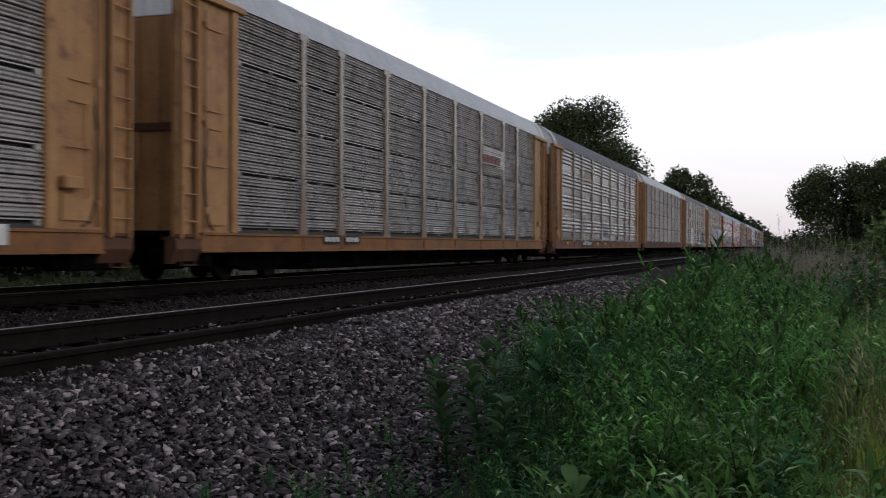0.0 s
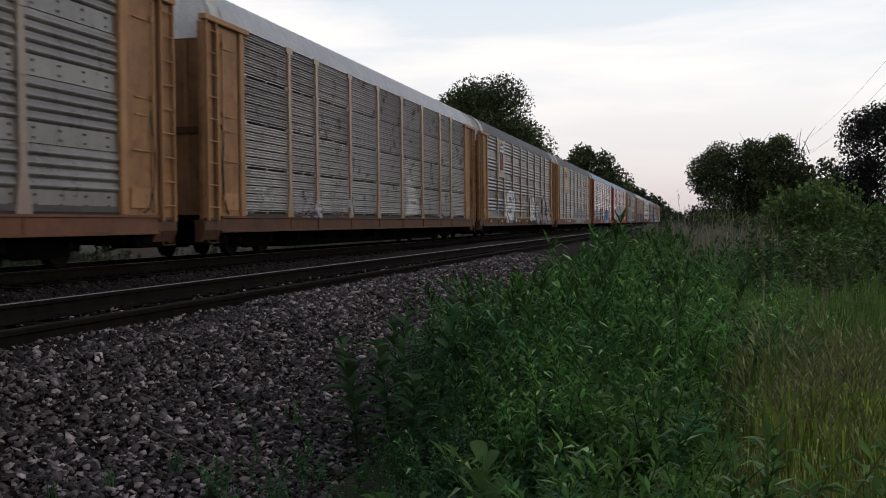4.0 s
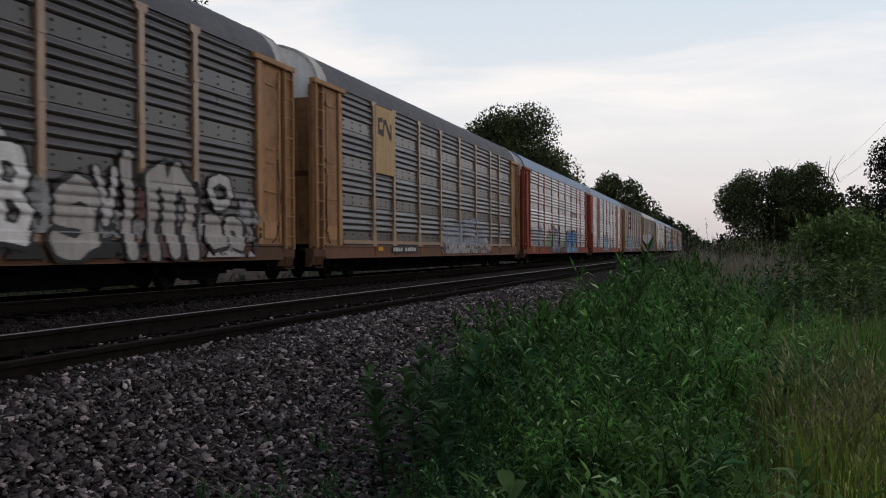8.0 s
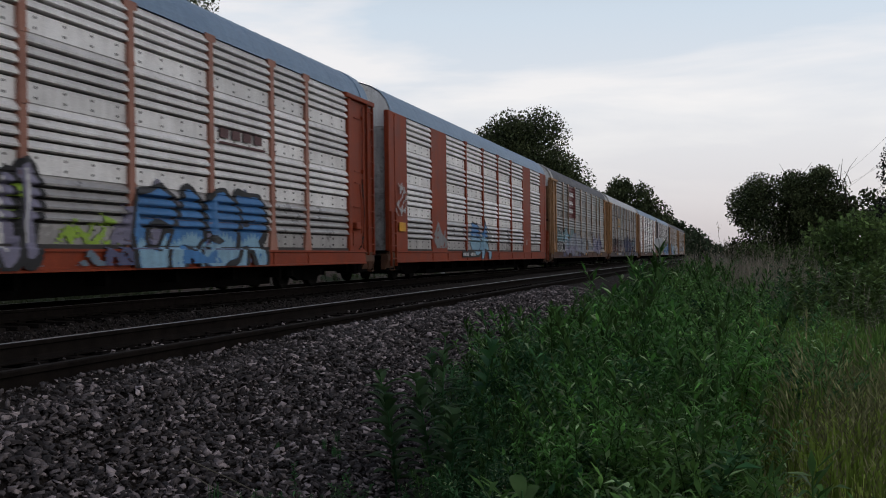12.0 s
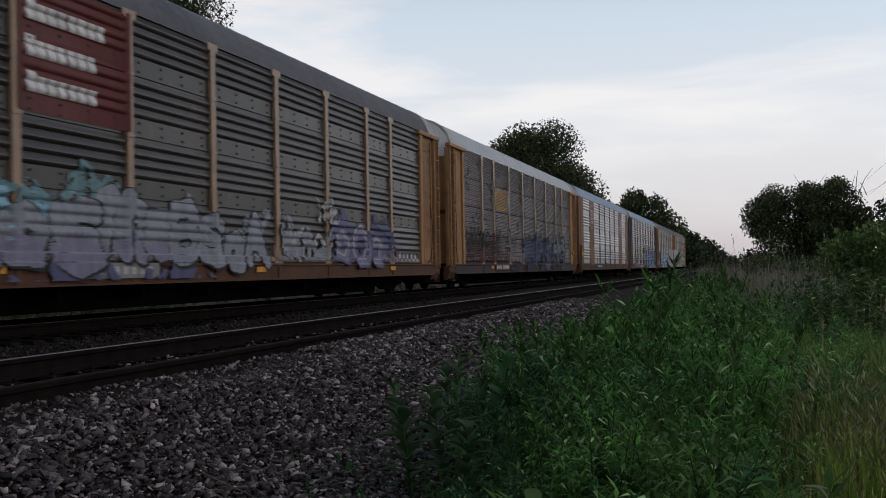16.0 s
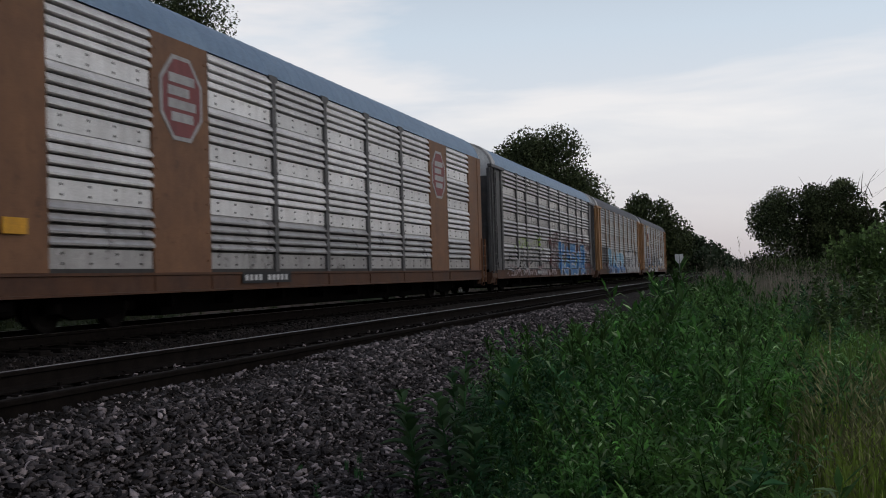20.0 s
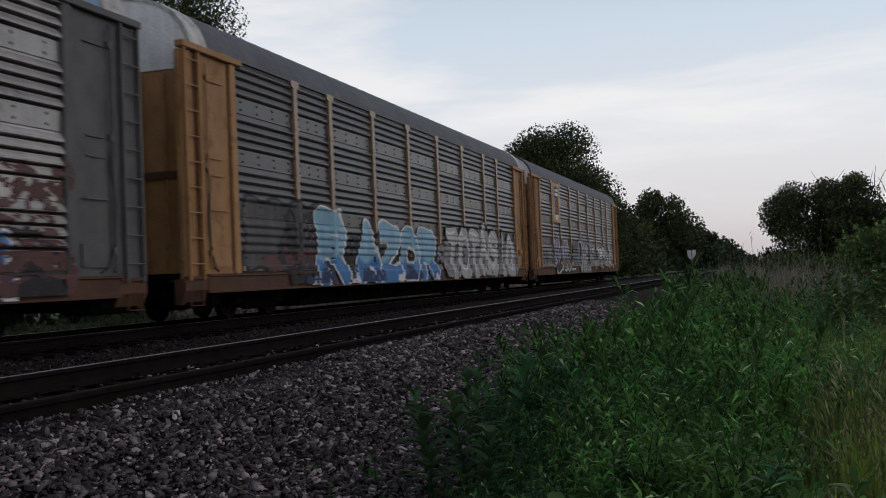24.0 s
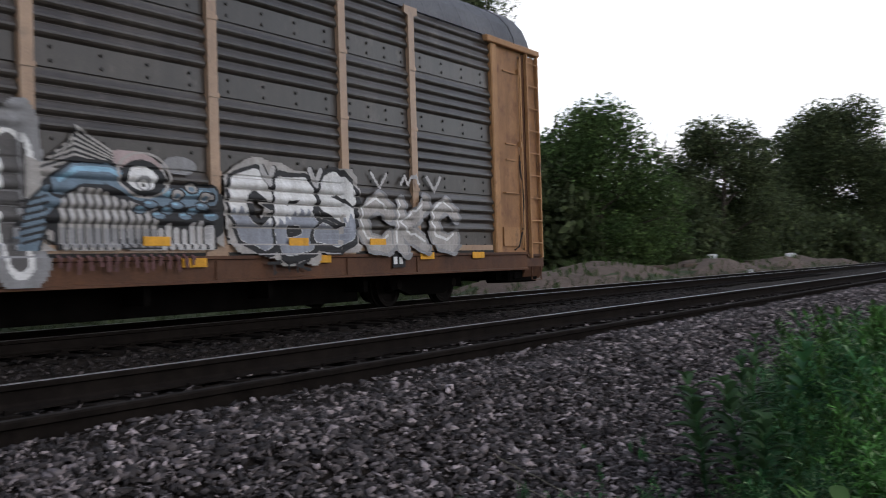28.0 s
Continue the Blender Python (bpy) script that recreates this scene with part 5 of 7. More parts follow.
tag(8, "eoSme", 5.6, 0.98, 0.98, 0.85, fat=0.19, fill="mist", edge="black", second="violet", split=0.3, wobble=0.14, seed=4, rim=0.035)
tag(8, "BSoA", 11.2, 0.95, 0.75, 0.75, fat=0.15, fill="mist", edge="black", wobble=0.14, seed=6, rim=0.035)
tag(8, "wmo", 15.5, 1.0, 0.7, 0.7, fat=0.06, fill="pale", edge=None, wobble=0.1, seed=3)
patch(8, 15.2, 18.2, 0.95, 1.85, "mist", seed=6, cover=0.55)
patch(8, 18.3, 22.5, 0.95, 2.15, "dusk", seed=6, cover=0.05)
tag(8, "oOo", 18.5, 1.0, 1.0, 0.8, fat=0.12, fill="violet", edge="dusk", wobble=0.1, seed=9, shine="pale")
patch(8, 17.4, 18.6, 1.8, 2.4, "pale", seed=8, cover=0.8)
patch(8, 21.5, 25.0, 0.95, 1.5, "violet", seed=4, cover=0.8)
tag(8, "||||||", 22.9, 0.98, 0.12, 0.10, fat=0.06, fill="white", edge=None, gap=2.0, wobble=0)
bars(8, 8.0, 0.64, 10.6, 0.88, 10, "grey", "pale", "sill plate with illegible pale marks")
reflectors(8, [(6.4, 0.03), (14.2, 0.0), (22.4, 0.0)])
# yellow emblem, faded graffiti
y = POSTS[2]
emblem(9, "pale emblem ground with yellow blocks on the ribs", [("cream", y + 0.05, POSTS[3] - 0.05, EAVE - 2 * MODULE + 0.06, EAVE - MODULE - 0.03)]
       + [("yellow", y + a, y + c, d, e) for a, c, d, e in ((0.55, 1.0, 3.62, 3.74), (0.55, 0.70, 3.34, 3.74), (0.55, 1.0, 3.34, 3.45), (1.08, 1.5, 3.62, 3.74), (1.08, 1.22, 3.50, 3.70), (1.08, 1.5, 3.50, 3.58),
                                                             (1.36, 1.5, 3.34, 3.56), (1.08, 1.5, 3.34, 3.44), (1.6, 1.75, 3.34, 3.74), (1.9, 2.05, 3.34, 3.74), (1.7, 1.95, 3.48, 3.60), (0.5, 2.1, 3.06, 3.18))])
patch(9, 2.8, 9.6, 0.95, 1.95, "maroon", seed=6, cover=0.3)
patch(9, 9.6, 14.6, 0.95, 2.0, "pink", seed=3, cover=0.9)
tag(9, "wxmoew", 2.9, 1.45, 0.75, 0.7, fat=0.05, fill="black", edge=None, slant=0.2, wobble=0.2)
tag(9, "wA~", 7.9, 1.05, 0.9, 1.2, fat=0.05, fill="grey", edge="black", slant=0.2, wobble=0.2)
patch(9, 12.4, 19.8, 0.95, 2.25, "navy", seed=1, cover=0.15)
tag(9, "weAS", 12.9, 0.95, 1.3, 1.05, fat=0.14, fill="dusk", edge="black", wobble=0.2, seed=5, rim=0.06)
tag(9, "AMS", 19.9, 1.0, 1.0, 1.1, fat=0.16, fill="slate", edge="black", second="navy", gap=0.25, wobble=0.1, seed=5, shine="pale", split=0.4)
patch(9, 9.0, 25.0, 0.62, 0.93, "navy", seed=4, cover=0.3)
patch(9, 18.2, 19.3, 0.62, 0.93, "red", seed=2)
patch(9, 22.0, 22.5, 0.62, 0.93, "pink", seed=5)
bars(9, 7.1, 0.64, 9.6, 0.88, 10, "maroon", "white", "sill plate with illegible white marks")
reflectors(9, [(6.3, 0.0), (19.5, 0.0)])
# red octagons
for b in (1, 7):
    yc, r = POSTS[b] + BAYS[b] / 2, 0.76
    octo = [(0.5 + 0.5 * math.cos(a), 0.5 + 0.5 * math.sin(a)) for a in np.arange(8) * math.pi / 4 + math.pi / 8]
    inner = [(0.5 + (a - 0.5) * 0.88, 0.5 + (c - 0.5) * 0.90) for a, c in octo]
    words = [(0.22, 0.66, 0.78, 0.76), (0.2, 0.52, 0.66, 0.62), (0.2, 0.38, 0.8, 0.48), (0.26, 0.24, 0.74, 0.34)]
    decal(cars[10], "emblem_plate", "faded red octagon emblem with white rim", yc - r, EAVE - 1.80, yc + r, EAVE - 0.22, [("pale", [octo]), ("crimson", [inner]), ("pale", words)], FACE + 0.052)
bars(10, 8.2, 0.66, 10.4, 0.88, 10)
reflectors(10, [(1.5, 0.7)], w=0.5, h=0.22)
# grey, bright blue graffiti
patch(11, 12.5, 25.3, 0.95, 2.75, "maroon", seed=16, cover=0.45, label="maroon sprayed over the lower slats")
patch(11, 14.6, 25.2, 0.63, 1.9, "black", seed=3, cover=0.2)
patch(11, 14.6, 24.0, 0.63, 0.95, "blue", seed=5, cover=0.0)
patch(11, 16.0, 22.5, 1.0, 1.5, "lime", seed=9, cover=1.1)
tag(11, "KAEAR", 15.1, 0.80, 1.35, 1.15, fat=0.24, fill="blue", edge="white", second="blue", wobble=0.08, gap=0.3, seed=2, rim=0.05, shine="sky", fine=0.8)
tag(11, "N", 23.4, 0.75, 0.6, 0.6, fat=0.14, fill="blue", edge="white", rim=0.05)
patch(11, 2.8, 14.0, 0.63, 1.2, "pink", seed=5, cover=0.75)
tag(11, "owxemA", 3.0, 1.0, 1.2, 0.9, fat=0.06, fill="pale", edge="black", wobble=0.25, seed=4)
patch(11, 4.5, 10.5, 1.75, 2.5, "lime", seed=7, cover=1.5)
patch(11, 23.0, 25.3, 0.62, 1.75, "maroon", seed=3)
patch(11, 23.6, 25.3, 0.62, 0.98, "black", seed=6)
tag(11, "O", 22.5, 0.95, 0.6, 1.0, fat=0.14, fill="blue", edge="sky", wobble=0)
bars(11, 9.0, 0.66, 11.4, 0.86, 10, "grey", "white", "sill plate with illegible white marks")
# big blue-white letters
framed(12, "asphalt", "black", 2.75, 6.5, 0.92, 2.35, "dark grey sprayed panel with a wavy black rim")
patch(12, 4.4, 6.5, 0.63, 2.2, "black", seed=3, cover=0.2)
tag(12, "ewm", 3.6, 0.98, 0.8, 0.35, fat=0.06, fill="maroon", edge=None, wobble=0.05)
patch(12, 6.6, 15.1, 0.95, 2.0, "black", seed=5, cover=0.3)
patch(12, 6.2, 15.2, 0.60, 1.0, "blue", seed=21, cover=0.1)
tag(12, "R", 6.4, 0.78, 1.15, 1.25, fat=0.26, fill="sky", edge="white", second="blue", split=0.30, wobble=0, fine=0.7)
tag(12, "AZOR", 8.6, 0.82, 1.18, 1.02, fat=0.24, fill="sky", edge="white", second="blue", gap=0.36, wobble=0.05, split=0.32, seed=3, fine=0.7)
tag(12, "oe", 15.0, 1.15, 0.55, 0.55, fat=0.08, fill="grey", edge="black")
patch(12, 5.4, 15.2, 0.62, 0.98, "navy", seed=7)
patch(12, 5.6, 14.9, 0.60, 0.72, "white", seed=9, cover=0.3)
patch(12, 15.5, 25.3, 0.65, 2.15, "grey", seed=4, cover=0.05)
tag(12, "TOTASIO", 16.1, 0.80, 0.92, 1.25, fat=0.24, fill="pale", edge="black", gap=0.40, wobble=0.12, seed=4, rim=0.06, shine="white", fine=0.8)
patch(12, 15.6, 25.2, 0.63, 0.95, "pale", seed=2, cover=0.3)
reflectors(12, [(5.6, -0.02), (12.4, -0.06), (16.0, 0.02), (17.0, -0.02), (20.6, 0.02)])
# the last car
shield(13)
patch(13, 2.7, 5.2, 0.98, 2.05, "grey", seed=5, cover=0.55)
tag(13, "oeco", 2.8, 1.05, 0.55, 0.75, fat=0.08, fill="asphalt", edge="grey", wobble=0.1)
patch(13, 5.3, 12.3, 0.95, 1.95, "asphalt", seed=3, cover=0.45)
patch(13, 5.3, 9.2, 0.60, 0.95, "black", seed=4, cover=0.2)
tag(13, "S", 5.62, 0.74, 0.90, 1.45, fat=0.20, fill="violet", edge="white", second="black", split=0.34, wobble=0, seed=7, rim=0.065, fine=0.7)
tag(13, "AR", 6.95, 0.98, 0.72, 1.02, fat=0.22, fill="violet", edge="white", second="asphalt", split=0.30, wobble=0.05, gap=0.50, seed=9, rim=0.06, fine=0.7)
tag(13, "A", 9.0, 1.02, 0.45, 0.55, fat=0.09, fill="asphalt", edge="pale", wobble=0, seed=4, rim=0.05)
tag(13, "SIMI", 10.0, 1.05, 0.50, 0.90, fat=0.10, fill="asphalt", edge="grey", second="slate", split=0.55, gap=0.28, wobble=0.06, seed=2)
tag(13, "NYH", 12.4, 0.85, 0.72, 1.15, fat=0.12, fill="asphalt", edge="white", halo="grey", gap=0.38, wobble=0.06, seed=5, rim=0.07, fine=0.7)
# a wide toothed grin between brows and waves


def grin(i, y0=15.317, z0=0.93):
    """A long-toothed grinning mouth under a staring eye, sprayed across one bay and over its posts."""
    def line(text):
        p = [(y0 + float(q.split(",")[0]), z0 + 0.80 * float(q.split(",")[1])) for q in text.split()]
        return list(zip(p[:-1], p[1:]))

    def near(segs, r):
        return lambda Y, Z: distance(Y, Z, segs) < r

    def oval(cy, cz, ry, rz, inner=0.0):
        return lambda Y, Z: (lambda d: (d < 1) & (d >= inner))(np.hypot((Y - y0 - cy) / ry, (Z - z0 - 0.80 * cz) / (0.80 * rz)))
    lip = line("0.38,0.92 0.6,1.08 1.05,1.10 1.45,0.90 1.9,0.80 2.6,0.85")
    gum = line("0.35,0.66 0.7,0.82 1.2,0.78 1.6,0.62 2.1,0.50 2.6,0.58")
    cheek = line("0.25,0.75 0.05,0.55 -0.08,0.1")
    lay = [("bone", lambda Y, Z: (Z < z0 + 1.02 + 0.12 * np.sin(Y * 3.1) - 0.20 * (Y > y0 + 1.9)) & (Y > y0 - 0.1) & (Z > z0) & (np.sin(Y * 8 + 3 * np.sin(Z * 6)) > -0.65)),
           ("pink", oval(1.35, 1.22, 0.50, 0.24)), ("grey", oval(2.15, 1.30, 0.28, 0.14))]
    for k in range(13):                         # sweeping hairs of the brow
        lay.append(("black" if k % 2 else "bone", near(line("%.2f,%.2f 0.6,%.2f 1.12,%.2f" % (0.05 + 0.05 * k, 1.08 + 0.045 * k, 1.26 + 0.038 * k, 1.20 + 0.018 * k)), 0.014)))
    lay += [("black", near(gum, 0.30)), ("black", lambda Y, Z: (Y > y0 + 0.3) & (Y < y0 + 2.68) & (Z < z0 + 0.44) & (Z > z0 + 0.03))]
    lay += [("black", near(cheek, 0.17)), ("slate", near(cheek, 0.13))]
    for k in range(7):
        lay.append(("black", near(line("%.2f,%.2f %.2f,%.2f" % (-0.15, 0.12 + 0.09 * k, 0.22, 0.22 + 0.09 * k)), 0.015)))
    for k in range(12):                         # upper teeth, long and grey at the tips
        y, top = 0.42 + 0.118 * k, 0.82 + 0.06 * math.sin(k * 0.7) - (0.030 * max(k - 5, 0))
        low = 0.08 if k < 7 else 0.22
        lay += [("bone", near(line("%.3f,%.3f %.3f,%.3f" % (y, top, y - 0.01, low)), 0.042)), ("pale", near(line("%.3f,%.3f %.3f,%.3f" % (y - 0.008, top - 0.04, y - 0.014, 0.42)), 0.024)),
                ("grey", lambda Y, Z, y=y: (np.abs(Y - y0 - y) < 0.04) & (Z < z0 + 0.27) & (Z > z0 + 0.05))]
    for k in range(7):                          # lower teeth
        y, top = 1.82 + 0.128 * k, 0.30 + 0.06 * math.sin(k * 1.7) + 0.015 * k
        lay += [("pale", near(line("%.3f,%.3f %.3f,0.08" % (y, top, y)), 0.048)), ("bone", near(line("%.3f,%.3f %.3f,0.08" % (y + 0.03, top - 0.06, y + 0.03)), 0.015))]
    lay += [("black", near(lip, 0.155)), ("slate", near(lip, 0.115)), ("sky", near([((a, c + 0.05), (d, e + 0.05)) for (a, c), (d, e) in lip], 0.03))]
    for k in range(9):                          # wrinkles of the gum
        y = 1.5 + 0.14 * k
        lay += [("slate", oval(y, 0.62 + 0.09 * math.sin(k * 2.1), 0.13, 0.075)), ("black", oval(y, 0.62 + 0.09 * math.sin(k * 2.1), 0.13, 0.075, 0.74)), ("sky", oval(y - 0.03, 0.64 + 0.09 * math.sin(k * 2.1), 0.05, 0.02))]
    for cy, cz in ((2.08, 0.86), (2.32, 0.97), (2.55, 0.84)):
        lay += [("bone", oval(cy, cz, 0.13, 0.10)), ("black", oval(cy, cz, 0.13, 0.10, 0.72)), ("slate", oval(cy, cz - 0.02, 0.05, 0.04))]
    lay += [("black", oval(1.55, 1.06, 0.34, 0.28)), ("bone", oval(1.58, 1.12, 0.42, 0.34, 0.90)), ("white", oval(1.54, 1.07, 0.22, 0.185)), ("grey", oval(1.56, 1.00, 0.12, 0.115)), ("white", oval(1.56, 0.98, 0.075, 0.07)), ("black", oval(1.56, 0.97, 0.03, 0.03))]
    spray(cars[i], TRAIN[i][1], TRAIN[i][-1], "graffiti", "sprayed grinning mouth with long teeth and a staring eye", y0 - 0.4, y0 + 2.8, z0 + 0.02, z0 + 1.8, lay, 0.014, 0.011)
    drips = [s for k in range(16) for s in line("%.2f,-0.06 %.2f,%.2f" % (0.3 + 0.13 * k, 0.3 + 0.13 * k + 0.03 * math.sin(k * 5), -0.16 - 0.1 * abs(math.sin(k * 2.3))))]
    spray(cars[i], TRAIN[i][1], TRAIN[i][-1], "graffiti", "dark drips of paint on the sill", y0, y0 + 2.6, SILL_LO + 0.03, z0 - 0.03, [("maroon", near(drips, 0.025))], 0.02, 0.02)


grin(13)
tag(13, "CBS", 18.44, 1.06, 0.66, 0.80, fat=0.140, fill="white", edge="black", second="mist", gap=0.32, wobble=0.04, split=0.42, seed=2, rim=0.085, fine=0.5, halo="bone", halo_w=0.05)
tag(13, "VV", 18.95, 1.86, 0.24, 0.2, fat=0.045, fill="pale", edge="black", gap=3.2, fine=0.6)
tag(13, "CKC", 21.2, 1.02, 0.70, 0.66, fat=0.13, fill="bone", edge="grey", gap=0.42, wobble=0.06, seed=3, rim=0.05, fine=0.6, shine="white")
tag(13, "V~V", 21.45, 1.92, 0.42, 0.22, fat=0.03, fill="pale", edge=None, gap=0.9)
patch(13, 12.4, 15.0, 0.62, 0.9, "pink", seed=3, cover=0.6)
tag(13, "TTK", 18.9, 0.66, 0.25, 0.14, fat=0.025, fill="black", edge=None)
bars(13, 8.2, 0.64, 10.8, 0.88, 10, "black")
bars(13, 21.9, 0.66, 22.25, 0.88, 2)
reflectors(13, [(6.6, 0.32), (6.4, 0.06), (9.6, 0.30), (9.0, 0.06), (13.1, 0.32), (12.9, 0.04), (16.8, 0.30), (17.4, 0.04), (19.4, 0.30), (19.9, 0.06), (21.3, 0.30), (22.7, 0.08), (24.4, 0.08)])


# ---- plants ----
def kite(base, along, side, length, width, droop):
    """A leaf: base, two shoulders and a drooping tip."""
    mid = base + along * length * 0.45
    tip = base + along * length + Vector((0, 0, -droop * length))
    return [base, mid + side * width * 0.5, tip, mid - side * width * 0.5]


def weed_proto(seed, height, leaves, leaf_len, leaf_w, lean=0.15, tuft=False):
    rng = random.Random(seed)
    v, f, mi = [], [], []
    top = Vector((rng.uniform(-lean, lean), rng.uniform(-lean, lean), height))

    def stalk(t):                               # bows outwards towards its top
        return Vector((top.x * t * t, top.y * t * t, height * (t - 0.12 * (abs(top.x) + abs(top.y)) / height * t * t)))
    for s in (Vector((0.005, 0, 0)), Vector((0, 0.005, 0))):
        for a, c in ((0.0, 0.55), (0.55, 1.0)):
            b = len(v)
            v += [stalk(a) - s * (1 - 0.6 * a), stalk(a) + s * (1 - 0.6 * a), stalk(c) + s * (1 - 0.6 * c), stalk(c) - s * (1 - 0.6 * c)]
            f.append((b, b + 1, b + 2, b + 3))
            mi.append(1)
    for k in range(leaves):
        t = 0.12 + 0.88 * ((k + rng.random()) / leaves) ** 0.75
        a = k * 2.4 + rng.uniform(-0.9, 0.9)
        up = 0.1 + 0.75 * t + rng.uniform(-0.5, 0.5)
        d = Vector((math.cos(a), math.sin(a), up)).normalized()
        s = Vector((-math.sin(a), math.cos(a), rng.uniform(-0.3, 0.3)))
        ln = leaf_len * (1.12 - 0.38 * t) * rng.uniform(0.65, 1.25)
        b = len(v)
        v += kite(stalk(t), d, s, ln, leaf_w * rng.uniform(0.7, 1.25), rng.uniform(0.05, 0.6))
        f.append((b, b + 1, b + 2, b + 3))
        mi.append(2 if rng.random() < 0.07 else 0)
    if tuft:
        for k in range(14):
            a = rng.uniform(0, 6.3)
            d = Vector((math.cos(a) * 0.5, math.sin(a) * 0.5, 1)).normalized()
            b = len(v)
            v += kite(stalk(rng.uniform(0.85, 1.0)), d, Vector((-math.sin(a), math.cos(a), 0)), rng.uniform(0.06, 0.14), 0.02, 0.2)
            f.append((b, b + 1, b + 2, b + 3))
            mi.append(1)
    return np.array([tuple(p) for p in v]), np.array(f), np.array(mi)


def grass_proto(seed, height, blades, spread=0.12, heads=True, droop=0.5):
    rng = random.Random(seed)
    v, f, mi = [], [], []
    for k in range(blades):
        a, r = rng.uniform(0, 6.3), rng.uniform(0, spread)
        base = Vector((r * math.cos(a), r * math.sin(a), 0))
        a2, bend, h = rng.uniform(0, 6.3), rng.uniform(0.1, droop), height * rng.uniform(0.55, 1.1)
        d = Vector((math.cos(a2), math.sin(a2), 0))
        s = Vector((-d.y, d.x, 0)) * 0.0045
        mid, tip = base + Vector((0, 0, h * 0.6)) + d * bend * h * 0.25, base + Vector((0, 0, h)) + d * bend * h
        b = len(v)
        v += [base - s, base + s, mid + s, mid - s, tip]
        f += [(b, b + 1, b + 2, b + 3), (b + 3, b + 2, b + 4, b + 4)]
        mi += [0, 0]
        if heads and rng.random() < 0.17:
            for j in range(3):
                p = tip + d * 0.02 * j
                b = len(v)
                v += kite(p - Vector((0, 0, 0.05 * j)), Vector((d.x * 0.6, d.y * 0.6, 0.8)), Vector((-d.y, d.x, 0)), 0.075, 0.009, 0.1)
                f.append((b, b + 1, b + 2, b + 3))
                mi.append(1)
    return np.array([tuple(p) for p in v]), np.array(f), np.array(mi)


def scatter(name, label, category, protos, places, slots, seed):
    """Many plants in one mesh. places: rows of x, y, z, size."""
    rng = np.random.default_rng(seed)
    V, F, I, n = [], [], [], 0
    places = np.asarray(places)
    kind = rng.integers(0, len(protos), len(places))
    for k, (pv, pf, pm) in enumerate(protos):
        p = places[kind == k]
        if not len(p):
            continue
        a = rng.uniform(0, 6.283, len(p))
        c, s = np.cos(a), np.sin(a)
        x = (pv[None, :, 0] * c[:, None] - pv[None, :, 1] * s[:, None]) * p[:, 3:4] + p[:, 0:1]
        y = (pv[None, :, 0] * s[:, None] + pv[None, :, 1] * c[:, None]) * p[:, 3:4] + p[:, 1:2]
        z = pv[None, :, 2] * p[:, 3:4] + p[:, 2:3]
        V.append(np.stack([x, y, z], 2).reshape(-1, 3))
        F.append((pf[None] + (np.arange(len(p)) * len(pv))[:, None, None] + n).reshape(-1, 4))
        I.append(np.tile(pm, len(p)))
        n += len(p) * len(pv)
    f = np.concatenate(F)
    me = fast_mesh(name, np.concatenate(V), f, None, slots=slots, index=np.concatenate(I))
    me.validate()
    return tagged(new(name, me), label, category, kind="stuff")


def weed_edge(y):
    return -2.1 - 0.035 * max(y - 6, 0) + 0.25 * noise.noise((y * 0.7, 1.0, 4.0)) + (0.9 if y < 4 else 0.225 * max(8 - y, 0))


def soil_z(x, y):
    return max(ballast_z(x, y) - 0.03, ground_z(x, y)) if x < -1.0 else ground_z(x, y)


def field(seed, count, x1, y0, y1, near_size, far_size, power=1.6, inset=0.0, x0=None, clump=None, tuft=0):
    """Places for plants. clump: they keep to patches; tuft: that many stand together, the middle ones tallest."""
    rng, out = random.Random(seed), []
    while len(out) < count:
        y = y0 + (y1 - y0) * rng.random() ** power
        e = (weed_edge(y) + inset) if x0 is None else x0(y) if callable(x0) else x0
        x = e + (x1(y) - e) * rng.random()
        if x * x + y * y < 2.8 ** 2:
            continue
        if clump and noise.noise((x * clump, y * clump, seed * 3.1)) < rng.uniform(-0.5, 0.3):
            continue
        t = smooth(3.0, 11.0, math.hypot(x, y))
        hump = 1 + 0.36 * noise.noise((x * 0.5, y * 0.5, 2.0)) + 0.55 * noise.noise((x * 1.4, y * 1.4, 8.0))
        edge = 0.55 + 0.45 * smooth(0, 0.9, x - e) if x0 is None else 1
        size = (near_size + (far_size - near_size) * t) * hump * edge * rng.uniform(0.75, 1.15)
        out.append((x, y, soil_z(x, y), size))
        if tuft:
            size *= rng.uniform(0.9, 1.15)
            for k in range(tuft):
                dx, dy = rng.gauss(0, 0.15 + 0.07 * t), rng.gauss(0, 0.15 + 0.07 * t)
                out.append((x + dx, y + dy, soil_z(x + dx, y + dy), size * max(1.0 - 1.9 * (dx * dx + dy * dy) / (0.3 + 0.3 * t) ** 2 * 0.4, 0.35)))
    return out


tall = [weed_proto(k, 1.0, 56, 0.145, 0.024, 0.32, tuft=k % 3 == 0) for k in range(7)]
bushy = [weed_proto(20 + k, 0.85, 66, 0.13, 0.027, 0.35) for k in range(5)]
willowy = [weed_proto(100 + k, 0.68 + 0.05 * (k % 4), 46, 0.124, 0.0190, 0.30) for k in range(10)]
broad = [weed_proto(120 + k, 0.60, 40, 0.130, 0.029, 0.28) for k in range(5)]
mallow = [weed_proto(140 + k, 0.95, 80, 0.15, 0.05, 0.2) for k in range(4)]
wisp = [weed_proto(40 + k, 1.0, 34, 0.10, 0.015, 0.25, True) for k in range(4)]
lawn = [grass_proto(60 + k, 0.62, 30) for k in range(5)]
soft = [grass_proto(90 + k, 0.80, 60, 0.22, False, 0.95) for k in range(5)]
turf = [grass_proto(70 + k, 0.55, 34, 0.2, False) for k in range(4)]
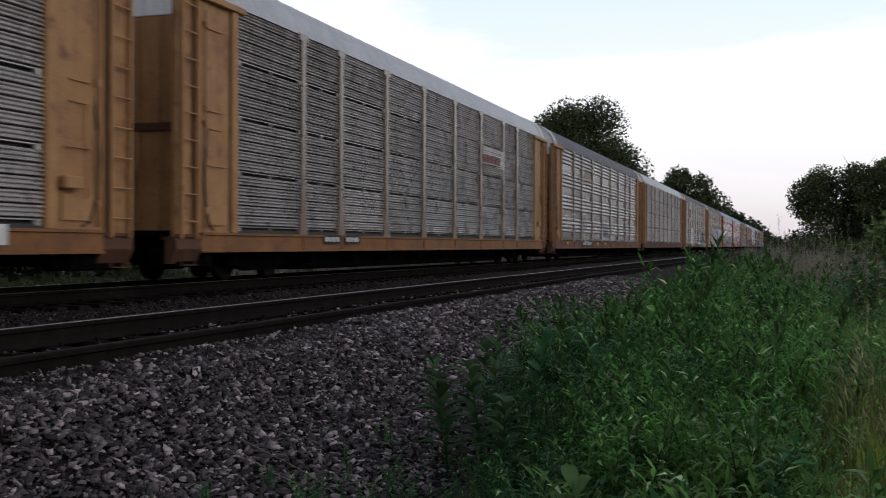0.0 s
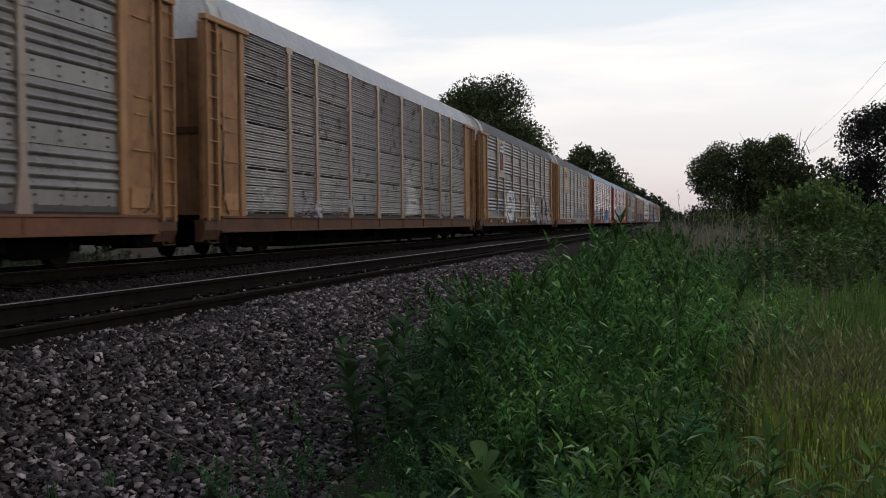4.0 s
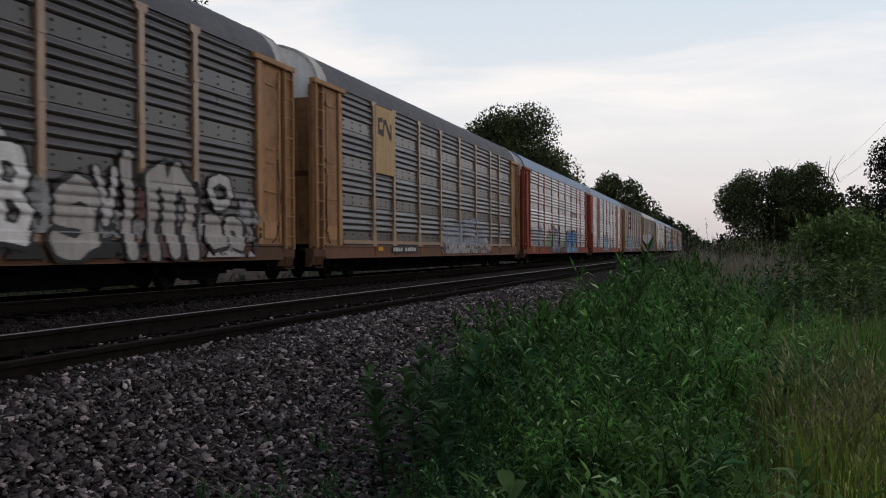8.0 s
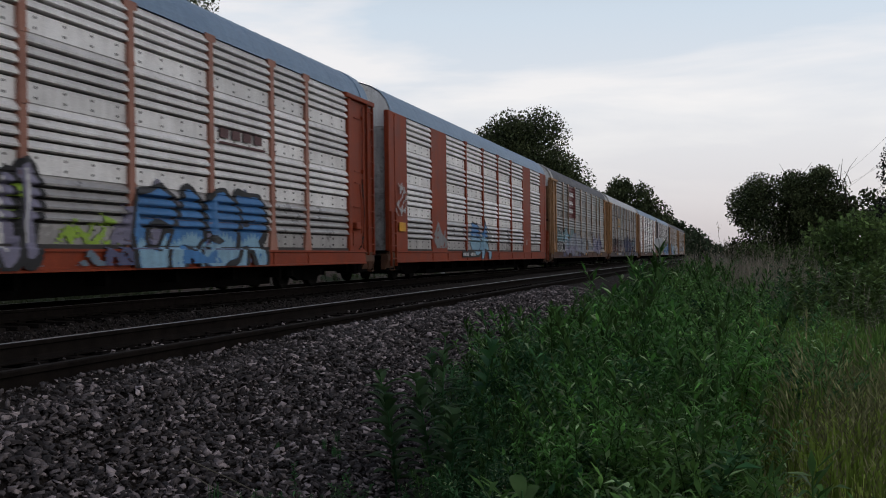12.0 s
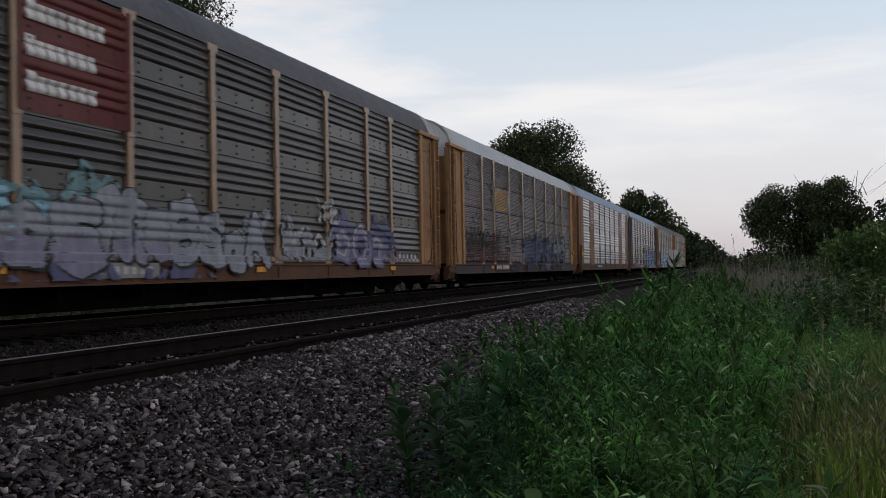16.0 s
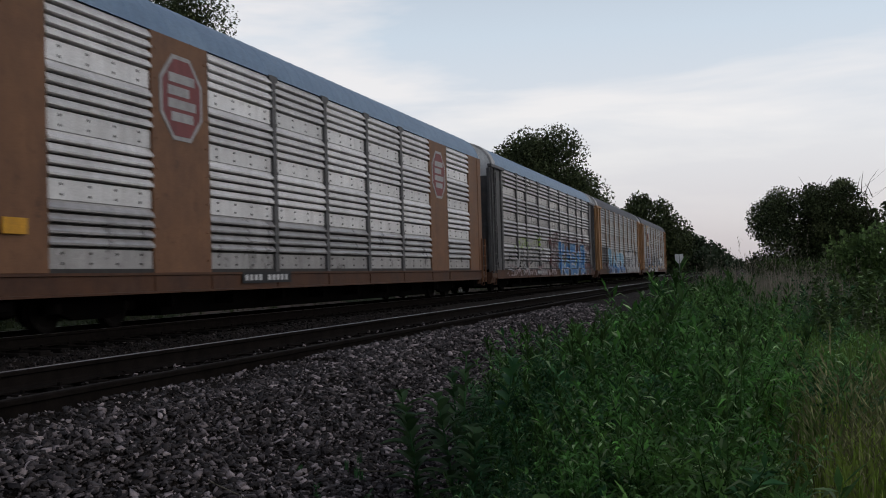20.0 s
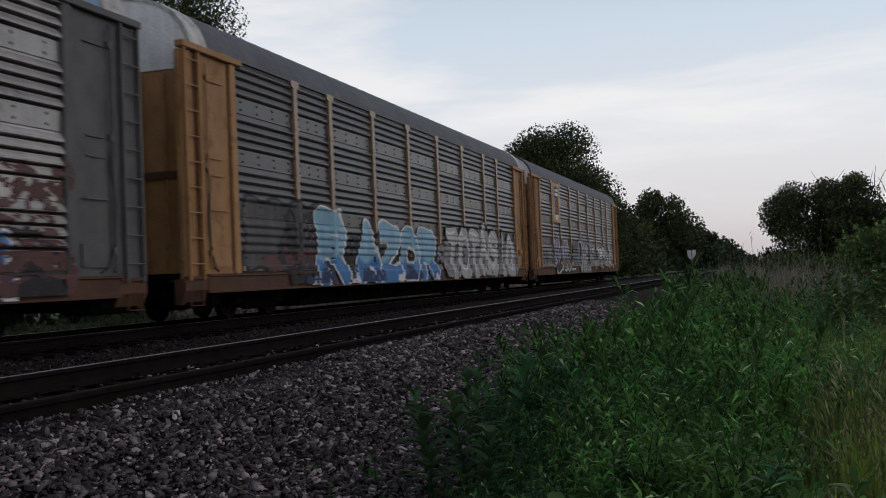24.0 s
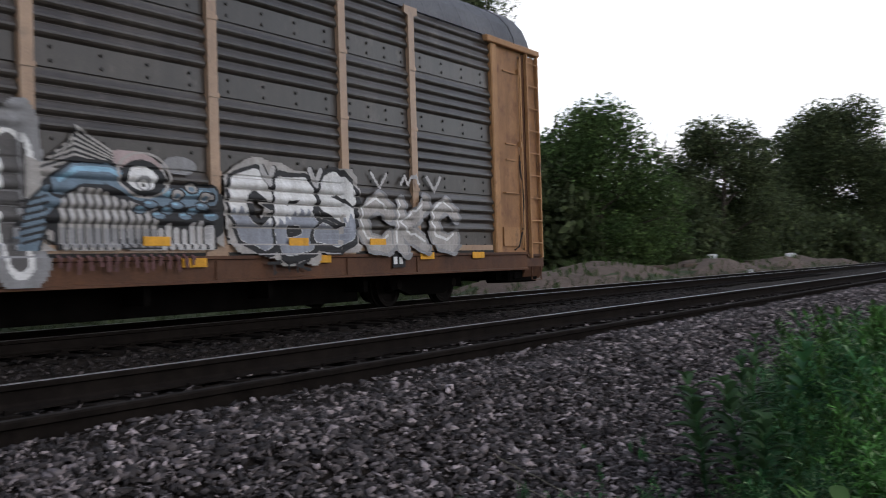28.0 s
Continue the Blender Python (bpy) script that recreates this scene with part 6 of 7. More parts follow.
reed = [grass_proto(80 + k, 1.0, 18, 0.25) for k in range(4)]


def rim(y):
    """Where the weeds give way to grass."""
    return 0.02 + 0.012 * y + 0.45 * noise.noise((y * 0.75, 6.0, 1.0))


# Left of this line darker leaves paint the shade on the bank's flank
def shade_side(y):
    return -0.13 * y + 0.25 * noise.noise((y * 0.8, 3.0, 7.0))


def zone(y):
    return 3.0 + 0.42 * y


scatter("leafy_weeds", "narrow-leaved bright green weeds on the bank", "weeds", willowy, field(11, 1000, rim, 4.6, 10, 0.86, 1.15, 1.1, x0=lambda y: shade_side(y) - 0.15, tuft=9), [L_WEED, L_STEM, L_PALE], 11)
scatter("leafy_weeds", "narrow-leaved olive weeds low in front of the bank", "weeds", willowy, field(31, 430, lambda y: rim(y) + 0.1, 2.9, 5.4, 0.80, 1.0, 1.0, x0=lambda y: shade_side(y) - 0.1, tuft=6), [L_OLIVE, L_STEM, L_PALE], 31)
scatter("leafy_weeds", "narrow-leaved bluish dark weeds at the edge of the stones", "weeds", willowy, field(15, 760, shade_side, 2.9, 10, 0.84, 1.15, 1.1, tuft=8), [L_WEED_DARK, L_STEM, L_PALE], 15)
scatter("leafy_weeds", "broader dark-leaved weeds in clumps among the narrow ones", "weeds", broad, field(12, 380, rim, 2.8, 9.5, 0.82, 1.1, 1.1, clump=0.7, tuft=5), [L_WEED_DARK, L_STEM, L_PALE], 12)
# Tall weeds take the brighter leaf copy of the bank's lit crest
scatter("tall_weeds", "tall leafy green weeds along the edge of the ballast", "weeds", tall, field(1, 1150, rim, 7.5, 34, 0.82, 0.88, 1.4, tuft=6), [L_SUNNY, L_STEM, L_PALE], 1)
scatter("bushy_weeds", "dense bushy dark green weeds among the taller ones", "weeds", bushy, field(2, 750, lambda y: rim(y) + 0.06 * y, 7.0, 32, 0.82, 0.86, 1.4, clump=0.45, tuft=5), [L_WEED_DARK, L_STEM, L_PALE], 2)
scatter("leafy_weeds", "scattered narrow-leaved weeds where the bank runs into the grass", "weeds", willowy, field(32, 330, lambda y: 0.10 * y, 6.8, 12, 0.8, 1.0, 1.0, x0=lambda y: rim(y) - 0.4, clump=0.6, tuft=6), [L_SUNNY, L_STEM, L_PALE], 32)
scatter("dry_grass", "yellow-green seeding grass with straw-coloured heads", "grass", lawn, field(3, 1900, zone, 2.8, 7.2, 0.72, 0.95, 1.0, x0=lambda y: rim(y) + 0.05), [L_GRASS, L_STRAW], 3)
scatter("grass", "soft dark green tall grass beyond the weeds", "grass", soft, field(13, 1500, zone, 6.6, 16, 0.72, 0.95, 1.15, x0=lambda y: rim(y) - 0.1), [L_MEADOW, L_GRASS], 13)
scatter("dry_grass", "tan and pinkish seeding grass on the crest of the meadow", "grass", reed, field(33, 130, lambda y: 0.6 + 0.22 * y, 10, 17, 0.7, 0.85, 1.0, x0=lambda y: 0.3 + 0.05 * y, clump=0.5), [L_MEADOW, L_MAUVE], 33)
scatter("grass", "soft green grass running back to the shrubs", "grass", turf, field(16, 1500, zone, 15, 44, 0.95, 1.2, 1.2, x0=rim), [L_MEADOW, L_SOFT], 16)
scatter("leafy_weeds", "patch of broad-leaved dark weeds with pale undersides", "weeds", mallow, field(17, 520, lambda y: 3.0 + 0.25 * y, 15, 30, 0.85, 1.0, 1.1, x0=lambda y: 0.035 * y + 0.3, clump=0.2), [L_SHRUB, L_STEM, L_PALE], 17)
scatter("grass", "green grass growing between the weeds", "grass", lawn, field(4, 800, rim, 2.6, 26, 0.6, 0.9, inset=0.1), [L_WEED, L_STRAW], 4)
scatter("dry_stalks", "thin dry brown stalks among the weeds", "grass", reed, field(18, 70, rim, 3.0, 8, 0.55, 0.7, 1.1, inset=0.4), [L_DRY, L_DRY], 18)
scatter("dry_grass", "tuft of lime-yellow seeding grass between the weeds and the meadow", "grass", lawn, field(34, 520, lambda y: 0.9 + 0.16 * (y - 5.0) + 0.5, 5.4, 7.9, 0.95, 1.1, 1.0, x0=lambda y: 0.32 + 0.04 * (y - 5.0), clump=0.9), [L_LIME, L_STRAW], 34)
shoots = [(x, y, ballast_z(x, y) - 0.02, q) for x, y, q in ((random.Random(k + 31).uniform(-2.35, -1.7), random.Random(k + 331).uniform(4.65, 5.6), random.Random(k + 631).uniform(0.24, 0.46)) for k in range(34))]
scatter("low_weeds", "low dark leafy shoots coming up through the edge of the stones", "weeds", broad, shoots, [L_WEED_DARK, L_STEM, L_PALE], 35)
scatter("bushy_weeds", "patches of leafy weeds standing in the grass", "weeds", bushy, field(14, 400, lambda y: 2.0 + 0.30 * y, 20, 44, 0.8, 1.0, 1.2, x0=lambda y: 0.03 * y, clump=0.16), [L_WEED_DARK, L_STEM, L_PALE], 14)
scatter("dry_grass", "tall mauve-brown seeding grass further down the line", "grass", reed, field(5, 1500, lambda y: 0.9 + 0.05 * y, 24, 90, 1.0, 1.15, 1.3, inset=1.0), [L_MAUVE, L_MAUVE], 5)
scatter("dry_grass", "a few tall feathery grass stalks against the sky", "grass", reed, field(19, 60, lambda y: 1.6, 27, 42, 1.45, 1.65, 1.0, x0=-0.6), [L_MAUVE, L_MAUVE], 19)
scatter("tall_weeds", "tall weeds thinning out along the line", "weeds", wisp + tall[:2], field(6, 700, lambda y: 1.5 + 0.10 * y, 22, 80, 0.8, 0.9, 1.2, inset=0.1), [L_WEED_DARK, L_STEM, L_PALE], 6)
scatter("wispy_weeds", "thin feathery weed stalks above the mass", "weeds", wisp, field(7, 260, rim, 5, 28, 0.80, 1.02), [L_WEED, L_STEM, L_PALE], 7)
far_grass = [(x, y, ground_z(x, y), s) for x, y, s in ((random.Random(k).uniform(-24, -14.6), 2 + 88 * random.Random(k + 9000).random() ** 1.3, random.Random(k + 400).uniform(0.6, 0.95)) for k in range(1100))]
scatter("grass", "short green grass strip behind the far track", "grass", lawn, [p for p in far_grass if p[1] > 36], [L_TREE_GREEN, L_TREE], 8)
# Dark tree-leaf colour paints shade on the strip seen below the cars
scatter("grass", "low grass behind the far track, coloured dark for the shade under the train", "grass", lawn, [p for p in far_grass if p[1] <= 36], [L_TREE, L_TREE], 24)
near_verge = [(x, y, ground_z(x, y) + 0.25, q) for x, y, q in ((random.Random(k).uniform(-15.6, -14.4), 24 + 50 * random.Random(k + 6100).random(), random.Random(k + 610).uniform(0.5, 0.8)) for k in range(420))]
scatter("grass", "green grass along the foot of the far ballast", "grass", turf, near_verge, [L_MEADOW, L_SOFT], 25)
verge = [(x, y, ground_z(x, y), s) for x, y, s in ((random.Random(k).uniform(-18.5, -14.9), -2 + 100 * random.Random(k + 7000).random() ** 1.2, random.Random(k + 300).uniform(0.7, 1.0)) for k in range(420))]
# Weeds in the same dark leaf colour, deepening the shaded strip below the cars
scatter("bushy_weeds", "low dark weeds along the foot of the far ballast", "weeds", bushy, verge, [L_TREE, L_TREE, L_TREE], 21)
sprouts = [(x, y, ballast_z(x, y), s) for x, y, s in ((random.Random(k).uniform(-2.9, -1.7), random.Random(k + 70).uniform(2.5, 7.5), random.Random(k + 140).uniform(0.14, 0.32)) for k in range(20))]
scatter("grass", "small tufts of grass sprouting from the stones", "grass", lawn, sprouts, [L_WEED_DARK, L_DRY], 9)
withered = [(x, y, soil_z(x, y), s) for x, y, s in ((random.Random(k + 5).uniform(-1.75, -1.15), random.Random(k + 75).uniform(3.6, 4.7), random.Random(k + 145).uniform(0.18, 0.34)) for k in range(34))]
scatter("dry_grass", "withered pale grass lying at the edge of the stones", "grass", lawn, withered, [L_STRAW, L_DRY], 22)
near_turf = [(x, y, soil_z(x, y), s) for x, y, s in ((random.Random(k).uniform(-1.7, 7.0), random.Random(k + 5100).uniform(-8.0, 3.2), random.Random(k + 900).uniform(0.3, 0.55)) for k in range(1100)) if x * x + y * y > 0.9]
scatter("grass", "short trodden grass beside the line", "grass", turf, near_turf, [L_SOFT, L_GRASS], 23)


def broad_plant(name, label, x, y, height, leaves, leaf_len, leaf_w, seed, material, lean=(0, 0), z=None, upright=1.0):
    """A single upright plant with broad leaves in pairs."""
    rng = random.Random(seed)
    thing = tagged(new(name), label, "plant")
    thing.location = (x, y, soil_z(x, y) - 0.01 if z is None else z)
    top = Vector((lean[0], lean[1], height))
    child("stem", Shape().tube([(0, 0, 0), tuple(top * 0.5 + Vector((0.01, 0.0, 0))), tuple(top)], [0.009, 0.007, 0.003], 5).mesh("stem", L_WEED_DARK), thing)
    for k in range(leaves):
        t = 0.15 + 0.85 * (k + 0.5 + rng.uniform(-0.4, 0.4)) / leaves
        a = k * math.pi * 0.5 + (k // 2) * 0.8 + rng.uniform(-0.3, 0.3)
        up = 0.3 + 0.9 * t
        ln = leaf_len * (1.1 - 0.5 * abs(t - 0.5)) * (0.6 if t > 0.9 else 1) * rng.uniform(0.85, 1.1)
        up *= rng.uniform(0.6, 1.3) * upright
        d, s = Vector((math.cos(a), math.sin(a), up)).normalized(), Vector((-math.sin(a), math.cos(a), 0))
        rows, v, f = 6, [], []
        for i in range(rows + 1):
            u = i / rows
            c = d * ln * u + Vector((0, 0, -0.35 * ln * u * u))
            w = leaf_w * 0.5 * math.sin(math.pi * min(u * 0.93 + 0.07, 1)) ** 0.75
            v += [c - s * w + Vector((0, 0, w * 0.35)), c, c + s * w + Vector((0, 0, w * 0.35))]
        for i in range(rows):
            f += [(i * 3, i * 3 + 1, i * 3 + 4, i * 3 + 3), (i * 3 + 1, i * 3 + 2, i * 3 + 5, i * 3 + 4)]
        child("leaf", mesh_of("leaf", v, f, material, True), thing, Matrix.Translation(top * t))
    return thing


for x0, y0, x1, y1, bow in ((-2.95, 5.35, -2.30, 5.20, 0.05), (-2.85, 5.20, -2.32, 5.12, -0.04), (-2.55, 6.6, -2.20, 6.9, 0.04)):
    path = [(x0 + (x1 - x0) * k / 5, y0 + (y1 - y0) * k / 5 + bow * math.sin(k * 0.63), 0.0) for k in range(6)]
    path = [(x, y, ballast_z(x, y) + 0.035) for x, y, _ in path]
    tagged(new("fallen_stalk", Shape().tube(path, [0.004, 0.004, 0.0035, 0.003, 0.003, 0.002], 5).mesh("fallen_stalk", L_MAUVE)), "thin pale dry stalk lying across the stones", "stalk", group="fallen stalks")
broad_plant("milkweed", "young milkweed with broad pale green leaves", -0.64, 3.25, 0.74, 12, 0.24, 0.062, 3, L_MILK, upright=1.9)
broad_plant("milkweed", "young milkweed with broad pale green leaves", -0.98, 3.75, 0.50, 8, 0.14, 0.06, 9, L_MILK)
broad_plant("tall_weed", "leafy dark green weed standing at the edge of the stones", -1.80, 6.35, 0.95, 26, 0.19, 0.060, 5, L_DUSKY, (0.08, 0.00))
broad_plant("tall_weed", "leafy dark green weed standing at the edge of the stones", -1.98, 6.15, 0.66, 26, 0.21, 0.080, 6, L_DUSKY, (-0.08, 0.02))
broad_plant("tall_weed", "leafy dark green weed standing at the edge of the stones", -1.72, 6.05, 0.74, 26, 0.21, 0.080, 7, L_DUSKY, (-0.10, -0.02))
broad_plant("tall_weed", "leafy dark green weed leaning over the stones", -2.05, 6.45, 0.74, 20, 0.22, 0.075, 8, L_DUSKY, (-0.16, 0.05))
broad_plant("tall_weed", "leafy dark green weed leaning over the stones", -1.62, 6.55, 0.88, 22, 0.22, 0.070, 9, L_WEED_DARK, (0.14, 0.05))
broad_plant("tall_weed", "leafy dark green weed standing at the edge of the stones", -1.55, 5.75, 0.58, 22, 0.21, 0.080, 10, L_DUSKY, (0.05, -0.08))
broad_plant("tall_weed", "leafy dark green weed standing at the edge of the stones", -1.86, 6.60, 0.82, 24, 0.20, 0.070, 11, L_DUSKY, (-0.03, 0.02))
broad_plant("tall_weed", "leafy dark green weed leaning over the stones", -1.64, 5.95, 0.50, 22, 0.20, 0.075, 12, L_WEED_DARK, (0.08, -0.03))
broad_plant("low_weed", "low spreading weed among the stones", -1.55, 4.35, 0.22, 10, 0.14, 0.06, 8, L_WEED, (0.02, 0.0))
broad_plant("low_weed", "low spreading weed among the stones", -1.35, 4.45, 0.26, 10, 0.15, 0.05, 11, L_WEED, (0.02, 0.0))


# ---- trees ----
def tree(name, label, x, y, height, width, seed, leaf, count, size, trunk=True, low=0.12, shape=1.0, bare=0, lobes=26, z=None, group=""):
    """A tapered trunk that forks into limbs, and a crown of small leaf sprays in uneven lobes."""
    rng = np.random.default_rng(seed)
    thing = tagged(new(name), label, "tree" if "shrub" not in name else "shrub", group)
    thing.location = (x, y, ground_z(x, y) - 0.1 if z is None else z)
    s = Shape()
    r0 = 0.018 * height + 0.05
    tops = []
    if trunk:
        bend = rng.uniform(-0.04, 0.04, 2) * height
        s.tube([(0, 0, 0), (bend[0] * 0.4, bend[1] * 0.4, height * 0.3), (bend[0], bend[1], height * 0.62), (bend[0] * 1.2, bend[1] * 1.2, height * 0.9)], [r0, r0 * 0.75, r0 * 0.45, r0 * 0.1], 8)
        for k in range(9):
            t, a = 0.22 + 0.6 * k / 9, k * 2.4 + rng.uniform(-0.4, 0.4)
            b = Vector((bend[0] * t, bend[1] * t, height * t))
            ln = width * 0.42 * (1.1 - 0.5 * t)
            e = b + Vector((math.cos(a) * ln, math.sin(a) * ln, height * 0.16))
            s.tube([b, b.lerp(e, 0.5) + Vector((0, 0, 0.03 * height)), e], [r0 * 0.4, r0 * 0.25, r0 * 0.08], 5)
            tops.append(e)
    for k in range(bare):
        a, ln = rng.uniform(0, 6.28), rng.uniform(0.12, 0.26) * height
        b = Vector((rng.uniform(-0.3, 0.5) * width, rng.uniform(-0.3, 0.3) * width, height * rng.uniform(0.6, 0.85)))
        s.tube([b, b + Vector((math.cos(a) * ln * 0.25, math.sin(a) * ln * 0.25, ln * 0.6)), b + Vector((math.cos(a) * ln * 0.55, math.sin(a) * ln * 0.5, ln))], [0.05, 0.03, 0.012], 4)
    if not trunk:
        for k in range(6):                      # a clump of thin stems
            a, r = k * 1.05 + rng.uniform(-0.3, 0.3), width * rng.uniform(0.05, 0.16)
            s.tube([(r * 0.4 * math.cos(a), r * 0.4 * math.sin(a), 0), (r * math.cos(a), r * math.sin(a), height * 0.4), (r * 1.7 * math.cos(a), r * 1.7 * math.sin(a), height * 0.75)], [0.012 * height, 0.008 * height, 0.002 * height], 5)
    if s.v:
        child("trunk" if trunk else "stems", s.mesh("trunk" if trunk else "stems", M_BARK), thing)
    # lobes
    cen, rad = [], []
    lobes = int(lobes * 1.5)
    for k in range(lobes):
        t = rng.uniform(0, 1)
        zc = height * (low + (0.92 - low) * t)
        prof = math.sin(math.pi * min(max(0.18 + 0.72 * t ** shape, 0), 1)) ** 0.7
        a, r = rng.uniform(0, 6.28), width * 0.5 * prof * rng.uniform(0.25, 0.85) ** 0.6
        cen.append((r * math.cos(a), r * math.sin(a), zc))
        rad.append(width * rng.uniform(0.115, 0.215))
    cen, rad = np.array(cen), np.array(rad)
    count, size = (int(count * 2.6), size * 0.67) if count > 5000 else (int(count * 1.3), size * 0.95)
    which = rng.choice(lobes, count, p=rad ** 2 / (rad ** 2).sum())
    d = rng.normal(size=(count, 3))
    d /= np.linalg.norm(d, axis=1)[:, None]
    rr = rng.uniform(0, 1, count) ** 0.42
    p = cen[which] + d * (rad[which] * rr)[:, None] * np.array([1, 1, 0.85])
    p += rng.normal(size=(count, 3)) * size * 0.35
    u = rng.normal(size=(count, 3))
    u /= np.linalg.norm(u, axis=1)[:, None]
    w = np.cross(u, rng.normal(size=(count, 3)))
    w /= np.linalg.norm(w, axis=1)[:, None]
    sz = size * 1.12 * rng.uniform(0.5, 1.25, count)[:, None]
    q = np.stack([p - u * sz * 0.6, p + w * sz * 0.38, p + u * sz * 0.6 - np.array([0, 0, 0.15]) * sz, p - w * sz * 0.38], 1)
    q[:, :, 2] = np.maximum(q[:, :, 2], 0.02)
    me = fast_mesh("crown", q.reshape(-1, 3), np.arange(count * 4).reshape(-1, 4), leaf)
    child("crown", me, thing, None, "uneven crown of small leaves")
    return thing


def at(az, d):
    """A place d metres off, az degrees to the left of the line."""
    return -d * math.sin(radians(az)), d * math.cos(radians(az))


tree("tree", "tall dark broadleaf tree with a rounded uneven crown", *at(11.0, 140), 20.7, 19.2, 11, L_TREE, 34000, 0.44, low=0.08, shape=0.8, lobes=50)
tree("tree", "dark broadleaf tree beside the tallest one", *at(12.6, 150), 17.0, 9.0, 12, L_TREE, 8000, 0.45, low=0.1)
tree("tree", "lower dark tree beside the tallest one", *at(8.0, 152), 12.5, 8.0, 18, L_TREE, 8000, 0.45, low=0.04)
tree("tree", "broadleaf tree with a thin see-through crown", *at(16.7, 97), 13.6, 11.5, 13, L_TREE, 14000, 0.34, low=0.08, lobes=40)
tree("tree", "green broadleaf tree with a bare twiggy top", *at(23.0, 66), 10.9, 10.0, 14, L_TREE_GREEN, 20000, 0.25, low=0.04, bare=7, lobes=46)
tree("tree", "tall dark broadleaf tree close behind the train", *at(32.5, 47), 18.0, 9.0, 15, L_TREE, 34000, 0.15, low=0.25)
tree("tree", "dark tree whose top shows above the train", *at(14.7, 125), 15.6, 3.5, 16, L_TREE, 1800, 0.5, low=0.2)
tree("tree", "broadleaf tree further along the line", *at(5.2, 245), 18.5, 17.0, 17, L_TREE, 6500, 0.85, low=0.06, lobes=36)
tree("tree", "broadleaf tree further along the line", *at(6.6, 235), 12.5, 13.0, 19, L_TREE, 4500, 0.85, low=0.04)
tree("tree", "broadleaf tree further along the line", *at(3.4, 290), 11.5, 13.0, 21, L_TREE_FAR, 3500, 0.95, low=0.04)
# From 33 degrees on: unseen shrubs added to block sky light behind the train
for k, (az, d, h, w) in enumerate(((9.4, 190, 9, 16), (7.2, 190, 8, 14), (12.5, 120, 6, 10), (15.5, 105, 6, 11), (19.5, 84, 6, 9), (21.0, 74, 4.5, 8), (25.5, 64, 6, 8), (29.0, 60, 7, 9), (18.0, 100, 7, 10), (13.8, 135, 9, 10), (11.0, 120, 5.5, 10), (33, 58, 8, 10), (38, 52, 8, 11), (45, 44, 8, 12), (55, 38, 8, 12), (68, 33, 8, 12), (85, 31, 8, 13), (100, 32, 8, 13))):
    tree("shrub", "dense dark undergrowth below the trees", *at(az, d), h, w, 30 + k, L_TREE, 2300, 0.55, trunk=False, low=0.02, shape=0.7)
for k, (az, d, h, w) in enumerate(((2.7, 420, 10, 22), (2.1, 520, 9.5, 24), (1.5, 640, 8.5, 20), (1.0, 800, 7, 20), (3.4, 380, 12, 22), (-0.6, 1100, 6, 50), (-2.4, 800, 6, 60))):
    tree("tree", "far grey-green trees where the line runs out of sight", *at(az, d), h, w, 60 + k, L_TREE_FAR, 1700, 1.6, trunk=False, low=0.02, shape=0.6)
for k, (az, d, h, w) in enumerate(((22.3, 72, 7.5, 8), (16.6, 102, 10, 10), (19.6, 86, 7.5, 10), (26.2, 64, 8, 8), (24.5, 74, 7, 9), (14.2, 112, 8, 10))):
    tree("shrub", "dense dark undergrowth filling the gaps below the trees", *at(az, d), h, w, 130 + k, L_TREE, 4200, 0.32, trunk=False, low=0.02, shape=0.7)
# beyond the weeds
tree("tree", "rounded dark green tree leaning over the weeds", *at(-2.2, 98), 8.3, 9.0, 71, L_TREE, 11000, 0.28, low=0.05, bare=0, lobes=34)
tree("tree", "dark green tree with dead bare branches", *at(-3.9, 97), 8.9, 7.0, 72, L_TREE, 9500, 0.28, low=0.05, bare=16, lobes=34)
tree("tree", "dark tree in the group beside the line", *at(-6.0, 100), 6.6, 6.0, 73, L_TREE, 3000, 0.36, low=0.04, bare=9)
tree("tree", "plum-dark leaved tree beside the line", *at(-9.7, 62), 7.7, 6.4, 74, L_PLUM, 13000, 0.19, low=0.05, shape=1.0, bare=6, lobes=44)
tree("tree", "plum-dark leaved tree beside the line", *at(-13.0, 60), 8.2, 6.5, 75, L_PLUM, 4000, 0.28, low=0.08)
tree("tree", "low dark tree between the taller ones", *at(-7.3, 82), 4.6, 4.5, 76, L_TREE, 2400, 0.3, trunk=False, low=0.03)
tree("shrub", "dense green shrub rising out of the weeds", *at(-6.1, 45), 2.75, 4.8, 77, L_SHRUB, 4200, 0.17, trunk=False, low=0.04, shape=0.7, lobes=34)
tree("shrub", "dense green shrub rising out of the weeds", *at(-9.6, 42), 1.9, 4.0, 78, L_SHRUB, 3000, 0.17, trunk=False, low=0.04, shape=0.7)
tree("shrub", "low dark shrub behind the weeds", *at(-12.5, 44), 3.2, 5.0, 79, L_TREE, 2800, 0.2, trunk=False, low=0.04, shape=0.7)
for k, (az, d, h, w) in enumerate(((-1.2, 88, 2.0, 4.0), (-3.0, 85, 1.7, 5.0), (-5.0, 80, 2.0, 5.0), (-8.6, 70, 2.8, 6.0), (-16, 50, 5, 8))):
    tree("shrub", "low yellow-green shrub at the foot of the trees", *at(az, d), h, w, 84 + k, L_TREE_GREEN, 1500, 0.28, trunk=False, low=0.03, shape=0.7)


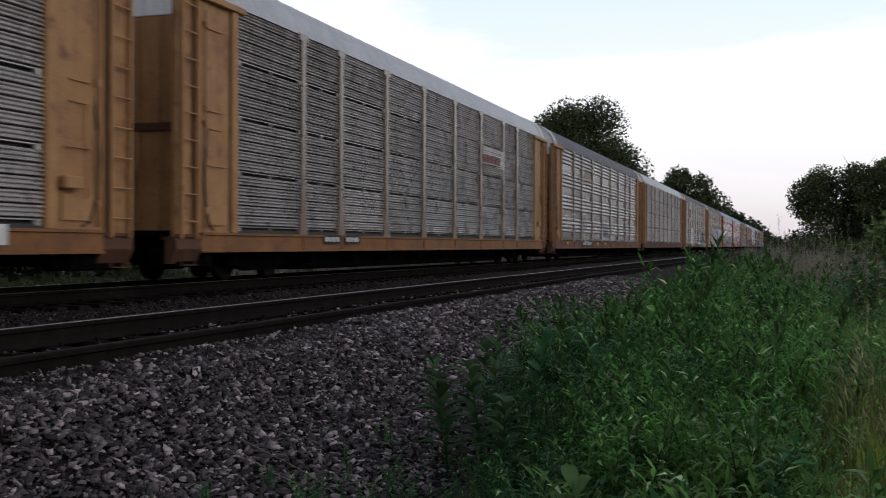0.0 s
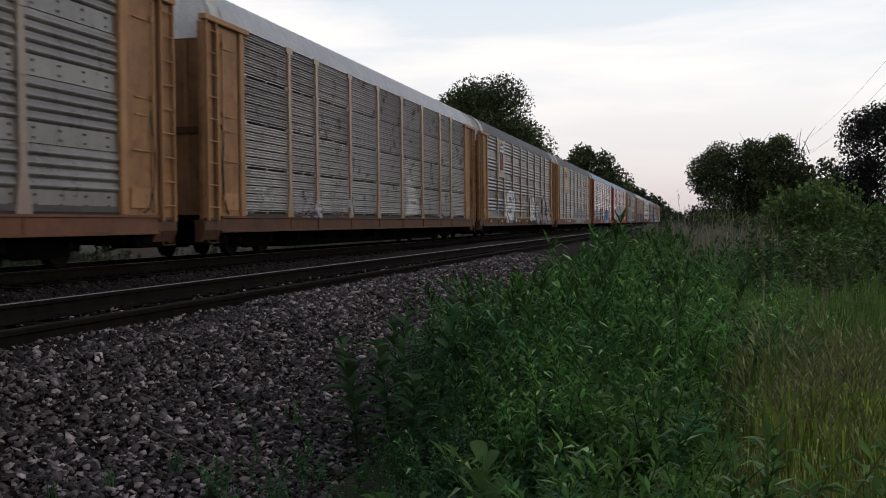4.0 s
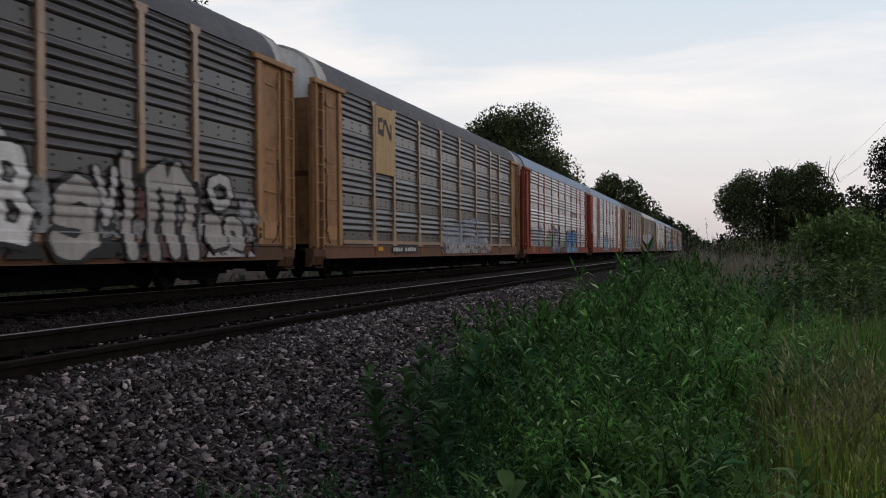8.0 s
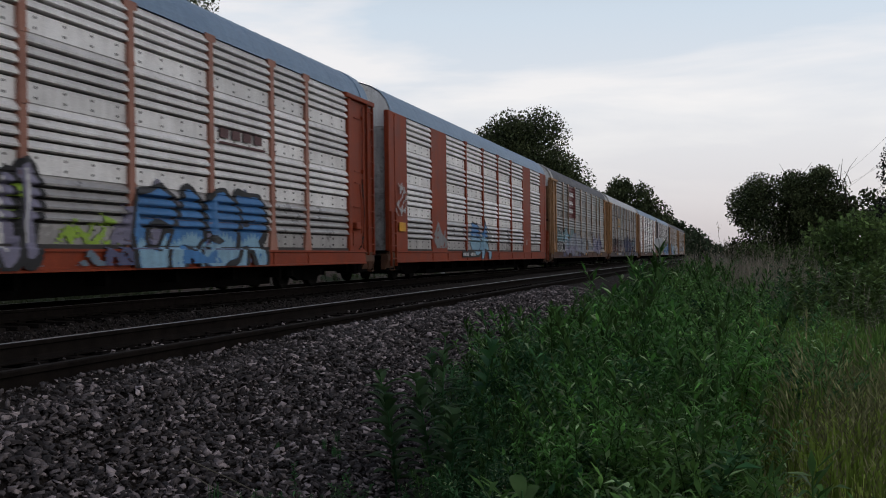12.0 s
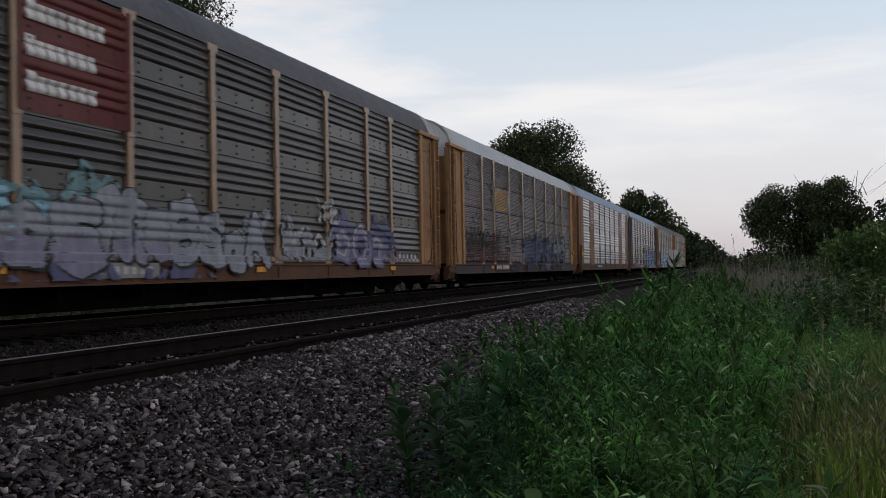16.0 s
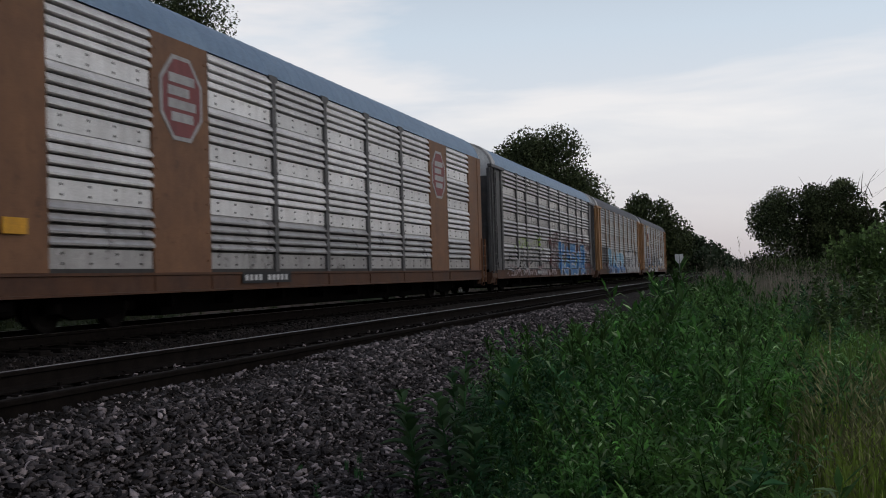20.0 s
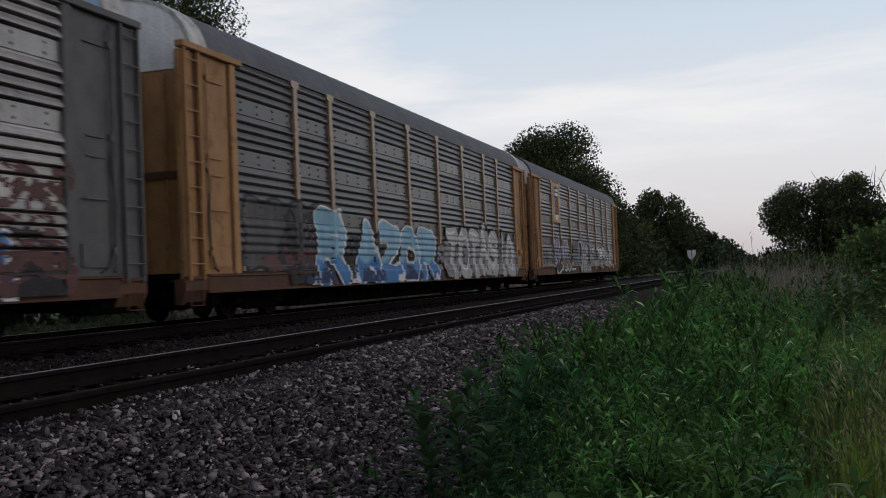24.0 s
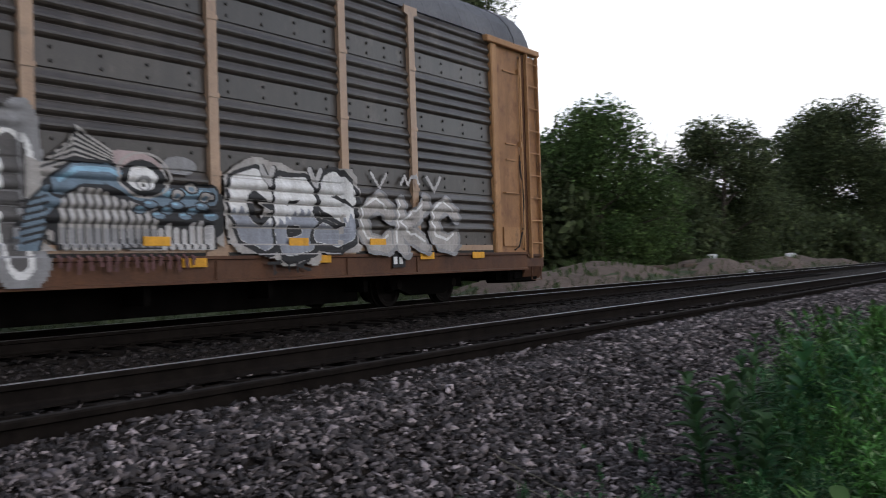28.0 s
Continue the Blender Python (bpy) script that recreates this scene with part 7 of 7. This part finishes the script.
# ---- the marker beside the line, and litter on the bank ----
def marker_sign(x, y):
    thing = tagged(new("marker_sign"), "two small white marker boards on a leaning steel post", "sign")
    thing.matrix_basis = pose(x, y, ground_z(x, y) - 0.05, 0, -2.5, 0)
    h = 2.42
    child("post", Shape().box(-0.04, 0.04, -0.02, 0.02, 0, h, 0.006).mesh("post", M_POST), thing)
    for s in (-1, 1):
        child("board", Shape().box(s * 0.105 - 0.088, s * 0.105 + 0.088, -0.045, -0.02, h - 0.42, h + 0.02, 0.006).mesh("board", M_WHITE), thing, None, "plain white board")
    return thing


marker_sign(*at(3.62, 52))


def pylon(x, y, h):
    """A tapered steel transmission pole with three pairs of crossarms, and its wires running on along the line."""
    thing = tagged(new("transmission_pole"), "tall grey steel transmission pole with three crossarms", "pylon")
    thing.location = (x, y, -0.5)
    child("pole", Shape().tube([(0, 0, 0), (0, 0, h * 0.5), (0, 0, h)], [0.42, 0.30, 0.16], 10).mesh("pole", M_POST), thing)
    ends = []
    for k, (z, reach) in enumerate(((h - 2.0, 2.5), (h - 6.0, 3.2), (h - 10.0, 2.5))):
        arm = Shape()
        for s in (-1, 1):
            arm.tube([(0, 0, z + 0.9), (s * reach, 0, z)], [0.07, 0.05], 5).tube([(0, 0, z), (s * reach, 0, z)], [0.08, 0.06], 5)
            ends.append((s * reach, z - 1.9))
        child("crossarm", arm.mesh("crossarm", M_POST), thing)
        for s in (-1, 1):
            child("insulator", Shape().tube([(s * reach, 0, z), (s * reach, 0, z - 1.9)], [0.07, 0.07], 6).mesh("insulator", M_UNDER), thing)
    for dx, z in ends:
        pts = [(x + dx - 9 * t, y + 230 * t, z - 0.5 - 26 * t * (1 - t) - 3 * t) for t in np.linspace(0, 1, 15)]
        tagged(new("power_wire", Shape().tube(pts, [0.018] * 15, 4).mesh("power_wire", M_UNDER)), "thin sagging power line wire", "wire", group="power wires")


pylon(*at(-11.75, 150), 30.0)


def block(name, label, category, x, y, dims, turn, material):
    """A weathered lump or crate lying on the ground."""
    a, b, c = dims
    ob = tagged(new(name, Shape().box(-a / 2, a / 2, -b / 2, b / 2, 0, c, min(dims) * 0.18).mesh(name, material)), label, category)
    ob.matrix_basis = pose(x, y, ground_z(x, y) - 0.05, 0, 0, turn)
    return ob


block("utility_box", "small pale box standing on the earth bank", "box", *at(13.3, 92), (0.8, 0.6, 0.55), 10, M_WHITE)
block("utility_box", "small pale box standing on the earth bank", "box", *at(17.2, 72), (0.6, 0.5, 0.5), 30, M_WHITE)
for k in range(14):
    az, d = 12 + 14 * random.Random(k).random(), 48 + 34 * random.Random(k + 50).random()
    block("rubble", "broken pale concrete lump on the earth bank", "rubble", *at(az, d), (0.5 + 0.5 * random.Random(k + 9).random(), 0.35, 0.25), k * 37, M_DIRT if k % 3 else M_WHITE)
bank = sheet("earth_bank", list(np.arange(-25.0, -17.0, 0.5)), list(np.arange(33.0, 122.0, 1.2)), lambda x, y: ground_z(x, y) - 0.06 + 0.10 * smooth(-17.4, -18.6, x) * smooth(-25, -23.8, x) * smooth(34, 38, y) * smooth(121, 112, y) + 0.10 * noise.noise((x, y * 0.7, 1)), M_DIRT)
tagged(new("earth_bank", bank), "low bank of bare brown earth behind the far track", "earth bank", kind="structure")


# ---- what moves ----
RUN = [  # seconds, where the first coupling (behind the leading car) stands along the line
    (0, 14.19), (1, 1.50), (2, -11.23), (3, -24.15), (3.5, -30.61), (5.5, -56.44), (6.5, -69.20), (7.5, -82.05),
    (8.5, -95.06), (9.5, -107.89), (10.5, -120.52), (11.5, -133.21), (12.5, -145.93), (13.5, -158.71), (15.5, -184.16), (16.5, -196.56),
    (17.5, -209.04), (18.5, -221.76), (19.5, -234.68), (20.5, -247.33), (21.5, -260.00), (23.5, -285.31), (24.5, -298.03), (25.5, -310.85),
    (26, -317.28), (26.5, -323.89), (27, -330.36), (27.5, -336.80), (28, -342.97),
]


def motions():
    for k, car in enumerate(cars):
        walk(car, [(t, pose(FAR, s + (k - 1) * PITCH, 0)) for t, s in RUN])
    # the last car's wheels turn as it rolls
    ts, ss = [t for t, _ in RUN], [s for _, s in RUN]
    rows = [(f / FPS, pose(0, 0, 0.365, math.degrees(float(np.interp(f / FPS, ts, ss)) / 0.36))) for f in range(0, 28 * FPS + 1)]
    for w in wheelsets[-1]:
        d = w.location.y
        walk(w, [(t, Matrix.Translation((0, d, 0)) @ m) for t, m in rows])


motions()
